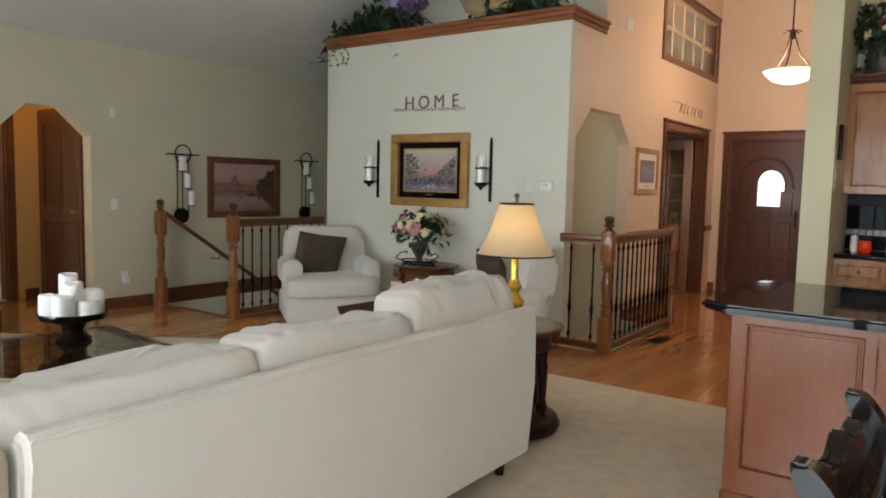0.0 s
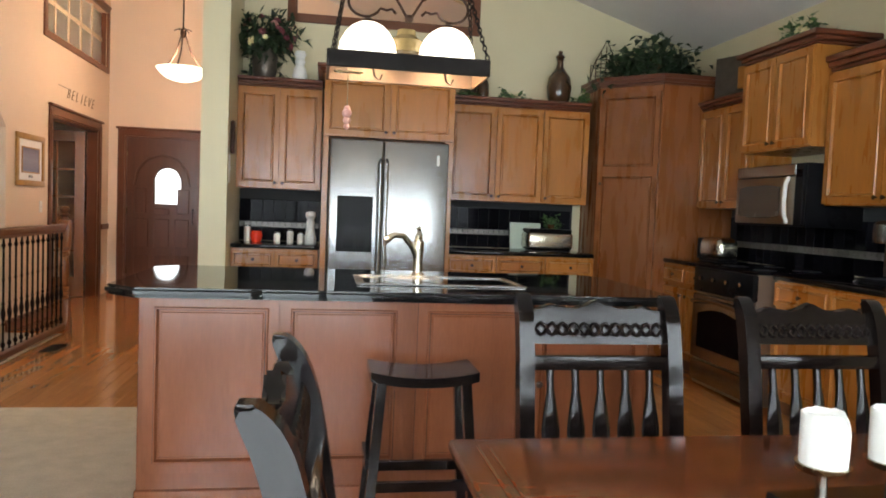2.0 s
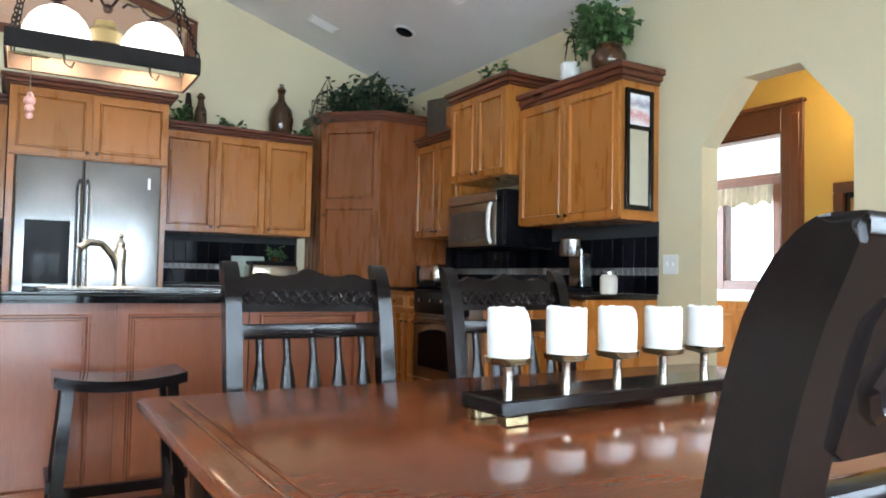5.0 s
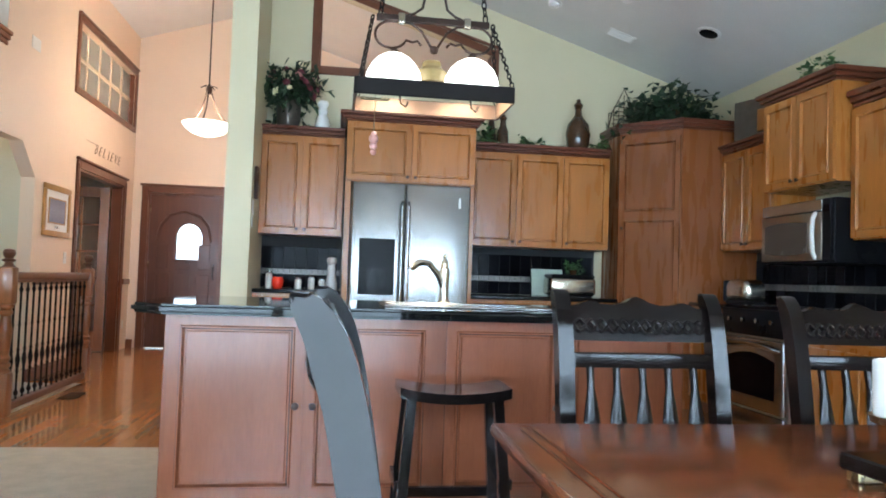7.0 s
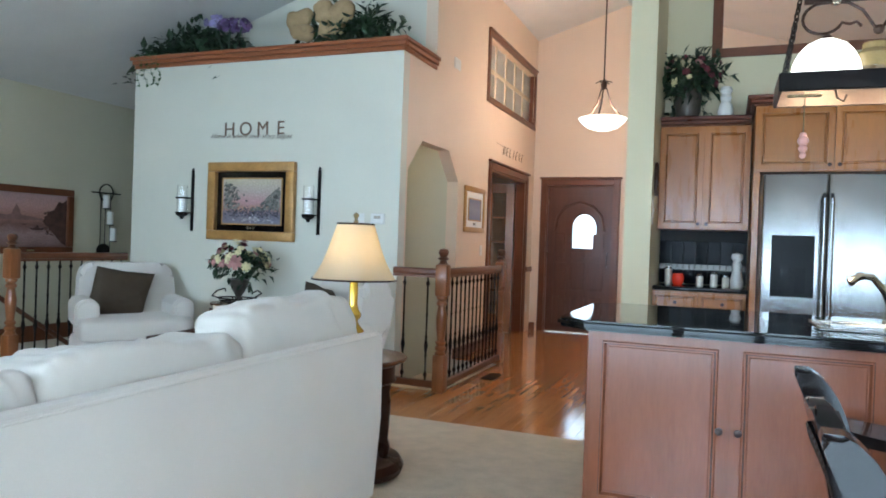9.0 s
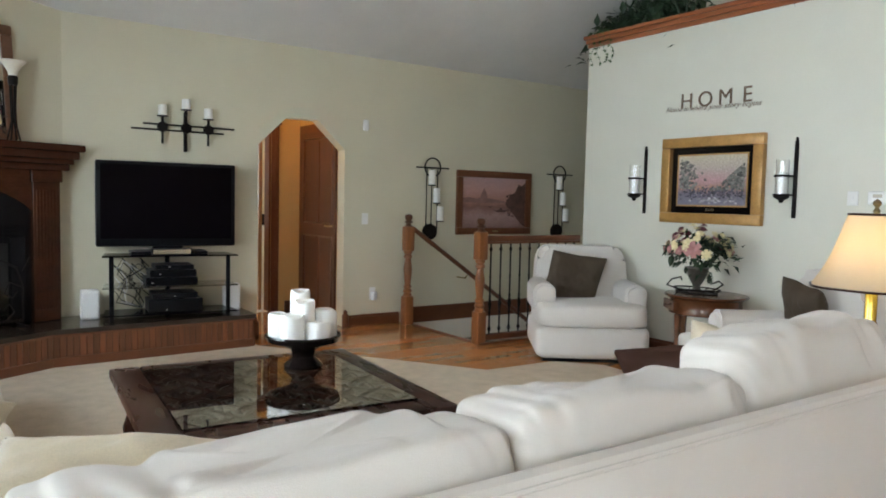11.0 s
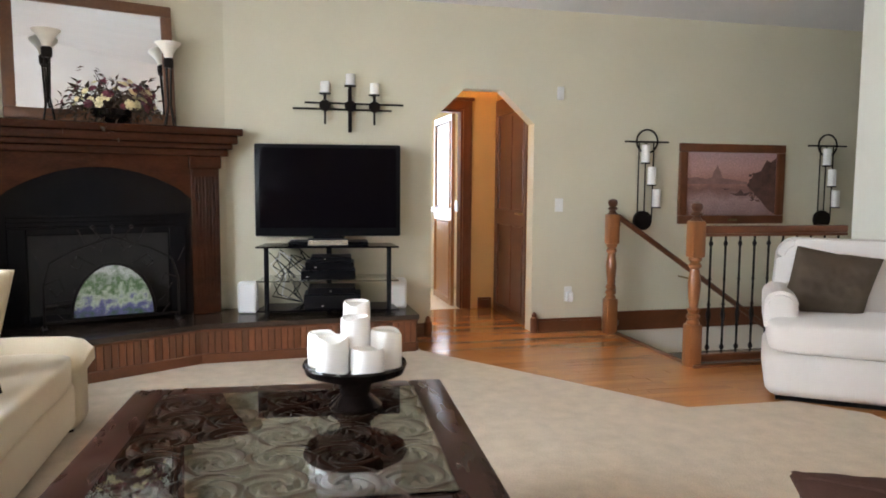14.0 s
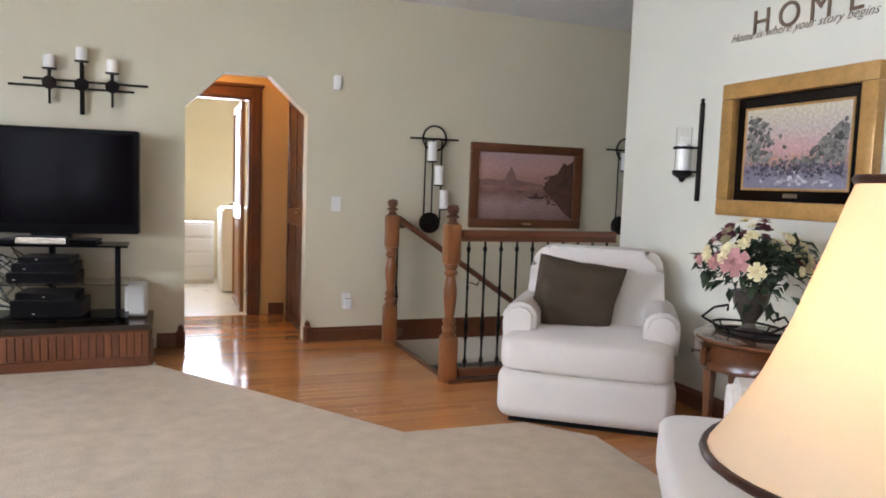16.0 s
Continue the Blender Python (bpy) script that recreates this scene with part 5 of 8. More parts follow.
part("bar", box(-0.065, 0.065, -0.006, 0.006, 0.238, 0.250, 0.003), BRASS, t, "small brass bar", 0)

# ceiling fittings on the sloping ceiling
tilt = math.degrees(math.atan(0.32))


def ceiling_pose(x, y):
    return pose(x, y, zc(x), 0, tilt if x > RIDGE else -tilt, 0)


for x, y in ((2.97, 5.30),):
    t = thing("recessed_light", "black recessed ceiling light with a white rim", "ceiling light", ceiling_pose(x, y) @ pose(0, 0, -0.012))
    part("rim", lathe(B(), [(0.075, -0.008), (0.10, -0.006), (0.10, 0), (0.075, 0)], 24), PLASTIC, t)
    part("baffle", lathe(B(), [(0.074, -0.009), (0.07, -0.0105), (0, -0.011)], 24), BLACKP, t)
t = thing("ceiling_vent", "white slatted ceiling vent", "vent", ceiling_pose(2.485, 5.96))
part("frame", box(-0.13, 0.13, -0.07, 0.07, -0.012, -0.002, 0.004), PLASTIC, t, smooth=0)
for i in range(5):
    part("slat", box(-0.11, 0.11, -0.055 + i * 0.024, -0.043 + i * 0.024, -0.018, -0.010), WHITEP, t, smooth=0)
for x, y in ((1.845, 5.87), (2.27, 5.29), (2.97, 4.44)):
    t = thing("eyeball_light", "white swivel ceiling spotlight", "ceiling light", ceiling_pose(x, y), "ceiling spots")
    part("rim", lathe(B(), [(0.05, -0.01), (0.075, -0.006), (0.075, 0), (0.05, 0)], 20), PLASTIC, t)
    part("eyeball", lathe(B(), [(0.05, -0.008), (0.048, -0.03), (0.03, -0.05), (0, -0.052)], 18), WHITEP, t)

# ---- dining ----
def dining_chair(m):
    """Faces +y; back at y = -0.22."""
    t = thing("dining_chair", "black lacquered dining chair with a carved crest and vase-shaped slats", "chair", m, "chairs round the dining table")
    part("seat", box(-0.24, 0.24, -0.24, 0.25, 0.435, 0.475, 0.015, 2), BLACKW, t)
    bm = B()
    bx(bm, -0.22, 0.22, 0.20, 0.23, 0.37, 0.435)
    bx(bm, -0.22, -0.19, -0.18, 0.20, 0.37, 0.435)
    bx(bm, 0.19, 0.22, -0.18, 0.20, 0.37, 0.435)
    part("apron", bm, BLACKW, t, smooth=0)
    for x in (-0.215, 0.215):
        part("leg", lathe(B(), [(0.014, 0), (0.018, 0.05), (0.024, 0.25), (0.02, 0.30), (0.028, 0.33), (0.026, 0.435)], 12, (x, 0.215, 0)), BLACKW, t)
        # the back leg sweeps up into the post and bends back at the top
        ctl = [(0.0, -0.31, 0.034), (0.22, -0.255, 0.038), (0.45, -0.237, 0.042), (0.70, -0.268, 0.046), (0.86, -0.294, 0.047), (0.945, -0.315, 0.048), (0.985, -0.332, 0.046), (1.008, -0.346, 0.036), (1.018, -0.353, 0.018)]
        prof = []
        for k in range(len(ctl) - 1):
            p0, p1, p2, p3 = ctl[max(0, k - 1)], ctl[k], ctl[k + 1], ctl[min(len(ctl) - 1, k + 2)]
            for q in range(3):
                f = q / 3
                prof.append([0.5 * (2 * p1[c] + (p2[c] - p0[c]) * f + (2 * p0[c] - 5 * p1[c] + 4 * p2[c] - p3[c]) * f * f + (3 * p1[c] - p0[c] - 3 * p2[c] + p3[c]) * f ** 3) for c in range(3)])
        prof.append(ctl[-1])
        front = [(y + w / 2, z) for z, y, w in prof]
        back = [(y - w / 2, z) for z, y, w in prof]
        bm = prism(B(), front + back[::-1], x - 0.021, x + 0.021, "x")
        bmesh.ops.bevel(bm, geom=[e for e in bm.edges if abs(e.verts[0].co.x - e.verts[1].co.x) < 1e-5], offset=0.006, segments=3, affect="EDGES")
        part("post", bm, BLACKW, t, smooth=50)
    n = 24
    top, bot = [], []
    for i in range(n + 1):
        u = -1 + 2 * i / n
        top.append((u * 0.205, 0.966 + 0.026 * math.cos(u * math.pi * 1.5) ** 2 * (1 - 0.35 * abs(u)) + 0.012 * (1 - abs(u))))
        bot.append((u * 0.205, 0.885))
    bm = prism(B(), bot + top[::-1], -0.322, -0.291, "y")
    bmesh.ops.bevel(bm, geom=[e for e in bm.edges if abs(e.verts[0].co.y - e.verts[1].co.y) < 1e-4], offset=0.006, segments=2, affect="EDGES")
    for v in bm.verts:
        v.co.y -= 0.30 * (v.co.z - 0.885) + 0.10 * v.co.x ** 2
    cr = part("crest_rail", bm, BLACKW, t)
    bm = B()
    for sgn in (-0.290, -0.323):
        for ph in (0, math.pi):
            tube(bm, [(-0.185 + 0.37 * k / 48, sgn, 0.925 + 0.016 * math.sin(k * math.pi / 4 + ph)) for k in range(49)], 0.006, 6)
    for v in bm.verts:
        v.co.y -= 0.30 * (v.co.z - 0.885) + 0.10 * v.co.x ** 2
    part("carving", bm, BLACKW, cr, "carved twisted ribbon")
    part("rail", box(-0.20, 0.20, -0.299, -0.271, 0.815, 0.855, 0.006, 2), BLACKW, t)
    part("rail", box(-0.20, 0.20, -0.256, -0.226, 0.50, 0.54, 0.006, 2), BLACKW, t)
    for i in range(5):
        x = -0.145 + 0.0725 * i
        pr = [(0.54, 0.014), (0.60, 0.026), (0.66, 0.026), (0.72, 0.018), (0.76, 0.011), (0.815, 0.011)]
        bm = B()
        rings = []
        for z, w in pr:
            y = -0.241 - 0.05 * max(0, (z - 0.54) / 0.3) ** 1.3
            rings.append([bm.verts.new((x + a * w, y + b * 0.011, z)) for a, b in ((-1, 0), (-0.7, -0.75), (0, -1), (0.7, -0.75), (1, 0), (0.7, 0.75), (0, 1), (-0.7, 0.75))])
        for p, q in zip(rings, rings[1:]):
            for k in range(8):
                bm.faces.new((p[k], p[(k + 1) % 8], q[(k + 1) % 8], q[k]))
        part("slat", bm, BLACKW, t, smooth=70)
    bm = tube(B(), [(-0.215, -0.2, 0.16), (-0.215, 0.21, 0.16)], 0.011, 8)
    tube(bm, [(0.215, -0.2, 0.16), (0.215, 0.21, 0.16)], 0.011, 8)
    part("stretcher", bm, BLACKW, t)
    return t


ch = dining_chair(pose(0.90, 1.50, 0, 0, 0, 180))
copy_thing(ch, pose(1.585, 1.52, 0, 0, 0, 180))
copy_thing(ch, pose(0.4075, 0.9326, 0, 0, 0, -91.5))
copy_thing(ch, pose(0.785, 0.48, 0, 0, 0, 0))
copy_thing(ch, pose(1.93, 0.98, 0, 0, 0, 90))

t = thing("dining_table", "red-brown polished dining table with a moulded edge", "table")
TX0, TX1, TY0, TY1, TZ = 0.415, 2.03, 0.46, 1.45, 0.737
bm = box(TX0, TX1, TY0, TY1, TZ - 0.028, TZ, 0.010, 3)
bx(bm, TX0 + 0.018, TX1 - 0.018, TY0 + 0.018, TY1 - 0.018, TZ - 0.048, TZ - 0.028, 0.008, 2)
part("tabletop", bm, TABLEW, t)
bm = B()
for q in ((TX0 + 0.05, TX0 + 0.058, TY0 + 0.06, TY1 - 0.06), (TX0 + 0.075, TX0 + 0.081, TY0 + 0.06, TY1 - 0.06)):
    bx(bm, q[0], q[1], q[2], q[3], TZ - 0.0005, TZ + 0.0025, 0.001)
part("edge_bead", bm, TABLEW, t, smooth=0)
bm = B()
bx(bm, TX0 + 0.10, TX1 - 0.10, TY0 + 0.10, TY0 + 0.13, 0.60, TZ - 0.048)
bx(bm, TX0 + 0.10, TX1 - 0.10, TY1 - 0.13, TY1 - 0.10, 0.60, TZ - 0.048)
bx(bm, TX0 + 0.10, TX0 + 0.13, TY0 + 0.13, TY1 - 0.13, 0.60, TZ - 0.048)
bx(bm, TX1 - 0.13, TX1 - 0.10, TY0 + 0.13, TY1 - 0.13, 0.60, TZ - 0.048)
part("apron", bm, BLACKW, t, smooth=0)
for x in (TX0 + 0.13, TX1 - 0.13):
    for y in (TY0 + 0.13, TY1 - 0.13):
        part("leg", lathe(B(), [(0.03, 0), (0.04, 0.04), (0.028, 0.09), (0.05, 0.30), (0.055, 0.48), (0.035, 0.54), (0.05, 0.57), (0.05, TZ - 0.048)], 16, (x, y, 0)), BLACKW, t)

t = thing("candle_holder", "black bar centrepiece with five pillar candles on brass cups", "candle holder", pose(1.232, 0.975, TZ + 0.0005, 0, 0, 4.0) @ Matrix.Diagonal((1.19, 1.19, 1.10, 1)))
part("base", box(-0.285, 0.285, -0.05, 0.05, 0.016, 0.040, 0.003), BLACKW, t, smooth=0)
for x in (-0.255, 0.255):
    for y in (-0.035, 0.035):
        part("foot", box(x - 0.02, x + 0.02, y - 0.012, y + 0.012, 0, 0.016, 0.002), BRASS, t, smooth=0)
random.seed(4)
for i in range(5):
    x = -0.235 + 0.1175 * i
    part("stem", lathe(B(), [(0.008, 0.04), (0.007, 0.08), (0.010, 0.088)], 12, (x, 0, 0)), NICKEL, t)
    part("cup", lathe(B(), [(0.010, 0.084), (0.034, 0.09), (0.037, 0.10), (0.034, 0.10), (0, 0.096)], 22, (x, 0, 0)), BRASS, t)
    bm = lathe(B(), [(0.031, 0.099), (0.032, 0.12), (0.032, 0.176), (0.029, 0.18), (0.022, 0.172), (0, 0.168)], 28, (x, 0, 0))
    a0 = random.uniform(-1.2, 0.4)
    for v in bm.verts:
        if v.co.z > 0.165 and math.hypot(v.co.x - x, v.co.y) > 0.02:
            a = math.atan2(v.co.y, v.co.x - x)
            v.co.z -= 0.028 * max(0, math.cos(a - a0)) ** 8 + random.uniform(0, 0.003)
    part("candle", bm, WAX, t, "white wax pillar candle with a burnt-down rim")

t = thing("bar_stool", "black saddle-seat counter stool", "stool", pose(0.512, 2.55, 0) @ Matrix.Diagonal((0.94, 0.94, 1.0, 1)))
bm = B()
n = 14
up = [(-0.21 + 0.42 * i / n, 0.635 + 0.022 * (2 * i / n - 1) ** 2) for i in range(n + 1)]
lo = [(x, z - 0.035) for x, z in up]
prism(bm, lo + up[::-1], -0.13, 0.13, "y")
bmesh.ops.bevel(bm, geom=[e for e in bm.edges if abs(e.verts[0].co.y - e.verts[1].co.y) < 1e-4], offset=0.008, segments=2, affect="EDGES")
part("seat", bm, BLACKW, t)
for sx in (-1, 1):
    for sy in (-1, 1):
        a, b = Vector((sx * 0.165, sy * 0.085, 0.615)), Vector((sx * 0.215, sy * 0.14, 0))
        bm = B()
        r0 = [bm.verts.new(a + Vector((i, j, 0))) for i, j in ((-0.019, -0.016), (0.019, -0.016), (0.019, 0.016), (-0.019, 0.016))]
        r1 = [bm.verts.new(b + Vector((i, j, 0))) for i, j in ((-0.019, -0.016), (0.019, -0.016), (0.019, 0.016), (-0.019, 0.016))]
        for k in range(4):
            bm.faces.new((r0[k], r0[(k + 1) % 4], r1[(k + 1) % 4], r1[k]))
        bm.faces.new(r0)
        bm.faces.new(r1[::-1])
        part("leg", bm, BLACKW, t, smooth=0)
for sy in (-1, 1):
    part("stretcher", box(-0.215, 0.215, sy * 0.115 - 0.012, sy * 0.115 + 0.012, 0.22, 0.255), BLACKW, t, smooth=0)
for sx in (-1, 1):
    part("stretcher", box(sx * 0.21 - 0.012, sx * 0.21 + 0.012, -0.11, 0.11, 0.30, 0.335), BLACKW, t, smooth=0)


# ---- hall ----
def newel(label, x, y, h, z0=0.0):
    t = thing("newel_post", label, "post", pose(x, y, z0), "newel posts")
    k = h / 1.15
    bm = box(-0.05, 0.05, -0.05, 0.05, 0, 0.30 * k, 0.012, 2)
    lathe(bm, [(0.045, 0.30), (0.048, 0.31), (0.034, 0.33), (0.046, 0.345), (0.046, 0.36), (0.032, 0.375), (0.044, 0.395), (0.044, 0.405), (0.03, 0.42), (0.034, 0.45), (0.043, 0.54), (0.045, 0.59), (0.033, 0.665), (0.03, 0.685), (0.044, 0.70), (0.044, 0.715), (0.032, 0.73), (0.045, 0.745), (0.046, 0.76), (0.04, 0.77)], 18)
    bx(bm, -0.05, 0.05, -0.05, 0.05, 0.765 * k, 1.02 * k, 0.014, 2)
    part("post", bm, OAK, t)
    part("finial", lathe(B(), [(0.045, 1.02), (0.03, 1.035), (0.024, 1.05), (0.042, 1.06), (0.044, 1.068), (0.026, 1.08), (0.036, 1.095), (0.042, 1.115), (0.034, 1.138), (0, 1.15)], 18), mat("dark_oak", (0.10, 0.035, 0.015), 0.33, var=0.3, coat=0.2) if "dark_oak" not in bpy.data.materials else bpy.data.materials["dark_oak"], t, "darker turned ball finial")
    return t


newel("stained turned newel post at the head of the stairs", -5.60, 4.18, 1.15)
newel("stained turned newel post against the stair wall", -6.77, 4.14, 1.15)
newel("stained turned newel post in the hall", -2.14, 5.23, 1.15)
newel("stained turned newel post by the hall archway", -2.17, 6.90, 1.15)

BAL = None


def railing(label, a, b, z=0.0, top=0.985, inset=0.06, spacing=0.105):
    global BAL
    a, b = Vector((*a, 0)), Vector((*b, 0))
    d = b - a
    ln = d.length
    t = thing("stair_railing", label, "railing", Matrix.Translation(a + Vector((0, 0, z))) @ pose(0, 0, 0, 0, 0, math.degrees(math.atan2(d.y, d.x))), "stair railings")
    bm = box(inset, ln - inset * 0.4, -0.03, 0.03, top - 0.055, top, 0.014, 3)
    bx(bm, inset, ln - inset * 0.4, -0.02, 0.02, top - 0.075, top - 0.055)
    part("handrail", bm, TRIM, t)
    part("bottom_rail", box(inset, ln - inset * 0.4, -0.03, 0.03, 0.03, 0.085, 0.008), TRIM, t)
    if BAL is None:
        BAL = bpy.data.meshes.new("baluster")
        bm = B()
        pr = [(0.008, 0.085), (0.008, 0.11), (0.016, 0.12), (0.016, 0.135), (0.008, 0.15), (0.008, 0.27), (0.014, 0.28), (0.008, 0.295), (0.018, 0.36), (0.008, 0.42), (0.014, 0.43), (0.008, 0.445), (0.008, 0.60), (0.013, 0.61), (0.008, 0.62), (0.008, 0.84), (0.015, 0.855), (0.015, 0.865), (0.008, 0.88), (0.008, 0.915)]
        lathe(bm, pr, 8)
        bm.to_mesh(BAL)
        bm.free()
        BAL.materials.append(IRON)
        BAL.shade_smooth()
    n = max(1, int((ln - 2 * inset) / spacing))
    for i in range(n):
        o = new("baluster", BAL)
        o.parent = t
        o.location = (inset + (ln - 1.5 * inset) * (i + 0.5) / n, 0, 0)
    return t


railing("iron baluster railing beside the stairs with a dark handrail", (-5.60, 4.18), (-5.575, YH))
railing("short iron baluster railing joined to the pale wall", (XH, 5.25), (-2.14, 5.23), inset=0.05, spacing=0.17)
railing("iron baluster railing in front of the hall archway", (-2.14, 5.23), (-2.17, 6.90))
railing("iron baluster railing against the stair wall", (XT, 4.30), (-6.77, 4.14), inset=0.03, spacing=0.1)
t = thing("stair_handrail", "dark stained handrail sloping down the stairs", "handrail")
part("rail", tube(B(), [(-6.75, 4.18, 1.0), (-6.75, 4.9, 0.52), (-6.75, 6.4, -0.5), (-6.75, 6.8, -0.78)], 0.024, 10), TRIM, t)
for y, z in ((4.9, 0.52), (6.3, -0.43)):
    part("bracket", tube(B(), [(-6.75, y, z - 0.02), (-6.80, y, z - 0.07), (XT, y, z - 0.07)], 0.008, 6), BRASS, t)
t = thing("floor_vent", "dark slotted floor vent", "vent", pose(-1.98, 6.1, 0.0))
part("frame", box(-0.06, 0.06, -0.16, 0.16, 0.0015, 0.006), BLACKP, t, smooth=0)

# entry door
t = thing("door_1", "dark wood entry door with an arched panel and small arched window", "door", pose(-2.43, YD, 0), kind="structure")
bm = B()
GX = 0.07
arch = [(GX + 0.30 + 0.165 - 0.165 * math.cos(a * math.pi / 10), 1.50 + 0.165 * math.sin(a * math.pi / 10)) for a in range(11)]
prism(bm, [(0.022, 0.012), (0.908, 0.012), (0.908, 1.17), (0.022, 1.17)], 0.03, 0.075, "y")
prism(bm, [(0.022, 1.17), (GX + 0.30, 1.17), (GX + 0.30, 1.50), *arch[1:6], (GX + 0.465, 2.03), (0.022, 2.03)], 0.03, 0.075, "y")
prism(bm, [(0.908, 1.17), (0.908, 2.03), (GX + 0.465, 2.03), *arch[5:10], (GX + 0.63, 1.50), (GX + 0.63, 1.17)], 0.03, 0.075, "y")
leafp = part("leaf", bm, DOORW, t, smooth=0)
bm = B()
tube(bm, [(0.12, 0.028, 1.42), (0.16, 0.026, 1.62), (0.27, 0.026, 1.76), (0.465, 0.026, 1.82), (0.66, 0.026, 1.76), (0.77, 0.026, 1.62), (0.81, 0.026, 1.42)], 0.018, 8)
tube(bm, [(GX + 0.29, 0.028, 1.17), (GX + 0.29, 0.028, 1.5), *[(x, 0.028, z) for x, z in arch[1:10]], (GX + 0.64, 0.028, 1.5), (GX + 0.64, 0.028, 1.17), (GX + 0.29, 0.028, 1.17)], 0.012, 8)
part("moulding", bm, DOORW, leafp)
for x0, x1, z0, z1 in ((0.12, 0.27, 1.05, 1.38), (0.66, 0.81, 1.05, 1.38), (0.12, 0.30, 0.60, 0.98), (0.37, 0.56, 0.60, 0.98), (0.63, 0.81, 0.60, 0.98), (0.12, 0.30, 0.12, 0.50), (0.37, 0.56, 0.12, 0.50), (0.63, 0.81, 0.12, 0.50), (0.37, 0.56, 1.04, 1.12)):
    bm = box(x0, x1, 0.012, 0.03, z0, z1, 0.012)
    part("panel", bm, DOORW, leafp, smooth=0)
gp = part("glass", prism(B(), [(GX + 0.30, 1.17), (GX + 0.63, 1.17), (GX + 0.63, 1.50), *[(x, z) for x, z in arch[1:10][::-1]], (GX + 0.30, 1.50)], 0.05, 0.056, "y"), FROST, leafp, "frosted arched glass", 0)
gp.visible_shadow = False
part("handle", tube(B(), [(0.86, 0.03, 1.12), (0.86, -0.03, 1.10), (0.86, -0.03, 0.95), (0.86, 0.03, 0.92)], 0.01, 8), BRONZE, t)
for z in (0.25, 1.05, 1.80):
    part("hinge", box(0.012, 0.03, 0.018, 0.03, z, z + 0.09), BRASS, t, smooth=0)

# glazed door standing open into the study
t = thing("door_2", "stained wooden glazed door standing open", "door", pose(-2.76, 9.36, 0, 0, 0, 192), kind="structure")
bm = B()
for q in ((0, 0.11, 0, 2.02), (0.69, 0.80, 0, 2.02), (0.11, 0.69, 0, 0.24), (0.11, 0.69, 1.89, 2.02)):
    bx(bm, q[0], q[1], -0.02, 0.02, q[2] + 0.008, q[3] + 0.008, 0.003)
for i in (1, 2):
    bx(bm, 0.11 + 0.193 * i - 0.011, 0.11 + 0.193 * i + 0.011, -0.014, 0.014, 0.24, 1.89)
for j in range(1, 5):
    bx(bm, 0.11, 0.69, -0.013, 0.013, 0.24 + 0.33 * j - 0.011, 0.24 + 0.33 * j + 0.011)
part("leaf", bm, mat("amber_door_wood", (0.26, 0.11, 0.035), 0.33, var=0.25, scale=3, fine=30, stretch=(5, 5, 0.6), coat=0.2), t, smooth=0)
for i in range(3):
    for j in range(5):
        part("pane", box(0.121 + 0.193 * i, 0.292 + 0.193 * i, -0.003, 0.003, 0.251 + 0.33 * j, 0.559 + 0.33 * j), GLASS, t, smooth=0)
part("handle", tube(B(), [(0.75, -0.02, 1.0), (0.75, -0.06, 1.0), (0.65, -0.065, 1.0)], 0.009, 8), BRASS, t)
t = thing("bookcase", "dark bookcase in the study behind the glazed door", "bookcase", pose(-5.1, 8.2, 0))
part("carcass", box(-0.18, 0.0, -0.9, 0.9, 0, 2.0), DOORW, t, smooth=0)
for z in (0.4, 0.8, 1.2, 1.6):
    part("shelf", box(0.0, 0.14, -0.9, 0.9, z, z + 0.025), DOORW, t, smooth=0)


def framed(name, label, m, w, h, fw, fd, frame_m, pic_m, liner=None, lw=0.0):
    """A framed picture hung in its own xz plane, centred."""
    t = thing(name, label, "picture", m)
    for k, (a, b, c, d) in enumerate(((-w / 2, w / 2, h / 2 - fw, h / 2), (-w / 2, w / 2, -h / 2, -h / 2 + fw), (-w / 2, -w / 2 + fw, -h / 2 + fw, h / 2 - fw), (w / 2 - fw, w / 2, -h / 2 + fw, h / 2 - fw))):
        bm = box(a, b, -fd, -0.002, c, d, 0.008, 2)
        part("frame", bm, frame_m, t)
    iw, ih = w - 2 * fw, h - 2 * fw
    if liner:
        part("liner", box(-iw / 2, iw / 2, -0.012, -0.003, -ih / 2, ih / 2), liner, t, "dark inner liner", 0)
        iw, ih = iw - 2 * lw, ih - 2 * lw
        bm = B()
        g = 0.012
        for q in ((-iw / 2 - g, iw / 2 + g, ih / 2, ih / 2 + g), (-iw / 2 - g, iw / 2 + g, -ih / 2 - g, -ih / 2), (-iw / 2 - g, -iw / 2, -ih / 2, ih / 2), (iw / 2, iw / 2 + g, -ih / 2, ih / 2)):
            bx(bm, q[0], q[1], -0.02, -0.011, q[2], q[3], 0.002)
        part("fillet", bm, GILT, t, smooth=0)
    part("picture", box(-iw / 2, iw / 2, -0.016, -0.011, -ih / 2, ih / 2), pic_m, t, "painted scene", 0)
    part("nameplate", box(-0.045, 0.045, -fd - 0.003 if not liner else -0.016, -0.012, -h / 2 + (fw * 0.35 if not liner else fw + lw * 0.3), -h / 2 + (fw * 0.6 if not liner else fw + lw * 0.6)), NICKEL, t, smooth=0)
    return t


pv = framed("wall_picture", "dark wood framed harbour painting over the stairs", pose(XT, 5.395, 1.28, 0, 0, 90), 1.075, 0.715, 0.075, 0.045, TRIM, VENICE)
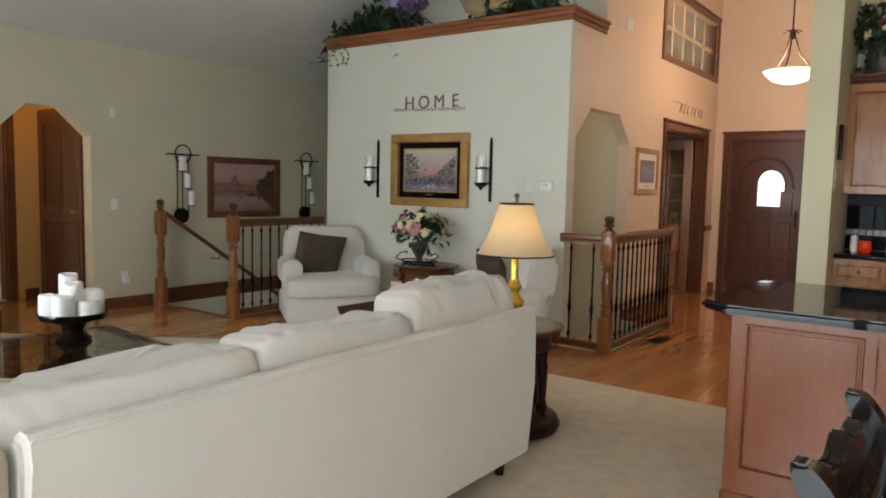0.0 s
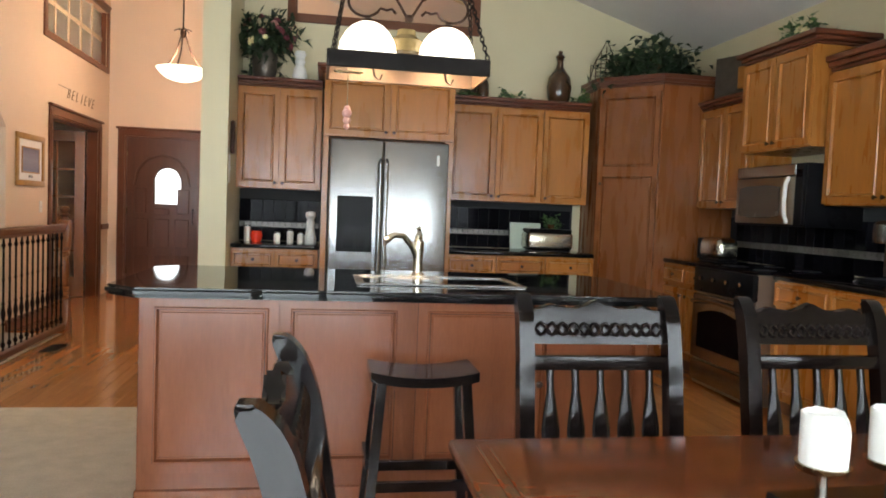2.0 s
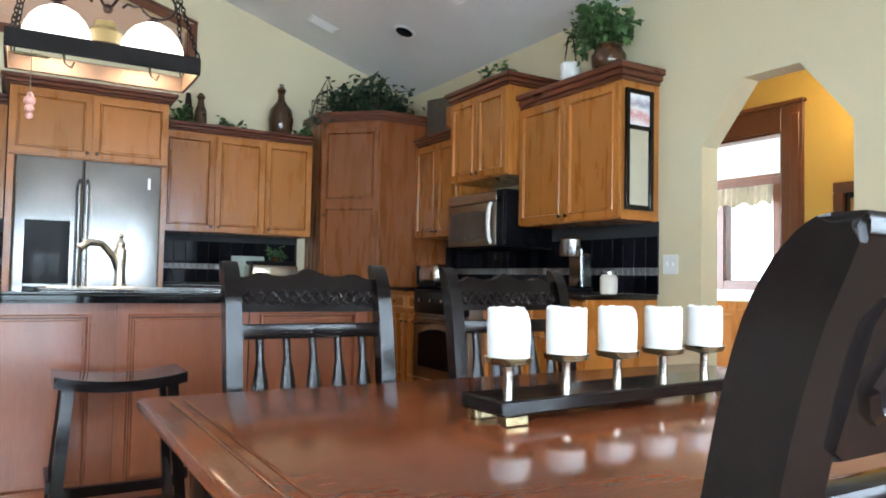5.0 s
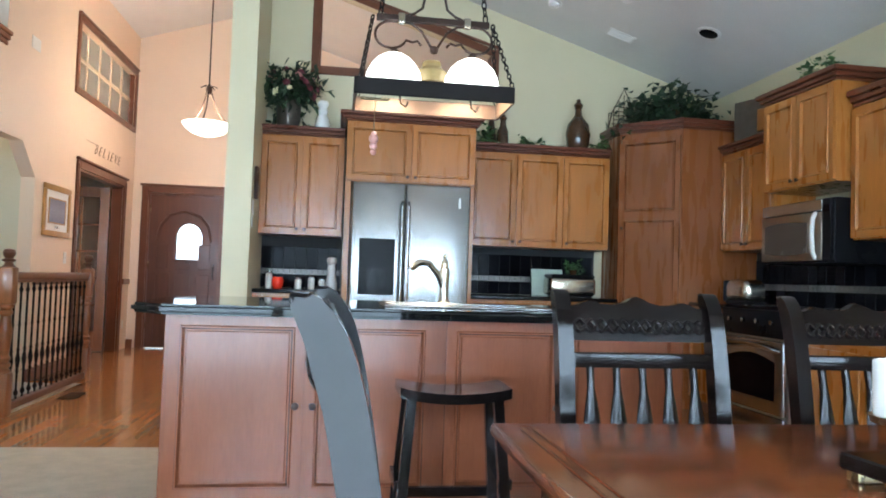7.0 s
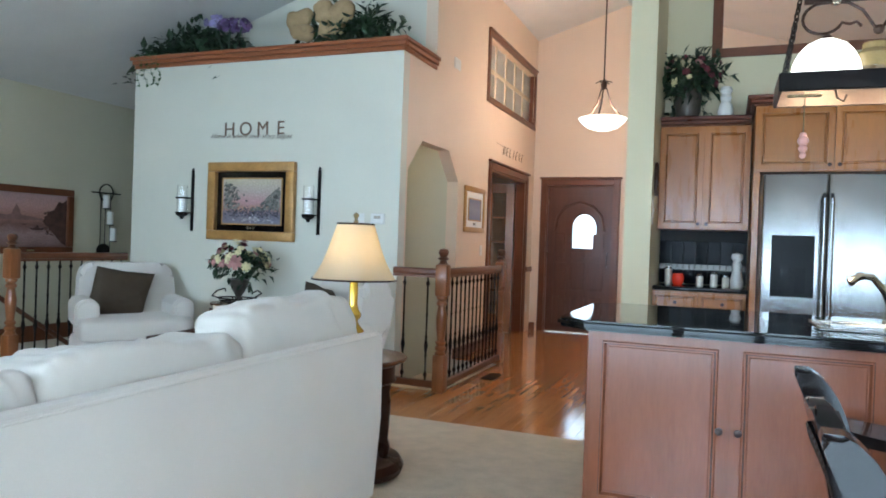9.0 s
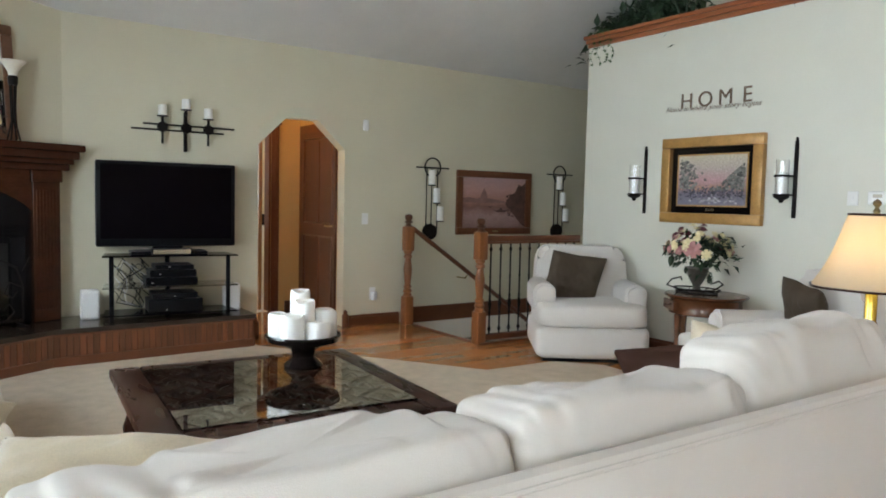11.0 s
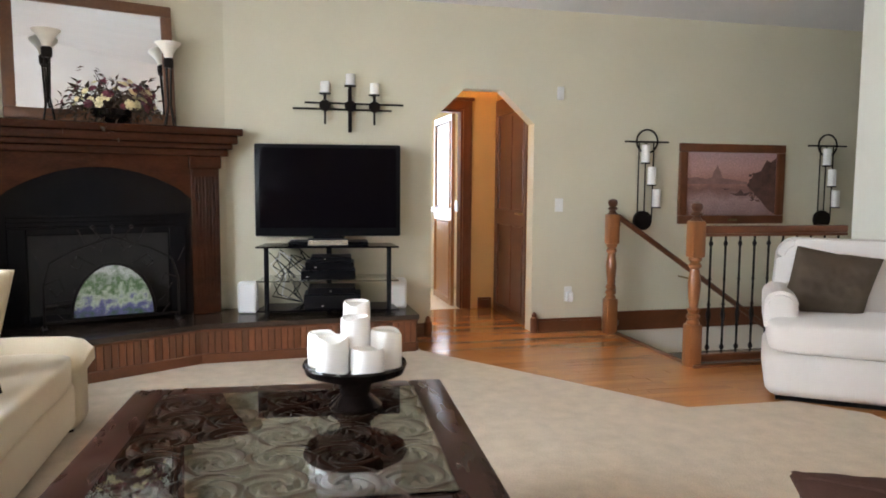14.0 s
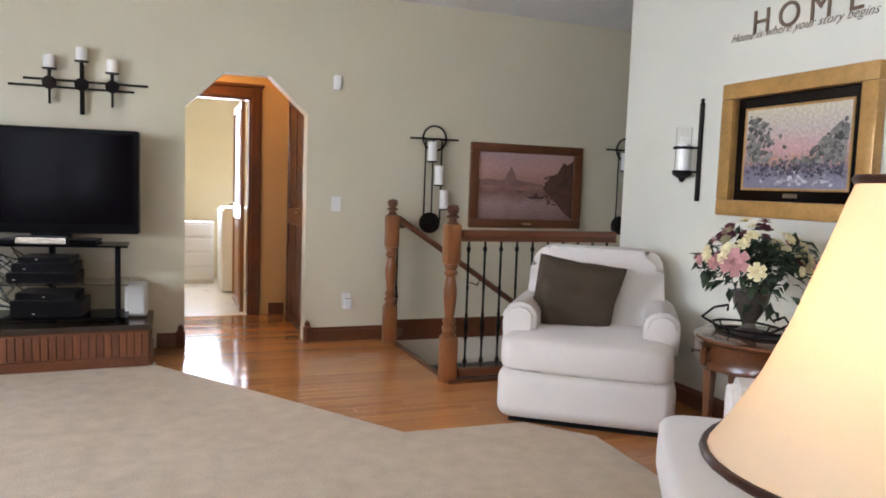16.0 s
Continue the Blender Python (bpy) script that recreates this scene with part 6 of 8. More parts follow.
# darker quay buildings, a dome and boats in the painting
DKP = mat("painted_quay", (0.085, 0.04, 0.03), 0.6, var=0.6, scale=14, fine=60)
MDP = mat("painted_skyline", (0.23, 0.125, 0.11), 0.6, var=0.3, scale=14, fine=60)
bm = prism(B(), [(0.46, -0.10), (0.46, 0.24), (0.40, 0.20), (0.36, 0.22), (0.30, 0.12), (0.24, 0.10), (0.16, -0.01), (0.22, -0.06), (0.32, -0.16), (0.40, -0.24), (0.46, -0.27)], -0.0175, -0.016, "y")
part("painted_quay", bm, DKP, pv, smooth=0)
bm = prism(B(), [(-0.46, 0.0), (-0.46, 0.05), (-0.36, 0.06), (-0.26, 0.045), (-0.20, 0.06), (-0.19, 0.10), (-0.165, 0.14), (-0.15, 0.17), (-0.135, 0.14), (-0.11, 0.10), (-0.10, 0.055), (0.0, 0.04), (0.16, 0.02), (0.16, 0.0)], -0.0172, -0.016, "y")
part("painted_skyline", bm, MDP, pv, smooth=0)
bm = prism(B(), [(-0.02, -0.08), (0.05, -0.105), (0.16, -0.105), (0.20, -0.07), (0.13, -0.085), (0.10, -0.05), (0.05, -0.085)], -0.0178, -0.016, "y")
prism(bm, [(-0.10, -0.04), (-0.06, -0.055), (0.0, -0.04)], -0.0178, -0.016, "y")
part("painted_boat", bm, DKP, pv, smooth=0)
hm = framed("wall_picture", "thick gilt framed street painting with a black liner", pose((-4.586 - 3.642) / 2, YH, 1.508), 0.944, 0.716, 0.085, 0.06, GILT, STREET, BLACKW, 0.068)


def dabs(n, spread, size, seed):
    """Brush strokes on a canvas: spread gives each stroke's place."""
    random.seed(seed)
    bm = B()
    for k in range(n):
        x, z = spread()
        w, h, a = size * random.uniform(0.5, 1.3), size * random.uniform(0.4, 1.0), random.uniform(-0.6, 0.6)
        x, z = max(-0.30, min(0.30, x)), max(-0.19, min(0.195, z))
        y = -0.0164 - 0.0000012 * k
        pts = [(x + w * math.cos(q) * math.cos(a) - h * math.sin(q) * math.sin(a), y, z + w * math.cos(q) * math.sin(a) + h * math.sin(q) * math.cos(a)) for q in (0, 0.9, 2.2, 3.14, 4.1, 5.3)]
        bm.faces.new([bm.verts.new(p) for p in pts])
    return bm


def grove():
    if random.random() < 0.5:
        x = -0.30 + abs(random.gauss(0, 0.085))
        return x, random.uniform(-0.07, 0.19 - 0.5 * (x + 0.30))
    x = 0.30 - abs(random.gauss(0, 0.12))
    return x, random.uniform(-0.08, max(-0.07, 0.13 - 0.75 * (0.30 - x)))


part("painted_grove", dabs(330, grove, 0.016, 81), mat("painted_foliage", (0.13, 0.125, 0.11), 0.6, var=0.5, scale=14, fine=70, island=True, per=0.7), hm, smooth=0)
part("painted_crowd", dabs(190, lambda: (random.uniform(-0.30, 0.30), -0.105 + random.gauss(0, 0.022)), 0.011, 82), mat("painted_crowd", (0.055, 0.05, 0.07), 0.6, var=0.5, scale=14, fine=70, island=True, per=0.8), hm, smooth=0)
part("painted_lamplight", dabs(46, lambda: (random.uniform(-0.30, 0.30), -0.06 + random.gauss(0, 0.02)), 0.007, 83), mat("painted_lamplight", (0.50, 0.25, 0.12), 0.6, var=0.3, island=True, per=0.5), hm, smooth=0)
part("painted_street", dabs(60, lambda: (random.gauss(0.02, 0.09), -0.16 + random.gauss(0, 0.018)), 0.012, 84), mat("painted_street", (0.34, 0.32, 0.34), 0.6, var=0.3, island=True, per=0.4), hm, smooth=0)
part("painted_windows", dabs(120, lambda: (random.uniform(0.18, 0.30), random.uniform(-0.16, 0.10)), 0.012, 85), mat("painted_windows", (0.10, 0.05, 0.035), 0.6, var=0.5, island=True, per=0.8), pv, smooth=0)
framed("wall_picture", "small gilt framed print in the hall", pose(XH, 7.315, 1.56, 0, 0, 90), 0.66, 0.49, 0.055, 0.025, GILT, bands("hall_print", [(0, (0.10, 0.12, 0.2)), (0.5, (0.25, 0.26, 0.34)), (1, (0.12, 0.12, 0.18))], lo=-0.2, hi=0.2), WHITEP, 0.08)

# words on the walls
lt = thing("wall_lettering", "brown letters spelling HOME over a small slanted sentence", "lettering", pose(0, 0, 0))
for ch_, x_ in (("H", -4.45), ("O", -4.277), ("M", -4.085), ("E", -3.868)):
    text("letter", ch_, 0.178, pose(x_ - 0.008, YH - 0.006, 2.118, 90), LETTER, 0.003, 1.0, lt)
text("script_line", "Home is where your story begins", 0.062, pose(-4.60, YH - 0.0125, 2.098, 90, 1.2, 0), LETTER, 0.001, 1.05, lt, 0.5, -0.0006)
lb = thing("wall_lettering", "small brown letters spelling BELIEVE over the door", "lettering")
for k_, ch_ in enumerate("BELIEVE"):
    text("letter", ch_, 0.165, pose(XH + 0.006, 8.29 + 0.138 * k_ + (0.03 if ch_ == "I" else 0), 2.29, 90, 0, 90), LETTER2, 0.002, 1.0, lb, 0.5, -0.002)
bm = tube(B(), [(XH + 0.003, 8.05 + 0.02 * k, 2.395 + 0.004 * math.sin(k * 2.0)) for k in range(16)], 0.003, 4)
part("script_line", bm, LETTER2, lb)

# entry pendant
t = thing("pendant_light", "lit alabaster bowl pendant on a bronze rod", "ceiling light", pose(-1.385, 8.0, 0))
bw = part("bowl", lathe(B(), [(0.0, 2.500), (0.08, 2.505), (0.17, 2.535), (0.235, 2.590), (0.265, 2.632), (0.255, 2.635), (0.225, 2.60), (0.15, 2.55), (0, 2.52)], 30), GLOWP, t, "lit alabaster bowl")
bw.visible_shadow = False
bm = B()
for k in range(3):
    a = 2 * math.pi * k / 3 + 0.5
    tube(bm, [(0.24 * math.cos(a), 0.24 * math.sin(a), 2.635), (0.09 * math.cos(a), 0.09 * math.sin(a), 2.80), (0.03 * math.cos(a), 0.03 * math.sin(a), 2.98)], 0.008, 8)
part("arm", bm, BRONZE, t)
bm = lathe(B(), [(0.02, 2.96), (0.035, 3.0), (0.03, 3.04), (0.015, 3.06), (0.008, 3.08), (0.008, zc(-1.45) - 0.03)], 12)
for k in range(6):
    a = k * math.pi / 3
    tube(bm, [(0, 0, 3.02), (0.05 * math.cos(a), 0.05 * math.sin(a), 3.05), (0.09 * math.cos(a), 0.09 * math.sin(a), 3.03)], 0.006, 6)
part("rod", bm, BRONZE, t)
part("canopy", lathe(B(), [(0.008, zc(-1.45) - 0.06), (0.06, zc(-1.45) - 0.04), (0.065, zc(-1.45) + 0.01)], 16), BRONZE, t)
t = thing("wall_vent", "small pale wall vent high in the hall", "vent", pose(XH, 6.67, 2.99, 0, 0, 90))
part("cover", box(-0.09, 0.09, -0.008, -0.001, -0.055, 0.055, 0.003), PLASTIC, t, smooth=0)
for i in range(4):
    part("slat", box(-0.075, 0.075, -0.012, -0.008, -0.04 + i * 0.022, -0.03 + i * 0.022), PLASTIC, t, smooth=0)
t = thing("thermostat", "white thermostat on the pale wall", "thermostat", pose(-2.82, YH, 1.375))
part("case", box(-0.065, 0.065, -0.025, -0.001, -0.045, 0.045, 0.006), PLASTIC, t, smooth=0)
part("display", box(-0.03, 0.03, -0.027, -0.025, 0.0, 0.025), DKSTEEL, t, smooth=0)
plate("light_switch", "white switch plate on the pale wall", pose(-2.99, YH, 1.37), 0.075, 0.10)
plate("light_switch", "white switch plate beside the archway", pose(XT, 3.73, 1.09, 0, 0, 90))
plate("light_switch", "white switch plate beside the glazed door", pose(XH, 7.60, 1.12, 0, 0, 90))
t = thing("alarm_sensor", "small white alarm sensor high on the wall", "sensor", pose(XT, 3.72, 2.03, 0, 0, 90))
part("case", box(-0.03, 0.03, -0.03, -0.001, -0.055, 0.055, 0.01, 2), PLASTIC, t)
t = thing("air_freshener", "white plug-in freshener in a wall outlet", "outlet", pose(XT, 3.83, 0.31, 0, 0, 90))
part("cover", box(-0.035, 0.035, -0.007, -0.001, -0.055, 0.075, 0.003), PLASTIC, t, smooth=0)
part("plug", box(-0.02, 0.035, -0.05, -0.007, -0.055, 0.03, 0.008, 2), PLASTIC, t)
t = thing("wall_outlet", "white outlet plate low on the hall wall", "outlet", pose(XH, 9.66, 0.32, 0, 0, 90))
part("cover", box(-0.035, 0.035, -0.007, -0.001, -0.055, 0.055, 0.003), PLASTIC, t, smooth=0)

# plants on the ledge
plant("dark trailing greenery with lilac hydrangeas on the ledge", pose(-5.05, 5.66, 2.80), (0, 0, 0.24), (0.80, 0.20, 0.30), 950, 0.12, LEAFD, seed=21, droop=0.35, name="ledge_greenery")
t = thing("hydrangea", "lilac and purple silk hydrangea heads on the ledge", "flowers", pose(-4.58, 5.52, 3.0))
for k, (x, z, fm) in enumerate(((-0.10, 0.20, LILAC), (0.06, 0.16, PURPLE), (0.20, 0.14, PURPLE))):
    bm = blossoms((x, -0.02, z), (0.10, 0.08, 0.09), 34, 0.035, 60 + k, 4)
    part("flower_head", bm, fm, t, smooth=0)
bm = B()
for x in (-0.10, 0.06, 0.20):
    tube(bm, [(x * 0.4, 0.05, -0.06), (x, 0, 0.16)], 0.008, 6)
part("stem", bm, LEAFD, t)
t = thing("burlap_bow", "dark greenery with burlap bows on the ledge", "decoration", pose(-3.38, 5.60, 2.92))
part("leaves", foliage((0.12, 0, 0.12), (0.58, 0.16, 0.28), 640, 0.12, 0.15, 0.45, 25), LEAFD, t, smooth=0)
for k, (x, z) in enumerate(((-0.36, 0.26), (-0.10, 0.30), (-0.33, 0.12), (0.06, 0.27), (-0.02, 0.15))):
    bm = cushion(B(), (x, -0.10, z), (0.11, 0.05, 0.09), 0.8, 0.05, k + 2, 20, 12)
    part("bow_loop", bm, BURLAP, t)
t = thing("trailing_ivy", "thin ivy strands hanging over the ledge moulding", "plant", pose(-5.38, YH - 0.07, 2.92))
bm = B()
random.seed(33)
for s in range(4):
    x = -0.10 + 0.08 * s
    pts = [(x, 0.1, 0.03), (x, 0, 0.0)] + [(x + 0.03 * math.sin(k * 1.3 + s), 0.045, -0.05 * k - 0.03) for k in range(1, 6)]
    tube(bm, pts, 0.002, 4)
    for p in pts[1:]:
        for q in range(3):
            leaf(bm, Vector(p), Vector((random.gauss(0, 1), -0.4, random.gauss(-0.4, 0.6))), 0.035, 0.2, 0.7)
part("leaves", bm, LEAF, t, smooth=0)


# wall sconces
def sconce_home(x):
    t = thing("wall_sconce", "black iron wall sconce with a candle in a glass cylinder", "sconce", pose(x, YH, 1.22), "sconces beside the street painting")
    bm = box(-0.014, 0.014, -0.02, -0.002, 0, 0.55, 0.003)
    part("bar", bm, IRON, t, smooth=0)
    part("finial", lathe(B(), [(0.012, 0.55), (0.016, 0.565), (0.008, 0.575), (0.012, 0.59), (0, 0.60)], 10, (0, -0.011, 0)), IRON, t)
    cx, cy = -0.065, -0.075
    for z in (0.17, 0.31):
        bm = B()
        tube(bm, [(cx + 0.052 * math.cos(a * math.pi / 12), cy + 0.052 * math.sin(a * math.pi / 12), z) for a in range(25)], 0.009, 6)
        tube(bm, [(cx + 0.045, cy + 0.02, z), (0, -0.02, z)], 0.007, 6)
        part("ring", bm, IRON, t)
    part("tray", lathe(B(), [(0.012, 0.11), (0.02, 0.13), (0.055, 0.15), (0.055, 0.165), (0, 0.16)], 18, (cx, cy, 0)), IRON, t)
    part("candle", lathe(B(), [(0.036, 0.165), (0.036, 0.33), (0.03, 0.335), (0, 0.328)], 20, (cx, cy, 0)), WAX, t)
    g = part("glass_cylinder", lathe(B(), [(0.046, 0.165), (0.046, 0.43), (0.044, 0.43), (0.044, 0.165)], 24, (cx, cy, 0)), GLASS, t, "clear glass cylinder")
    g.visible_shadow = False
    return t


sconce_home(-4.795)
sconce_home(-3.405)


def sconce_west(y):
    t = thing("wall_sconce", "black iron wall sconce with a ring and three stepped candles", "sconce", pose(XT, y, 0, 0, 0, 90), "sconces beside the harbour painting")
    bm = tube(B(), [(0.10 * math.cos(a * math.pi / 16), -0.03, 1.645 + 0.10 * math.sin(a * math.pi / 16)) for a in range(33)], 0.008, 6)
    part("ring", bm, IRON, t)
    part("crossbar", tube(B(), [(-0.21, -0.03, 1.64), (0.21, -0.03, 1.64)], 0.008, 8), IRON, t)
    bm = B()
    for x, z0 in ((-0.075, 0.98), (-0.01, 0.98), (0.065, 0.98)):
        tube(bm, [(x, -0.03, z0), (x, -0.03, 1.64)], 0.006, 6)
    part("rod", bm, IRON, t)
    part("disc", prism(B(), [(0.085 * math.cos(a * math.pi / 14) - 0.02, 0.955 + 0.085 * math.sin(a * math.pi / 14)) for a in range(28)], -0.04, -0.005, "y"), IRON, t, smooth=50)
    for x, z in ((-0.03, 1.46), (0.035, 1.27), (0.085, 1.075)):
        part("tray", lathe(B(), [(0.038, z - 0.012), (0.042, z), (0, z)], 18, (x, -0.065, 0)), IRON, t)
        part("candle", lathe(B(), [(0.036, z), (0.036, z + 0.15), (0.03, z + 0.154), (0, z + 0.148)], 20, (x, -0.065, 0)), WAX, t)
    return t


sconce_west(4.53)
sconce_west(6.39)

t = thing("candle_sconce", "black iron cross-bar sconce with three pillar candles", "sconce", pose(XT, 1.945, 0, 0, 0, 90))
bm = tube(B(), [(-0.44, -0.04, 1.835), (0.33, -0.04, 1.835)], 0.008, 8)
tube(bm, [(-0.35, -0.055, 1.88), (0.42, -0.055, 1.88)], 0.008, 8)
part("crossbar", bm, IRON, t)
part("upright", box(-0.014, 0.014, -0.05, -0.02, 1.66, 2.0, 0.003), IRON, t, smooth=0)
for x, z0, z1 in ((-0.195, 1.72, 1.96), (0.19, 1.72, 1.96)):
    part("upright", box(x - 0.008, x + 0.008, -0.06, -0.045, z0, z1 - 0.03), IRON, t, smooth=0)
for x, z in ((-0.195, 1.955), (0.0, 2.02), (0.19, 1.955)):
    part("disc", lathe(B(), [(0.0, 0), (0.045, 0.004), (0.045, 0.02), (0, 0.024)], 18), IRON, t).matrix_basis = pose(x, -0.05, 1.86, 90)
    part("tray", lathe(B(), [(0.012, z - 0.05), (0.012, z - 0.012), (0.044, z - 0.008), (0.046, z), (0, z)], 18, (x, -0.06, 0)), IRON, t)
    part("candle", lathe(B(), [(0.036, z), (0.036, z + 0.085), (0.03, z + 0.089), (0, z + 0.084)], 20, (x, -0.06, 0)), WAX, t)

# ---- living room ----
def soft_box(bm, x0, x1, y0, y1, z0, z1, r=0.05, seg=4):
    return bx(bm, x0, x1, y0, y1, z0, z1, r, seg)


# main sofa: its back towards the dining side, facing -x
t = thing("sofa", "cream upholstered sofa with loose back cushions", "sofa")
part("base", soft_box(B(), -2.28, -1.42, 0.38, 2.65, 0.12, 0.40, 0.04), FABRIC, t)
bm = B()
pr = [(-1.40, 0.12), (-1.385, 0.45), (-1.378, 0.74), (-1.386, 0.79), (-1.405, 0.808), (-1.435, 0.810), (-1.465, 0.79), (-1.62, 0.45), (-1.62, 0.12)]
prism(bm, pr, 0.38, 2.65, "y")
bmesh.ops.bevel(bm, geom=[e for e in bm.edges if abs(e.verts[0].co.y - e.verts[1].co.y) < 1e-4], offset=0.02, segments=3, affect="EDGES")
part("backrest", bm, FABRIC, t)
part("piping", tube(B(), [(-1.386, 0.40, 0.797), (-1.386, 1.5, 0.797), (-1.386, 2.63, 0.797)], 0.005, 6), FABRIC, t)
bm = soft_box(B(), -2.28, -1.60, 2.43, 2.65, 0.12, 0.60, 0.05)
tube(bm, [(-2.28, 2.54, 0.58), (-1.60, 2.54, 0.60)], 0.11, 18)
part("armrest", bm, FABRIC, t)
for i, (a, b) in enumerate(((0.39, 1.09), (1.09, 1.77), (1.77, 2.42))):
    part("seat_cushion", cushion(B(), (-1.96, (a + b) / 2, 0.47), (0.34, (b - a) / 2, 0.085), 0.3, 0.012, i + 1), FABRIC, t)
for i, (a, b, h, e, lean) in enumerate(((0.30, 1.105, 0.192, 0.22, 5), (1.095, 1.875, 0.193, 0.25, 6), (1.860, 2.655, 0.268, 0.38, 9))):
    m = Euler((0, radians(-lean), 0)).to_matrix()
    part("back_cushion", cushion(B(), (-1.565 - 0.01 * i, (a + b) / 2, 0.69), (0.115, (b - a) / 2, h), e, 0.018, i + 11, 160, 84, m, 0.026), FABRIC, t, "loose plump back cushion", 80)
for y in (0.50, 2.54):
    for x in (-1.50, -2.18):
        part("leg", lathe(B(), [(0.022, 0), (0.032, 0.12)], 10, (x, y, 0.006)), ESPRESSO, t)
# corner unit and love seat under the window
t = thing("corner_sofa", "cream upholstered corner unit of the sectional", "sofa")
part("base", soft_box(B(), -2.30, -1.40, -0.52, 0.368, 0.06, 0.40, 0.04), FABRIC, t)
bm = soft_box(B(), -1.60, -1.38, -0.52, 0.368, 0.40, 0.805, 0.05)
soft_box(bm, -2.30, -1.60, -0.53, -0.32, 0.40, 0.805, 0.05)
part("backrest", bm, FABRIC, t)
part("seat_cushion", cushion(B(), (-1.95, 0.02, 0.47), (0.35, 0.37, 0.085), 0.3, 0.012, 31), FABRIC, t)
for x, y in ((-2.25, -0.45), (-1.45, -0.45), (-2.25, 0.32), (-1.45, 0.32)):
    part("leg", lathe(B(), [(0.022, 0), (0.03, 0.06)], 10, (x, y, 0.006)), ESPRESSO, t)
t = thing("love_seat", "cream upholstered love seat with rolled arm under the window", "sofa")
part("base", soft_box(B(), -4.98, -2.31, -0.50, 0.39, 0.05, 0.30, 0.05), BEIGE, t)
part("backrest", soft_box(B(), -5.10, -2.31, -0.56, -0.32, 0.05, 0.72, 0.06), BEIGE, t)
bm = soft_box(B(), -5.17, -4.94, -0.50, 0.41, 0.03, 0.38, 0.07, 5)
tube(bm, [(-5.055, -0.48, 0.36), (-5.055, 0.1, 0.365), (-5.055, 0.33, 0.36), (-5.055, 0.385, 0.355), (-5.055, 0.415, 0.345), (-5.055, 0.428, 0.335)], [0.12, 0.128, 0.128, 0.118, 0.092, 0.05], 28)
part("armrest", bm, BEIGE, t)
for i, (a, b) in enumerate(((-4.94, -3.64), (-3.64, -2.33))):
    part("seat_cushion", cushion(B(), ((a + b) / 2, 0.03, 0.365), ((b - a) / 2, 0.39, 0.085), 0.26, 0.010, i + 41, 72, 28, None, 0.006), BEIGE, t)
    part("back_cushion", cushion(B(), ((a + b) / 2, -0.33, 0.60), ((b - a) / 2, 0.11, 0.22), 0.36, 0.02, i + 51, 96, 48, Euler((radians(-8), 0, 0)).to_matrix(), 0.014), BEIGE, t, "loose plump back cushion", 80)
for x in (-5.05, -2.40):
    for y in (-0.45, 0.33):
        part("leg", lathe(B(), [(0.022, 0), (0.03, 0.05)], 10, (x, y, 0.006)), ESPRESSO, t)


def scatter(label, m, w, h, th, material, seed, flange=None, crease=0.006):
    t = thing("cushion", label, "cushion", m, "scatter cushions")
    part("cover", pillow(B(), w, h, th, seed, crease=crease), material, t, smooth=80)
    if flange:
        bm = B()
        pts = [(w / 2 * 0.97, 0, h / 2 * 0.97), (0, 0, h / 2 * 0.91), (-w / 2 * 0.97, 0, h / 2 * 0.97), (-w / 2 * 0.91, 0, 0), (-w / 2 * 0.97, 0, -h / 2 * 0.97), (0, 0, -h / 2 * 0.91), (w / 2 * 0.97, 0, -h / 2 * 0.97), (w / 2 * 0.91, 0, 0), (w / 2 * 0.97, 0, h / 2 * 0.97)]
        tube(bm, pts, 0.008, 6)
        part("piping", bm, flange, t)
    return t


scatter("large chocolate brown scatter cushion on the love seat", pose(-4.14, -0.07, 0.674, -14, -11, 95), 0.75, 0.57, 0.20, BROWNF, 1, BROWNF)
scatter("golden beige scatter cushion behind the brown one", pose(-4.46, -0.07, 0.645, -16, 6, 98), 0.64, 0.56, 0.16, BEIGE, 2, BEIGE)
scatter("champagne satin scatter cushion lying on the love seat", pose(-2.80, 0.06, 0.585, -48, 8, 55), 0.52, 0.46, 0.17, SATIN, 3, None, 0.014)
scatter("small champagne cushion with fringed edge on the sofa corner", pose(-2.02, 0.45, 0.64, -60, 0, 60), 0.48, 0.42, 0.14, SATIN, 4, LEAFB)
scatter("brown scatter cushion at the end of the sofa", pose(-2.02, 2.32, 0.655, -26, 12, 200), 0.40, 0.36, 0.14, BROWNF, 5, BROWNF)
scatter("cream satin scatter cushion at the end of the sofa", pose(-1.88, 2.42, 0.715, -24, -10, 190), 0.36, 0.34, 0.13, SATIN, 6)


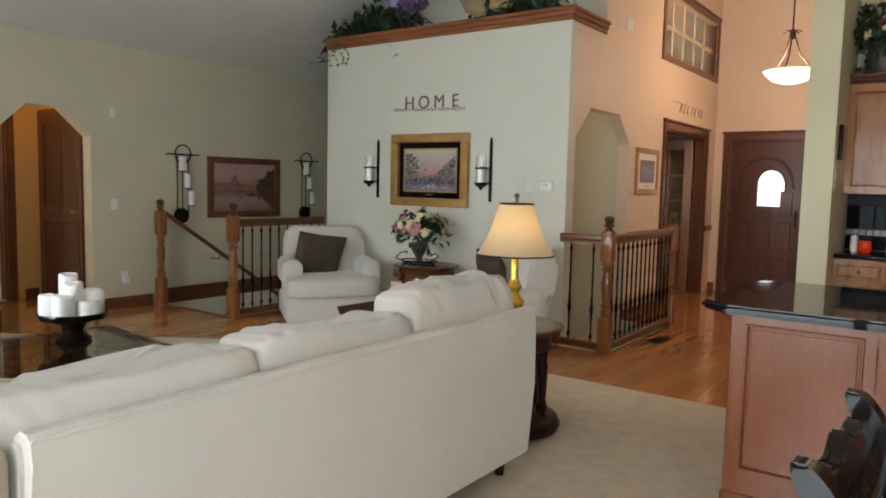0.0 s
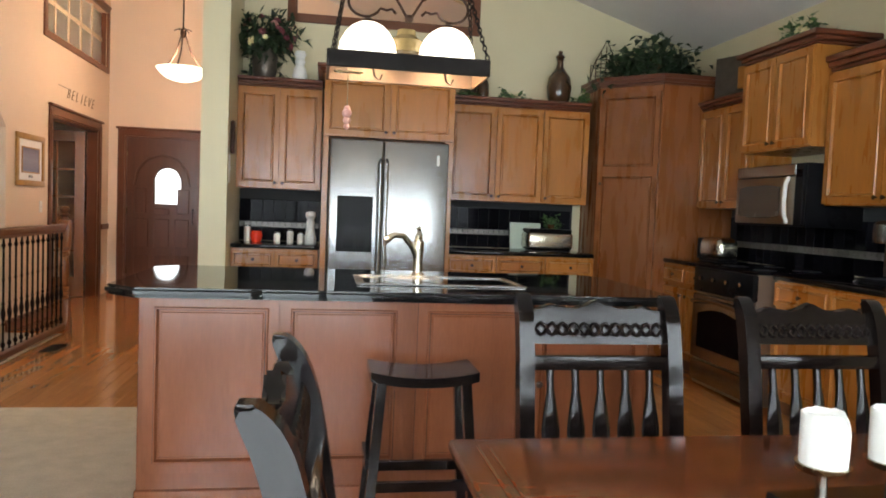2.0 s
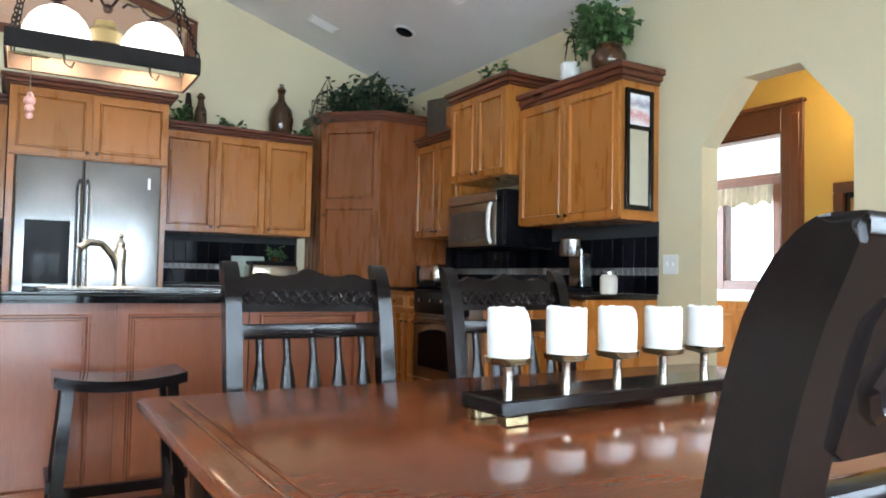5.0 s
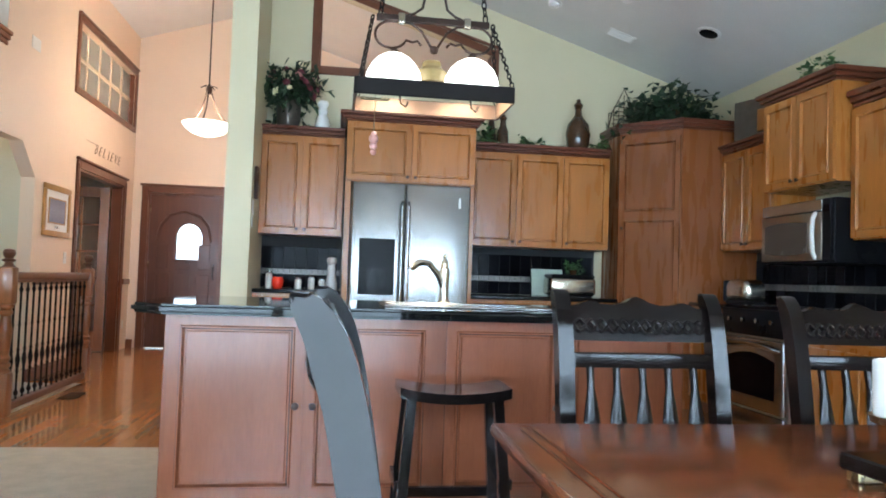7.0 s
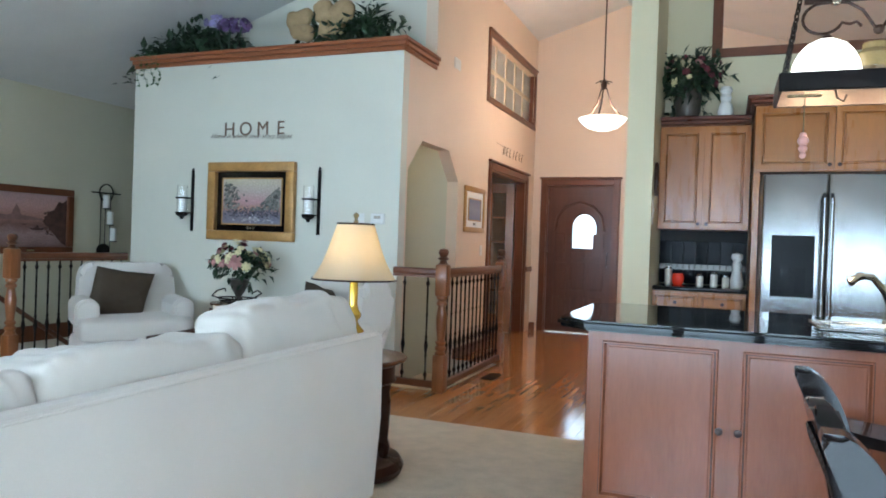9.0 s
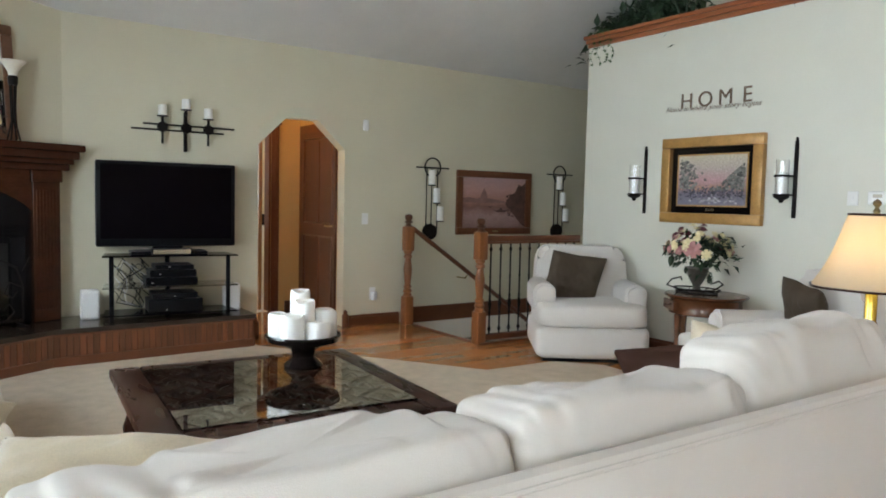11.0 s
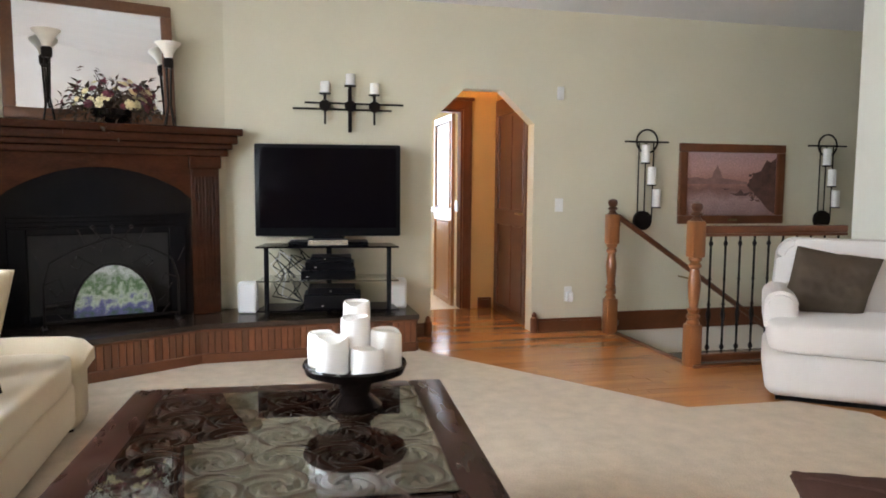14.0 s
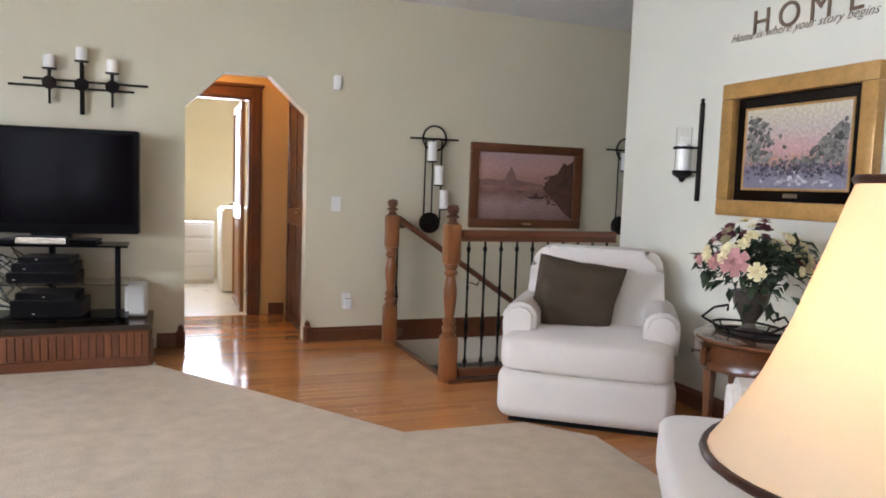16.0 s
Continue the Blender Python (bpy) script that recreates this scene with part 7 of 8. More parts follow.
def armchair(label, m):
    t = thing("armchair", label, "armchair", m, "pair of armchairs")
    part("base", bx(B(), -0.42, 0.42, -0.36, 0.38, 0.03, 0.31, 0.07, 5), FABRIC2, t)
    # black slab gives the shadow beneath the upholstery
    part("skirt_shadow", box(-0.36, 0.36, -0.30, 0.31, 0.0, 0.03), BLACKP, t, "dark slab for the shadow under the skirt", 0)
    part("seat_cushion", cushion(B(), (0, 0.08, 0.385), (0.41, 0.34, 0.095), 0.28, 0.006, 3), FABRIC2, t)
    bm = B()
    n = 10
    out = [(-0.36, 0.30), (-0.37, 0.60), (-0.36, 0.78)] + [(-0.36 + 0.11 * (1 - math.cos(k * math.pi / 12)), 0.78 + 0.13 * math.sin(k * math.pi / 12)) for k in range(1, 7)]
    out = out + [(-x, z) for x, z in out[::-1]]
    prism(bm, out, -0.43, -0.20, "y")
    for v in bm.verts:
        v.co.y -= (v.co.z - 0.30) * 0.16
    bmesh.ops.bevel(bm, geom=list(bm.edges), offset=0.045, segments=4, affect="EDGES")
    part("backrest", bm, FABRIC2, t)
    for sx in (-1, 1):
        bm = B()
        pr = [(0.11 * math.cos(k * math.pi / 10), 0.545 + 0.085 * math.sin(k * math.pi / 10)) for k in range(11)]
        pr = [(0.10, 0.38)] + pr + [(-0.10, 0.38)]
        prism(bm, [(sx * 0.345 + x * 0.8, z) for x, z in pr], -0.34, 0.20, "y")
        bmesh.ops.bevel(bm, geom=list(bm.edges), offset=0.025, segments=4, affect="EDGES")
        part("armrest", bm, FABRIC2, t)
    return t


armchair("ivory upholstered armchair by the stair railing", pose(-4.83, 4.74, 0, 0, 0, -126) @ Matrix.Diagonal((1.1, 1.08, 1.0, 1)))
armchair("ivory upholstered armchair beside the round table", pose(-2.85, 4.27, 0, 0, 0, 146) @ Matrix.Diagonal((1.1, 1.08, 1.0, 1)))
scatter("taupe velvet cushion on the armchair", pose(-4.95, 4.70, 0.635, -16, -8, -112), 0.50, 0.47, 0.16, TAUPE, 7, TAUPE)
scatter("taupe velvet cushion on the second armchair", pose(-2.74, 4.42, 0.66, -16, -6, 146), 0.42, 0.40, 0.14, TAUPE, 8)


def round_table(label, m, r, h):
    t = thing("round_end_table", label, "table", m, "round end tables")
    part("tabletop", lathe(B(), [(0, h - 0.03), (r - 0.03, h - 0.03), (r - 0.01, h - 0.022), (r, h - 0.012), (r - 0.005, h - 0.002), (r - 0.02, h), (0, h)], 40), ENDW, t)
    part("apron", lathe(B(), [(0, h - 0.15), (r - 0.05, h - 0.15), (r - 0.035, h - 0.145), (r - 0.045, h - 0.13), (r - 0.045, h - 0.045), (r - 0.035, h - 0.03), (0, h - 0.03)], 40), ENDW, t)
    for k in range(4):
        a = k * math.pi / 2 + 0.35
        ox, oy = (r - 0.055) * math.cos(a), (r - 0.055) * math.sin(a)
        bm = tube(B(), [(ox * 1.05, oy * 1.05, 0.03), (ox * 0.99, oy * 0.99, h * 0.45), (ox, oy, h - 0.15)], [0.016, 0.021, 0.03], 4)
        bmesh.ops.create_cube(bm, size=0.05, matrix=Matrix.Translation((ox, oy, h - 0.09)))
        lg = part("leg", bm, ENDW, t, smooth=0)
        part("foot_cap", lathe(B(), [(0.016, 0), (0.02, 0.03), (0, 0.03)], 10, (ox * 1.05, oy * 1.05, 0)), BRASS, lg)
    dr = part("drawer", box(-0.13, 0.13, -r + 0.022, -r + 0.05, h - 0.125, h - 0.05, 0.006), ENDW, t, smooth=0)
    knob((0, -r + 0.022, h - 0.088), dr)
    return t


round_table("round polished wooden end table between the armchairs", pose(-3.86, 5.04, 0, 0, 0, -35), 0.31, 0.62)
t = thing("drum_end_table", "dark round drum table at the end of the sofa", "table", pose(-1.82, 3.14, 0.008))
part("tabletop", lathe(B(), [(0, 0.57), (0.27, 0.57), (0.295, 0.58), (0.30, 0.59), (0.295, 0.598), (0.28, 0.60), (0, 0.60)], 44), ENDW, t)
part("apron", lathe(B(), [(0, 0.47), (0.235, 0.47), (0.25, 0.48), (0.24, 0.50), (0.24, 0.555), (0.255, 0.57), (0, 0.57)], 44), ESPRESSO, t)
for k in range(6):
    a = k * math.pi / 3 + 0.2
    part("leg", lathe(B(), [(0.024, 0.10), (0.034, 0.15), (0.022, 0.19), (0.028, 0.30), (0.030, 0.38), (0.022, 0.42), (0.030, 0.47)], 12, (0.20 * math.cos(a), 0.20 * math.sin(a), 0)), ESPRESSO, t)
part("plinth", lathe(B(), [(0.24, 0), (0.29, 0.02), (0.30, 0.05), (0.28, 0.085), (0.24, 0.10), (0, 0.10)], 44), ESPRESSO, t, "dark rounded plinth")

# flowers on the round table
t = thing("metal_tray", "black scrolled iron tray on the end table", "tray", pose(-3.92, 5.00, 0.62))
bm = tube(B(), [(0.19 * math.cos(a * math.pi / 16), 0.13 * math.sin(a * math.pi / 16), 0.035) for a in range(33)], 0.006, 6)
tube(bm, [(0.17 * math.cos(a * math.pi / 16), 0.11 * math.sin(a * math.pi / 16), 0.006) for a in range(33)], 0.006, 6)
for s in (-1, 1):
    tube(bm, [(s * 0.12, -0.10, 0.035), (s * 0.21, -0.09, 0.05), (s * 0.23, 0.0, 0.09), (s * 0.17, 0.03, 0.11), (s * 0.14, 0.0, 0.09)], 0.006, 6)
for k in range(8):
    a = k * math.pi / 4
    tube(bm, [(0.17 * math.cos(a), 0.11 * math.sin(a), 0.006), (0.19 * math.cos(a), 0.13 * math.sin(a), 0.035)], 0.004, 5)
part("rim", bm, IRON, t)
part("base", lathe(B(), [(0, 0), (0.13, 0.0), (0.135, 0.004), (0, 0.005)], 24), IRON, t)
t = thing("flower_urn", "dark urn with pink, cream and burgundy silk flowers", "flowers", pose(-3.92, 5.00, 0.625))
part("urn", lathe(B(), [(0.06, 0), (0.062, 0.012), (0.03, 0.03), (0.024, 0.05), (0.05, 0.09), (0.075, 0.14), (0.085, 0.19), (0.095, 0.195), (0.08, 0.2), (0, 0.18)], 22), PEWTER, t)
part("leaves", foliage((0, 0, 0.30), (0.27, 0.24, 0.22), 330, 0.075, 0.05, 0.55, 71), LEAFD, t, smooth=0)
random.seed(72)
for petal, n, size, count in ((IVORY, 34, 0.036, 6), (PINK, 15, 0.036, 5), (WINE, 12, 0.040, 6)):
    for k in range(n):
        d = Vector((random.gauss(0, 1), random.gauss(0, 1), abs(random.gauss(0.3, 0.6)))).normalized()
        bm = B()
        blossom(bm, Vector((d.x * 0.25, d.y * 0.225, 0.305 + d.z * 0.21)) * random.uniform(0.94, 1.05), size * random.uniform(0.7, 1.2), count, d)
        part("blossom", bm, petal, t, smooth=0)
bm = B()
blossom(bm, Vector((0.10, -0.20, 0.34)), 0.068, 6, Vector((0.45, -0.85, 0.3)))
part("blossom", bm, PINK, t, "large dusty pink blossom", 0)

# table lamp
t = thing("table_lamp", "lit bell-shaped lamp on a gilt ceramic base", "lamp", pose(-1.828, 3.19, 0.608))
part("base", lathe(B(), [(0.075, 0), (0.08, 0.012), (0.06, 0.03), (0.035, 0.045), (0.03, 0.06), (0.055, 0.09), (0.06, 0.115), (0.035, 0.145), (0.026, 0.165), (0.04, 0.185), (0.044, 0.20), (0.03, 0.225), (0.022, 0.25), (0.022, 0.40), (0.012, 0.42), (0.008, 0.45)], 24), GOLD, t)
n, prof = 48, [(0.222, 0.380), (0.198, 0.415), (0.172, 0.460), (0.146, 0.520), (0.122, 0.590), (0.104, 0.645), (0.097, 0.663)]
bm = B()
rings = []
for r, z in prof:
    ring = []
    for i in range(n):
        a = 2 * math.pi * i / n
        k = abs(math.cos(3 * a))
        ring.append(bm.verts.new((r * (0.95 + 0.05 * k) * math.cos(a), r * (0.95 + 0.05 * k) * math.sin(a), z)))
    rings.append(ring)
for a, b in zip(rings, rings[1:]):
    for i in range(n):
        bm.faces.new((a[i], a[(i + 1) % n], b[(i + 1) % n], b[i]))
sh = part("shade", bm, SHADE, t, "cream silk bell shade with dark trim")
sh.visible_shadow = False
for r, z in ((0.223, 0.380), (0.098, 0.663)):
    bm = tube(B(), [(r * (0.95 + 0.05 * abs(math.cos(3 * a * math.pi / 24))) * math.cos(a * math.pi / 24), r * (0.95 + 0.05 * abs(math.cos(3 * a * math.pi / 24))) * math.sin(a * math.pi / 24), z) for a in range(49)], 0.005, 6)
    part("trim_band", bm, ESPRESSO, sh, "dark braid trim")
part("harp", tube(B(), [(0.0, 0, 0.43), (0.06, 0, 0.50), (0.06, 0, 0.61), (0, 0, 0.68)], 0.003, 6), BRASS, t)
part("finial", lathe(B(), [(0.004, 0.66), (0.014, 0.675), (0.006, 0.69), (0.016, 0.705), (0.013, 0.715), (0, 0.725)], 12), BRASS, t)

# coffee table
CX0, CX1, CY0, CY1, CZ = -3.965, -2.775, 0.785, 1.930, 0.487
CTM = Matrix.Translation((-3.37, 1.3575, 0)) @ pose(0, 0, 0, 0, 0, -4.2) @ Matrix.Translation((3.37, -1.3575, 0))
t = thing("coffee_table", "dark carved coffee table with a glass top", "table", CTM)
bm = B()
fw = 0.13
for q in ((CX0, CX1, CY0, CY0 + fw), (CX0, CX1, CY1 - fw, CY1), (CX0, CX0 + fw, CY0 + fw, CY1 - fw), (CX1 - fw, CX1, CY0 + fw, CY1 - fw)):
    bx(bm, q[0], q[1], q[2], q[3], CZ - 0.045, CZ, 0.010, 2)
part("top_frame", bm, ESPRESSO, t)
bm = B()
for q in ((CX0 + 0.06, CX1 - 0.06, CY0 + 0.06, CY0 + 0.09), (CX0 + 0.06, CX1 - 0.06, CY1 - 0.09, CY1 - 0.06), (CX0 + 0.06, CX0 + 0.09, CY0 + 0.09, CY1 - 0.09), (CX1 - 0.09, CX1 - 0.06, CY0 + 0.09, CY1 - 0.09)):
    bx(bm, q[0], q[1], q[2], q[3], CZ - 0.16, CZ - 0.045, 0.004)
part("apron", bm, ESPRESSO, t, smooth=0)
g = part("glass_top", box(CX0 + fw - 0.01, CX1 - fw + 0.01, CY0 + fw - 0.01, CY1 - fw + 0.01, CZ + 0.001, CZ + 0.011, 0.004), GREENG, t, "bevelled green-tinted glass", 0)
g.visible_shadow = False
# carved scrollwork below the glass
bm = B()
random.seed(17)
nx, ny = 5, 5
sx, sy = (CX1 - CX0 - 2 * fw) / nx, (CY1 - CY0 - 2 * fw) / ny
for i in range(nx):
    for j in range(ny):
        cx, cy = CX0 + fw + (i + 0.5) * sx, CY0 + fw + (j + 0.5) * sy
        for q in range(4):
            a0 = q * math.pi / 2 + (i + j) % 2 * math.pi / 4
            pts = []
            for k in range(9):
                rr = 0.018 + 0.085 * (1 - k / 8) ** 0.8
                a = a0 + k * 0.42 * (1 if (i + j) % 2 else -1)
                pts.append((cx + rr * math.cos(a), cy + rr * math.sin(a), CZ - 0.018))
            tube(bm, pts, [0.017, 0.022, 0.024, 0.022, 0.020, 0.018, 0.016, 0.018, 0.023], 7)
part("carved_panel", bm, ESPRESSO, t, "openwork scroll carving under the glass")
for x in (CX0 + 0.10, CX1 - 0.10):
    for y in (CY0 + 0.10, CY1 - 0.10):
        bm = box(x - 0.05, x + 0.05, y - 0.05, y + 0.05, 0.34, CZ - 0.046, 0.006)
        lathe(bm, [(0.03, 0.008), (0.045, 0.03), (0.03, 0.07), (0.05, 0.16), (0.055, 0.24), (0.035, 0.30), (0.05, 0.34)], 16, (x, y, 0))
        part("leg", bm, ESPRESSO, t)

t = thing("candle_stand", "black pedestal dish crowded with white pillar candles", "candle holder", pose(-3.585, 1.595, CZ + 0.0115))
part("dish", lathe(B(), [(0, 0), (0.085, 0.0), (0.09, 0.012), (0.07, 0.03), (0.05, 0.05), (0.055, 0.075), (0.06, 0.085), (0.10, 0.105), (0.165, 0.125), (0.175, 0.15), (0.172, 0.158), (0.158, 0.145), (0, 0.135)], 36), BLACKW, t)
random.seed(8)
for x, y, r, h in ((-0.035, -0.105, 0.050, 0.118), (0.060, -0.080, 0.053, 0.122), (-0.075, 0.015, 0.046, 0.215), (0.010, 0.000, 0.048, 0.178), (0.098, 0.030, 0.054, 0.088), (0.022, 0.102, 0.052, 0.132)):
    bm = lathe(B(), [(r, 0.138), (r + 0.001, 0.138 + h * 0.5), (r, 0.138 + h - 0.008), (r - 0.005, 0.138 + h), (r - 0.012, 0.130 + h), (0, 0.124 + h)], 26, (x, y, 0))
    a0 = random.uniform(0, 6.28)
    for v in bm.verts:
        if v.co.z > 0.12 + h and math.hypot(v.co.x - x, v.co.y - y) > 0.02:
            v.co.z -= 0.014 * max(0, math.cos(math.atan2(v.co.y - y, v.co.x - x) - a0)) ** 4 + random.uniform(0, 0.002)
    part("candle", bm, WAX, t, "white pillar candle")

# ---- fireplace wall ----
FO = FA + FU * 0.898
FM = Matrix.Translation(FO) @ pose(0, 0, 0, 0, 0, 109)
HZ = 0.285
t = thing("hearth", "raised hearth faced with dark stained boards", "hearth", kind="structure")
hpoly = [(XT + 0.005, 2.40), (-6.41, 2.40), (-6.33, 0.86), (-5.92, 0.18), (-5.75, -0.62), (-6.38, -0.62), (-6.96 + 0.01, 0.98)]
part("slab", prism(B(), hpoly, HZ - 0.035, HZ), mat("hearth_stone", (0.035, 0.022, 0.016), 0.18, var=0.3, scale=8), t, smooth=0)
inn = [(XT + 0.005, 2.38), (-6.43, 2.38), (-6.355, 0.85), (-5.95, 0.17), (-5.79, -0.61), (-6.38, -0.61), (-6.94, 0.98)]
part("core", prism(B(), inn, 0.0, HZ - 0.036), MANTEL, t, smooth=0)
edges = [((-6.43, 2.38), (-6.355, 0.85)), ((-6.355, 0.85), (-5.95, 0.17)), ((-5.95, 0.17), (-5.79, -0.61)), ((XT + 0.02, 2.382), (-6.43, 2.382))]
for (xa, ya), (xb, yb) in edges:
    a, b = Vector((xa, ya, 0)), Vector((xb, yb, 0))
    d = b - a
    nb = int(d.length / 0.045)
    me = bpy.data.meshes.new("board")
    w = d.length / nb
    bm = box(0.002, w - 0.002, 0.0, 0.010, 0.075, HZ - 0.05, 0.003)
    bm.to_mesh(me)
    bm.free()
    me.materials.append(BEAD)
    ang = math.degrees(math.atan2(d.y, d.x))
    for i in range(nb):
        o = new("board", me)
        o.parent = t
        o.matrix_basis = Matrix.Translation(a + d * i / nb) @ pose(0, 0, 0, 0, 0, ang)
    bm = B()
    bx(bm, 0, d.length, 0.0, 0.018, 0.0, 0.075, 0.005)
    bx(bm, 0, d.length, 0.0, 0.016, HZ - 0.055, HZ - 0.036, 0.004)
    part("rail", bm, TRIM, t, smooth=0).matrix_basis = Matrix.Translation(a) @ pose(0, 0, 0, 0, 0, ang)

t = thing("fireplace", "dark stained fireplace surround with fluted pilasters and a black arch", "fireplace", FM)
for s in (-1, 1):
    bm = box(s * 0.705 - 0.10, s * 0.705 + 0.10, -0.15, -0.002, HZ + 0.002, 1.36, 0.004)
    pil = part("pilaster", bm, MANTEL, t, "fluted pilaster")
    for k in range(7):
        x = s * 0.705 - 0.072 + 0.024 * k
        part("reed", tube(B(), [(x, -0.152, HZ + 0.10), (x, -0.152, 1.30)], 0.008, 8), MANTEL, pil)
    part("capital", box(s * 0.705 - 0.115, s * 0.705 + 0.115, -0.165, -0.002, 1.36, 1.45, 0.006), MANTEL, t, smooth=0)
bm = B()
arc = [(-0.605 + 1.21 * k / 20, 1.14 + 0.22 * math.sin(math.pi * k / 20) ** 0.75) for k in range(21)]
prism(bm, [(-0.605, 1.45), *arc, (0.605, 1.45)], -0.13, -0.002, "y")
part("frieze", bm, MANTEL, t, smooth=0)
for z0, z1, o in ((1.45, 1.50, 0.17), (1.50, 1.54, 0.19), (1.54, 1.60, 0.215), (1.60, 1.655, 0.24)):
    bm = box(-0.835 - (o - 0.17) * 1.3, 0.875 + (o - 0.17) * 1.3, -o, -0.002, z0, z1, 0.01, 2)
    part("mantel_shelf" if z0 == 1.60 else "moulding", bm, MANTEL, t)
part("arch_panel", prism(B(), [(-0.605, HZ + 0.002), *[(x, z) for x, z in arc], (0.605, HZ + 0.002)], -0.10, -0.06, "y"), FIREBLK, t, "glossy black arched panel", 0)
# no hollow here: a thin dark sheet gives the shade of the firebox
part("firebox", box(-0.44, 0.44, -0.106, -0.098, 0.36, 0.92), FIREDARK, t, "dark flat panel in place of the shaded firebox opening", 0)
bm = B()
for z in (0.955, 0.985, 1.015):
    bx(bm, -0.56, 0.56, -0.118, -0.10, z, z + 0.014, 0.002)
for q in ((-0.56, -0.45, 0.31, 0.945), (0.45, 0.56, 0.31, 0.945), (-0.45, 0.45, 0.31, 0.36), (-0.45, 0.45, 0.90, 0.945)):
    bx(bm, q[0], q[1], -0.125, -0.10, q[2], q[3], 0.004)
part("grille", bm, FIREBLK, t, "black louvred grille", 0)
for k, (x, r, z) in enumerate(((-0.18, 0.05, 0.42), (0.15, 0.055, 0.42), (0.0, 0.045, 0.50))):
    part("log", tube(B(), [(x - 0.18, -0.125, z), (x, -0.13, z + 0.02), (x + 0.18, -0.125, z - 0.01)], r * 0.45, 10), FIREDARK, t)

t = thing("fire_screen", "wrought iron fire screen with a stained glass fan", "fire screen", FM @ pose(0.05, -0.27, HZ, 0, 0, 0))
bm = prism(B(), [(0.25 * math.cos(a * math.pi / 20), 0.07 + 0.34 * math.sin(a * math.pi / 20)) for a in range(21)], -0.004, 0.004, "y")
part("glass_fan", bm, STAINED, t, "stained glass fan of flowers", 0)
bm = tube(B(), [(0.26 * math.cos(a * math.pi / 20), 0, 0.07 + 0.35 * math.sin(a * math.pi / 20)) for a in range(21)], 0.010, 8)
tube(bm, [(-0.42, 0, 0.05), (0.42, 0, 0.05)], 0.010, 8)
for s in (-1, 1):
    tube(bm, [(s * 0.42, 0, 0.0), (s * 0.42, 0, 0.30), (s * 0.38, 0, 0.44), (s * 0.24, 0, 0.52), (0, 0, 0.60)], 0.008, 8)
    tube(bm, [(s * 0.42, 0, 0.3), (s * 0.33, 0, 0.34), (s * 0.30, 0, 0.26), (s * 0.35, 0, 0.22), (s * 0.38, 0, 0.27)], 0.006, 6)
    tube(bm, [(s * 0.12, 0, 0.42), (s * 0.22, 0, 0.48), (s * 0.26, 0, 0.42), (s * 0.21, 0, 0.39), (s * 0.19, 0, 0.43)], 0.006, 6)
    tube(bm, [(0, 0, 0.58), (s * 0.08, 0, 0.60), (s * 0.12, 0, 0.54), (s * 0.07, 0, 0.51), (s * 0.05, 0, 0.55)], 0.006, 6)
    tube(bm, [(s * 0.30, 0, 0.05), (s * 0.36, 0, 0.12), (s * 0.33, 0, 0.18), (s * 0.29, 0, 0.14)], 0.006, 6)
    for a, b in ((0.42, 0.42), (0.16, 0.56)):
        tube(bm, [(s * a, 0, b), (s * (a + 0.05), 0, b + 0.10)], 0.005, 5)
for x in (-0.12, 0.0, 0.12):
    tube(bm, [(x * 0.3, 0, 0.56), (x, 0, 0.66)], 0.005, 5)
    lathe(bm, [(0, 0), (0.014, 0.008), (0.014, 0.02), (0, 0.03)], 8, (x, 0, 0.655))
part("scrollwork", bm, IRON, t)
for s in (-1, 1):
    part("foot", box(s * 0.42 - 0.015, s * 0.42 + 0.015, -0.09, 0.09, 0, 0.02, 0.004), IRON, t, smooth=0)

# mirror and ornaments on the mantel
t = thing("mantel_mirror", "wood framed mirror leaning on the mantel", "mirror", FM @ pose(-0.015, -0.115, 1.66, -6.5, 0, 0))
w, h, fw = 1.06, 0.85, 0.075
bm = B()
for q in ((-w / 2, w / 2, 0, fw), (-w / 2, w / 2, h - fw, h), (-w / 2, -w / 2 + fw, fw, h - fw), (w / 2 - fw, w / 2, fw, h - fw)):
    bx(bm, q[0], q[1], -0.03, 0, q[2], q[3], 0.010, 2)
part("frame", bm, mat("walnut_frame", (0.15, 0.065, 0.03), 0.35, var=0.3, scale=5, fine=50, coat=0.2), t)
part("mirror", box(-w / 2 + fw, w / 2 - fw, -0.014, -0.006, fw, h - fw), MIRROR, t, "mirror glass", 0)


def torchere(x):
    t = thing("candle_torch", "dark iron candle stand with a frosted glass cup", "candle holder", FM @ pose(x, -0.185, 1.656), "mantel candle stands")
    bm = B()
    for k in range(4):
        a = k * math.pi / 2 + math.pi / 4
        tube(bm, [(0.045 * math.cos(a), 0.045 * math.sin(a), 0.0), (0.012 * math.cos(a), 0.012 * math.sin(a), 0.14), (0.022 * math.cos(a), 0.022 * math.sin(a), 0.42)], 0.006, 6)
    lathe(bm, [(0.03, 0.40), (0.034, 0.42), (0.034, 0.46), (0.025, 0.47)], 14)
    part("stand", bm, IRON, t)
    part("cup", lathe(B(), [(0.025, 0.46), (0.035, 0.50), (0.06, 0.54), (0.085, 0.565), (0.088, 0.575), (0.08, 0.567), (0.03, 0.51), (0, 0.49)], 22), ALAB, t, "flared frosted glass cup")
    return t


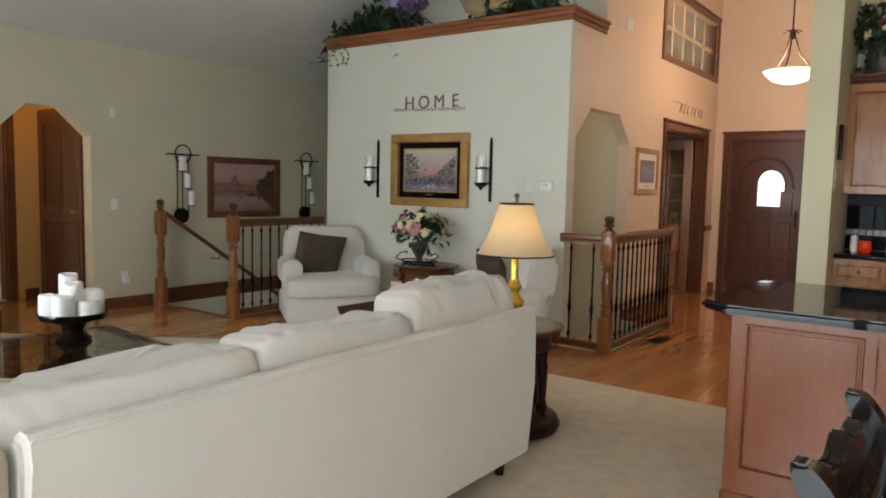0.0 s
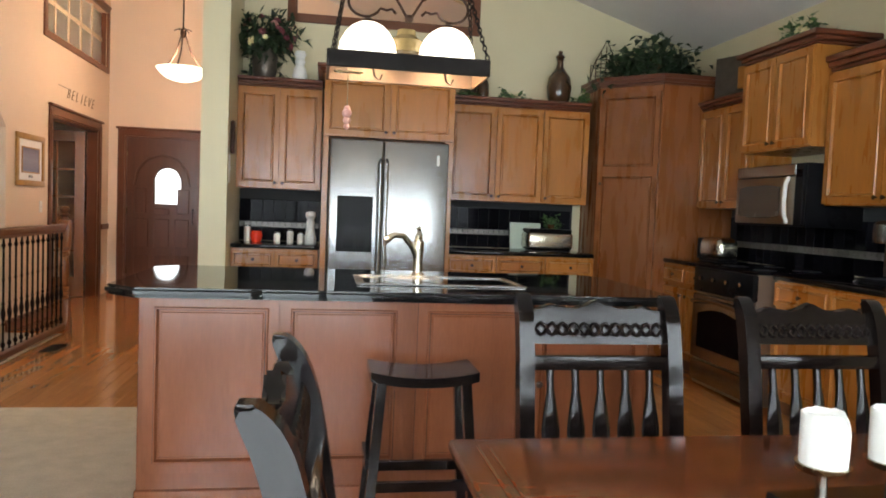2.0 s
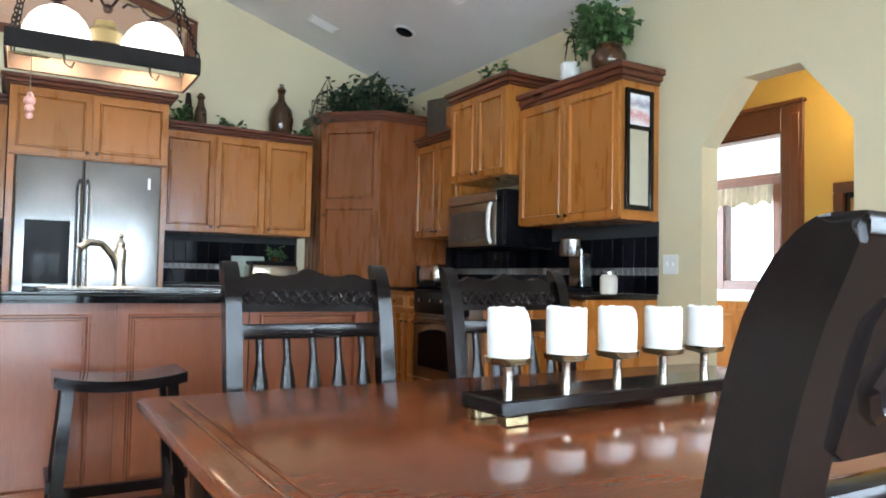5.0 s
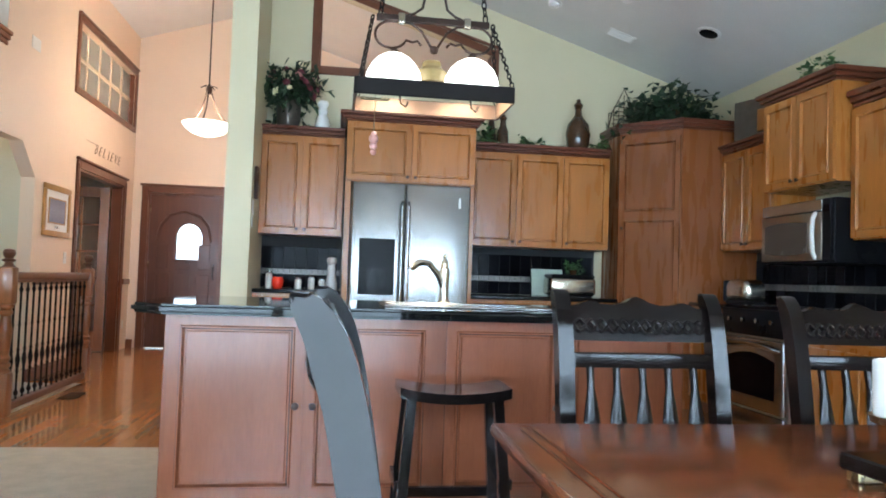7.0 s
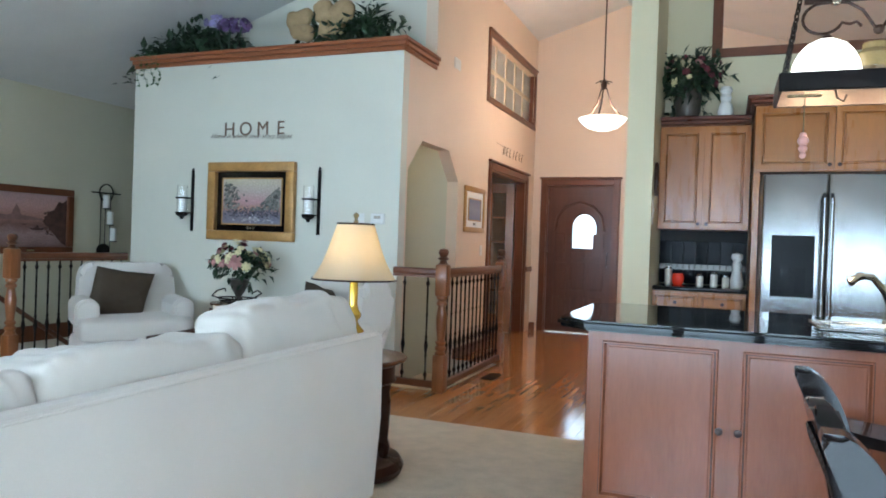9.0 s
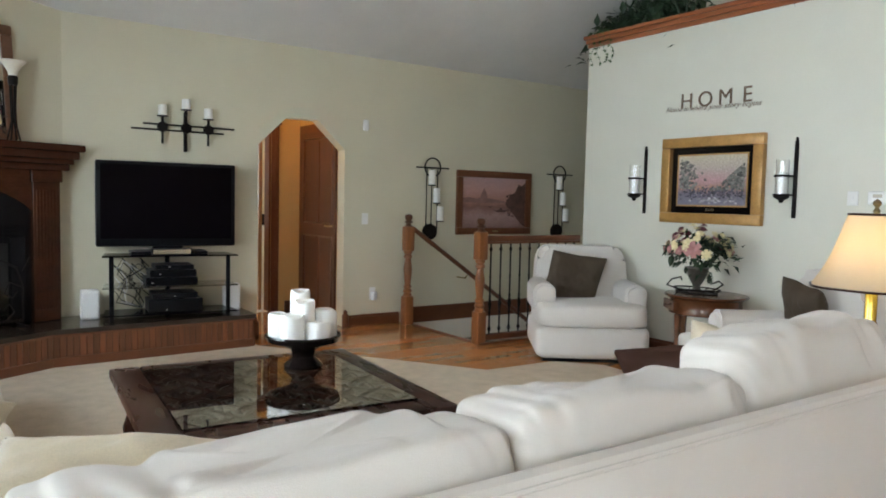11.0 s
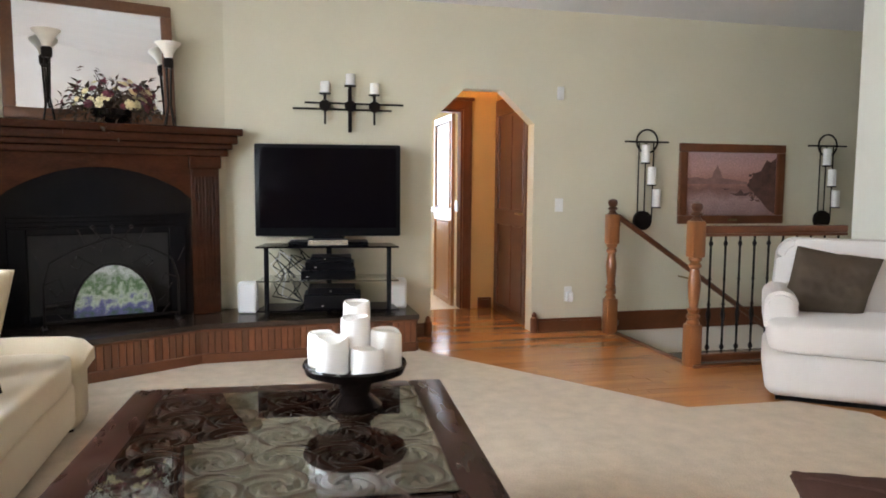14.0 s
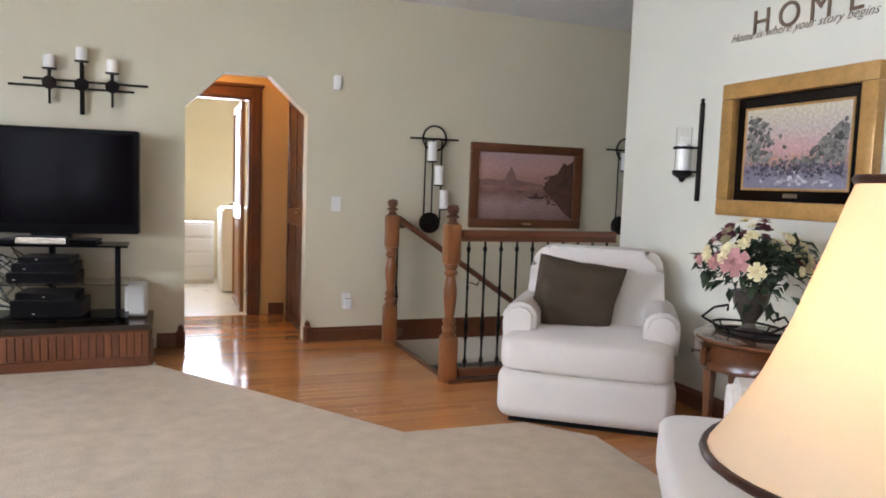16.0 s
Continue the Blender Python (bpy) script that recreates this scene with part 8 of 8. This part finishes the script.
torchere(-0.29)
torchere(0.46)
t = thing("dried_arrangement", "dried flower arrangement in a dark bowl on the mantel", "flowers", FM @ pose(0.09, -0.15, 1.656))
part("bowl", lathe(B(), [(0.06, 0), (0.08, 0.01), (0.13, 0.05), (0.14, 0.09), (0.12, 0.09), (0, 0.07)], 20), BLACKW, t)
part("leaves", foliage((0, 0, 0.10), (0.34, 0.13, 0.24), 620, 0.06, 0.03, 0.5, 81), LEAFB, t, smooth=0)
part("flowers", blossoms((0, 0, 0.10), (0.29, 0.14, 0.21), 30, 0.032, 82), IVORY, t, "cream dried blossoms", 0)
part("flowers", blossoms((0, 0, 0.10), (0.30, 0.14, 0.21), 40, 0.032, 83), WINE, t, "burgundy dried blossoms", 0)

# television and its stand
TM = pose(-6.80, 1.765, 0.0, 0, 0, 84)
t = thing("tv_stand", "black three-tier glass media stand on the hearth", "tv stand", TM)
for z, g in ((HZ + 0.03, SCREEN), (HZ + 0.25, GLASS), (HZ + 0.50, SCREEN)):
    bm = prism(B(), [(-0.52, -0.30), (0.52, -0.30), (0.48, 0.04), (-0.48, 0.04)], z, z + 0.012)
    o = part("shelf", bm, g, t, "black glass shelf", 0)
for x in (-0.45, 0.45):
    part("leg", tube(B(), [(x, -0.24, HZ + 0.001), (x, -0.24, HZ + 0.50)], 0.018, 12), BLACKP, t)
part("leg", tube(B(), [(0, 0.02, HZ + 0.001), (0, 0.02, HZ + 0.50)], 0.02, 10), BLACKP, t)
t = thing("television", "black flat-screen television with a silver badge strip", "television", TM)
TB = HZ + 0.513
part("cabinet", box(-0.55, 0.55, -0.05, 0.05, 0.855, 1.555, 0.012, 2), BLACKP, t)
part("screen", box(-0.515, 0.515, -0.054, -0.049, 0.92, 1.525), SCREEN, t, "switched-off dark screen", 0)
part("neck", box(-0.12, 0.12, -0.02, 0.05, TB + 0.02, 0.86), BLACKP, t, smooth=0)
part("foot", box(-0.30, 0.30, -0.16, 0.09, TB, TB + 0.022, 0.008), BLACKP, t)
t = thing("speaker_bar", "silver soundbar centre speaker under the television", "speaker", TM)
part("case", box(-0.15, 0.15, -0.26, -0.17, TB, TB + 0.05, 0.006), BLACKP, t, smooth=0)
part("front", box(-0.145, 0.145, -0.264, -0.259, TB + 0.006, TB + 0.045), NICKEL, t, smooth=0)
for k, (x0, x1, z0, z1, nm, lb) in enumerate(((-0.20, 0.20, HZ + 0.264, HZ + 0.33, "av_receiver", "black audio receiver on the middle shelf"), (-0.17, 0.19, HZ + 0.334, HZ + 0.39, "disc_player", "black disc player stacked on the receiver"), (-0.13, 0.17, HZ + 0.394, HZ + 0.43, "cable_box", "black cable box on top of the player"), (-0.18, 0.24, HZ + 0.044, HZ + 0.15, "amplifier", "black amplifier on the bottom shelf"), (-0.15, 0.20, HZ + 0.154, HZ + 0.20, "disc_player", "black recorder on the amplifier"))):
    t = thing(nm, lb, "electronics", TM, "stacked electronics")
    part("case", box(x0, x1, -0.27, 0.0, z0, z1, 0.004), BLACKP, t, smooth=0)
    part("front", box(x0 + 0.01, x1 - 0.01, -0.274, -0.269, z0 + 0.006, z1 - 0.006), FIREBLK, t, smooth=0)
    part("light", box(x0 + 0.04 + 0.03 * k, x0 + 0.055 + 0.03 * k, -0.276, -0.273, z0 + 0.02, z0 + 0.026), PLASTIC, t, "small indicator", 0)
t = thing("cable_bundle", "tangle of black and white cables beside the electronics", "cables", TM)
random.seed(5)
for k in range(9):
    x = -0.24 - 0.02 * k
    pts = [(-0.15, 0.0, HZ + 0.40 - 0.03 * k)]
    for q in range(5):
        pts.append((x + random.uniform(-0.07, 0.07), -0.12 + random.uniform(-0.10, 0.10), HZ + 0.46 - 0.08 * q + random.uniform(-0.03, 0.03)))
    pts.append((-0.2, 0.02, HZ + 0.05))
    part("cable", tube(B(), pts, 0.004, 6), WHITEP if k % 4 == 3 else BLACKP, t)
for x, nm in ((-0.60, "white"), (0.53, "white")):
    t = thing("speaker", "small white speaker on the hearth", "speaker", TM @ pose(x, -0.12 if x < 0 else 0.0, HZ), "small speakers")
    part("case", box(-0.07, 0.07, -0.06, 0.06, 0.001, 0.235, 0.02, 3), PLASTIC, t)
    part("grille", box(-0.055, 0.055, -0.064, -0.06, 0.02, 0.215, 0.002), WHITEP, t, smooth=0)

# roman blind of the living room window
t = thing("roman_blind", "brown striped roman blind drawn up over the window", "blind")
nseg = 16
BLIND = mat("striped_blind_cloth", (0.30, 0.19, 0.11), 0.8, var=0.3, scale=3, fine=30, stretch=(0.3, 1, 9), sheen=0.2)
for f in range(6):
    bm = B()
    z1 = 2.52 - 0.075 * f
    sag = []
    for i in range(nseg + 1):
        u = i / nseg
        x = -6.13 + 3.05 * u
        drop = 0.20 * (2 * u - 1) ** 2 * (f / 5) - 0.05
        sag.append((x, z1 - drop - 0.11, z1 - drop))
    for y0, y1 in ((YS + 0.03 + 0.006 * f, YS + 0.05 + 0.012 * f),):
        for (xa, za0, za1), (xb, zb0, zb1) in zip(sag, sag[1:]):
            v = [bm.verts.new(p) for p in ((xa, y1, za0), (xb, y1, zb0), (xb, y0, zb1), (xa, y0, za1))]
            bm.faces.new(v)
            v2 = [bm.verts.new(p) for p in ((xa, y1, za0), (xb, y1, zb0), (xb, y0 - 0.01, zb0), (xa, y0 - 0.01, za0))]
            bm.faces.new(v2)
    bmesh.ops.remove_doubles(bm, verts=bm.verts, dist=1e-4)
    part("fold", bm, BLIND, t)
part("headrail", box(-6.13, -3.08, YS + 0.003, YS + 0.05, 2.50, 2.56, 0.005), BROWNF, t, smooth=0)
bm = tube(B(), [(-6.05, YS + 0.04, 2.15), (-6.05, YS + 0.035, 1.35)], 0.003, 5)
tube(bm, [(-6.02, YS + 0.04, 2.15), (-6.02, YS + 0.035, 1.35)], 0.003, 5)
part("cord", bm, PLASTIC, t)
part("cord_weight", box(-6.055, -6.015, YS + 0.025, YS + 0.045, 1.25, 1.35, 0.006), PLASTIC, t, "white plastic cord weight", 0)

# ---- side rooms ----
t = thing("door_3", "stained four-panel door in the side hall", "door", pose(-8.08, 3.56, 0), kind="structure")
part("leaf", panel_door(0.86, 2.0, 0, t=0.035, st=0.11, mid=0.95), DOORW, t, smooth=0)
part("stile", box(0.40, 0.46, -0.036, -0.002, 0.12, 1.90), DOORW, t, smooth=0)
part("casing", bx(bx(bx(B(), -0.09, 0.0, -0.02, -0.001, 0, 2.09), 0.86, 0.93, -0.02, -0.001, 0, 2.09), -0.0, 0.86, -0.02, -0.001, 2.002, 2.09), TRIM, t, smooth=0)
part("handle", tube(B(), [(0.80, -0.035, 1.0), (0.80, -0.07, 1.0), (0.70, -0.075, 1.0)], 0.01, 8), BRASS, t)
t = thing("door_4", "stained panel door of the laundry standing open", "door", pose(-8.36, 3.17, 0, 0, 0, 180) @ Matrix.Diagonal((1, -1, 1, 1)), kind="structure")
part("leaf", panel_door(0.80, 1.98, 0, t=0.035, st=0.11, mid=0.95), mat("light_door_wood", (0.34, 0.16, 0.06), 0.35, var=0.2, scale=3, fine=30, stretch=(5, 5, 0.6), coat=0.15), t, smooth=0)
part("handle", tube(B(), [(0.74, -0.035, 1.0), (0.74, -0.07, 1.0), (0.66, -0.075, 1.0)], 0.01, 8), BRASS, t)
t = thing("washing_machine", "white top-loading washer in the laundry", "washer", pose(-9.9, 3.39, 0))
part("body", box(-0.35, 0.35, -0.34, 0.34, 0.02, 0.92, 0.02, 2), PLASTIC, t)
part("lid", box(-0.33, 0.33, -0.32, 0.18, 0.92, 0.94, 0.008), WHITEP, t, smooth=0)
part("control_panel", box(-0.34, 0.34, 0.20, 0.34, 0.92, 1.06, 0.015), BLACKP, t)
t = thing("drawer_tower", "small white wicker drawer tower in the laundry", "drawers", pose(-10.55, 2.84, 0))
part("carcass", box(-0.18, 0.18, -0.18, 0.18, 0, 0.74, 0.006), PLASTIC, t, smooth=0)
for k in range(4):
    part("drawer", box(0.181, 0.195, -0.155, 0.155, 0.04 + 0.175 * k, 0.19 + 0.175 * k, 0.006), WHITEP, t, smooth=0)
t = thing("side_cabinet", "wooden vanity with a pale top in the side room", "cabinet", pose(6.6, 4.5, 0))
part("body", box(-0.30, 0.30, -0.45, 0.45, 0, 0.82, 0.006), CHERRY, t, smooth=0)
part("top", box(-0.33, 0.33, -0.48, 0.48, 0.82, 0.85, 0.006), PLASTIC, t, smooth=0)
for k in range(2):
    part("door", panel_door(0.42, 0.62, 0), CHERRY, t, smooth=0).matrix_basis = pose(-0.301, 0.43 - 0.43 * k, 0.12, 0, 0, -90)
t = thing("window_valance", "gathered pale valance over the side room window", "valance", pose(7.46, 5.275, 1.88) @ Matrix.Diagonal((1, 0.74, 1, 1)))
bm = B()
cols = []
for i in range(41):
    u = i / 40
    x = 0.02 * math.sin(u * 60)
    cols.append((bm.verts.new((x - 0.03, -0.50 + u, 0.24)), bm.verts.new((x - 0.05, -0.50 + u, 0.0 + 0.05 * math.sin(u * math.pi * 3) ** 2))))
for a, b in zip(cols, cols[1:]):
    bm.faces.new((a[0], b[0], b[1], a[1]))
bmesh.ops.solidify(bm, geom=bm.faces[:], thickness=0.006)
part("cloth", bm, mat("pale_valance", (0.62, 0.54, 0.42), 0.8, var=0.15), t)
t = framed("wall_picture", "dark framed print on the gold wall", pose(4.90, 2.45, 1.10, 0, 0, -90), 0.50, 1.15, 0.07, 0.04, DOORW, bands("gold_hall_print", [(0, (0.05, 0.045, 0.03)), (0.5, (0.16, 0.13, 0.07)), (1, (0.3, 0.26, 0.16))], lo=-0.5, hi=0.5), BLACKW, 0.05)

# ---- outside ----
def tree(x, y, h, seed):
    t = thing("tree", "leafy garden tree beyond the window", "tree", pose(x, y, -0.4), "garden trees")
    part("trunk", tube(B(), [(0, 0, 0), (0.05, 0, h * 0.3), (0, 0.05, h * 0.55), (0.1, 0, h * 0.8)], [0.16, 0.12, 0.09, 0.03], 8), TRUNK, t)
    part("crown", foliage((0, 0, h * 0.6), (h * 0.30, h * 0.30, h * 0.38), 900, 0.34, 0.3, 0.6, seed), LEAF, t, smooth=0)


tree(-12.0, -4.2, 3.6, 91)
tree(-15.5, -6.5, 4.2, 92)
tree(-2.5, -13.0, 6.0, 93)
tree(1.5, -12.0, 6.0, 94)

# ---- plank floor ----
random.seed(12)
PW = 0.083
meshes = {}
joined = B()
near_parent = bpy.data.objects["floor"]
verts, faces = [], []
x = -8.2
i = 0
while x < 4.9:
    xc = x + PW / 2
    lo = carpet_line(xc) - 0.05 if xc > XT else 1.2
    hi = YD if xc > XT else 3.56
    if xc > XR:
        lo, hi = 0.9, 4.5
    spans = [(lo, hi)]
    if XT < xc < -5.58:
        spans = [(lo, 4.18)]
    if -5.58 < xc < -5.43:
        spans = [(lo, YH)]
    elif -5.43 < xc < -2.68:
        spans = [(lo, YH), (7.0, YD)]
    elif -2.68 < xc < -2.17:
        spans = [(lo, 5.26), (6.88, YD)]
    elif -0.8 < xc < -0.6:
        spans = [(lo, 5.62), (6.64, YD)]
    for a, b in spans:
        y = a - random.uniform(0, 0.9)
        while y < b:
            ln = random.uniform(0.55, 1.3)
            y0, y1 = max(a, y), min(b, y + ln)
            y += ln
            if y1 - y0 < 0.02:
                continue
            if 4.25 < y0 and y1 < 7.4 and -5.0 < xc < -0.7 or (xc < -4.6 and y0 > 2.5 and y1 < 4.2 and xc > -6.9):
                key = round(y1 - y0, 1)
                if key not in meshes:
                    me = bpy.data.meshes.new("plank")
                    bm = box(0.0004, PW - 0.0004, 0.0008, 1 - 0.0008, -0.014, 0.0, 0.0012)
                    bm.to_mesh(me)
                    bm.free()
                    me.materials.append(PLANK)
                    meshes[key] = me
                o = new("plank", meshes[key])
                o.parent = near_parent
                o.location, o.scale = (x, y0, random.uniform(-0.0003, 0.0003)), (1, y1 - y0, 1)
            else:
                k = len(verts)
                for zz in (-0.014, random.uniform(-0.0003, 0.0003)):
                    verts += [(x + 0.0004, y0 + 0.0008, zz), (x + PW - 0.0004, y0 + 0.0008, zz), (x + PW - 0.0004, y1 - 0.0008, zz), (x + 0.0004, y1 - 0.0008, zz)]
                faces += [(k + 4, k + 5, k + 6, k + 7), (k, k + 1, k + 5, k + 4), (k + 1, k + 2, k + 6, k + 5), (k + 2, k + 3, k + 7, k + 6), (k + 3, k, k + 4, k + 7)]
    x += PW
    i += 1
me = bpy.data.meshes.new("plank_floor")
me.from_pydata(verts, [], faces)
me.materials.append(PLANKS)
o = new("plank_floor", me)
o.parent = near_parent
tagged(o, "narrow honey-stained wooden floor boards", kind="stuff")
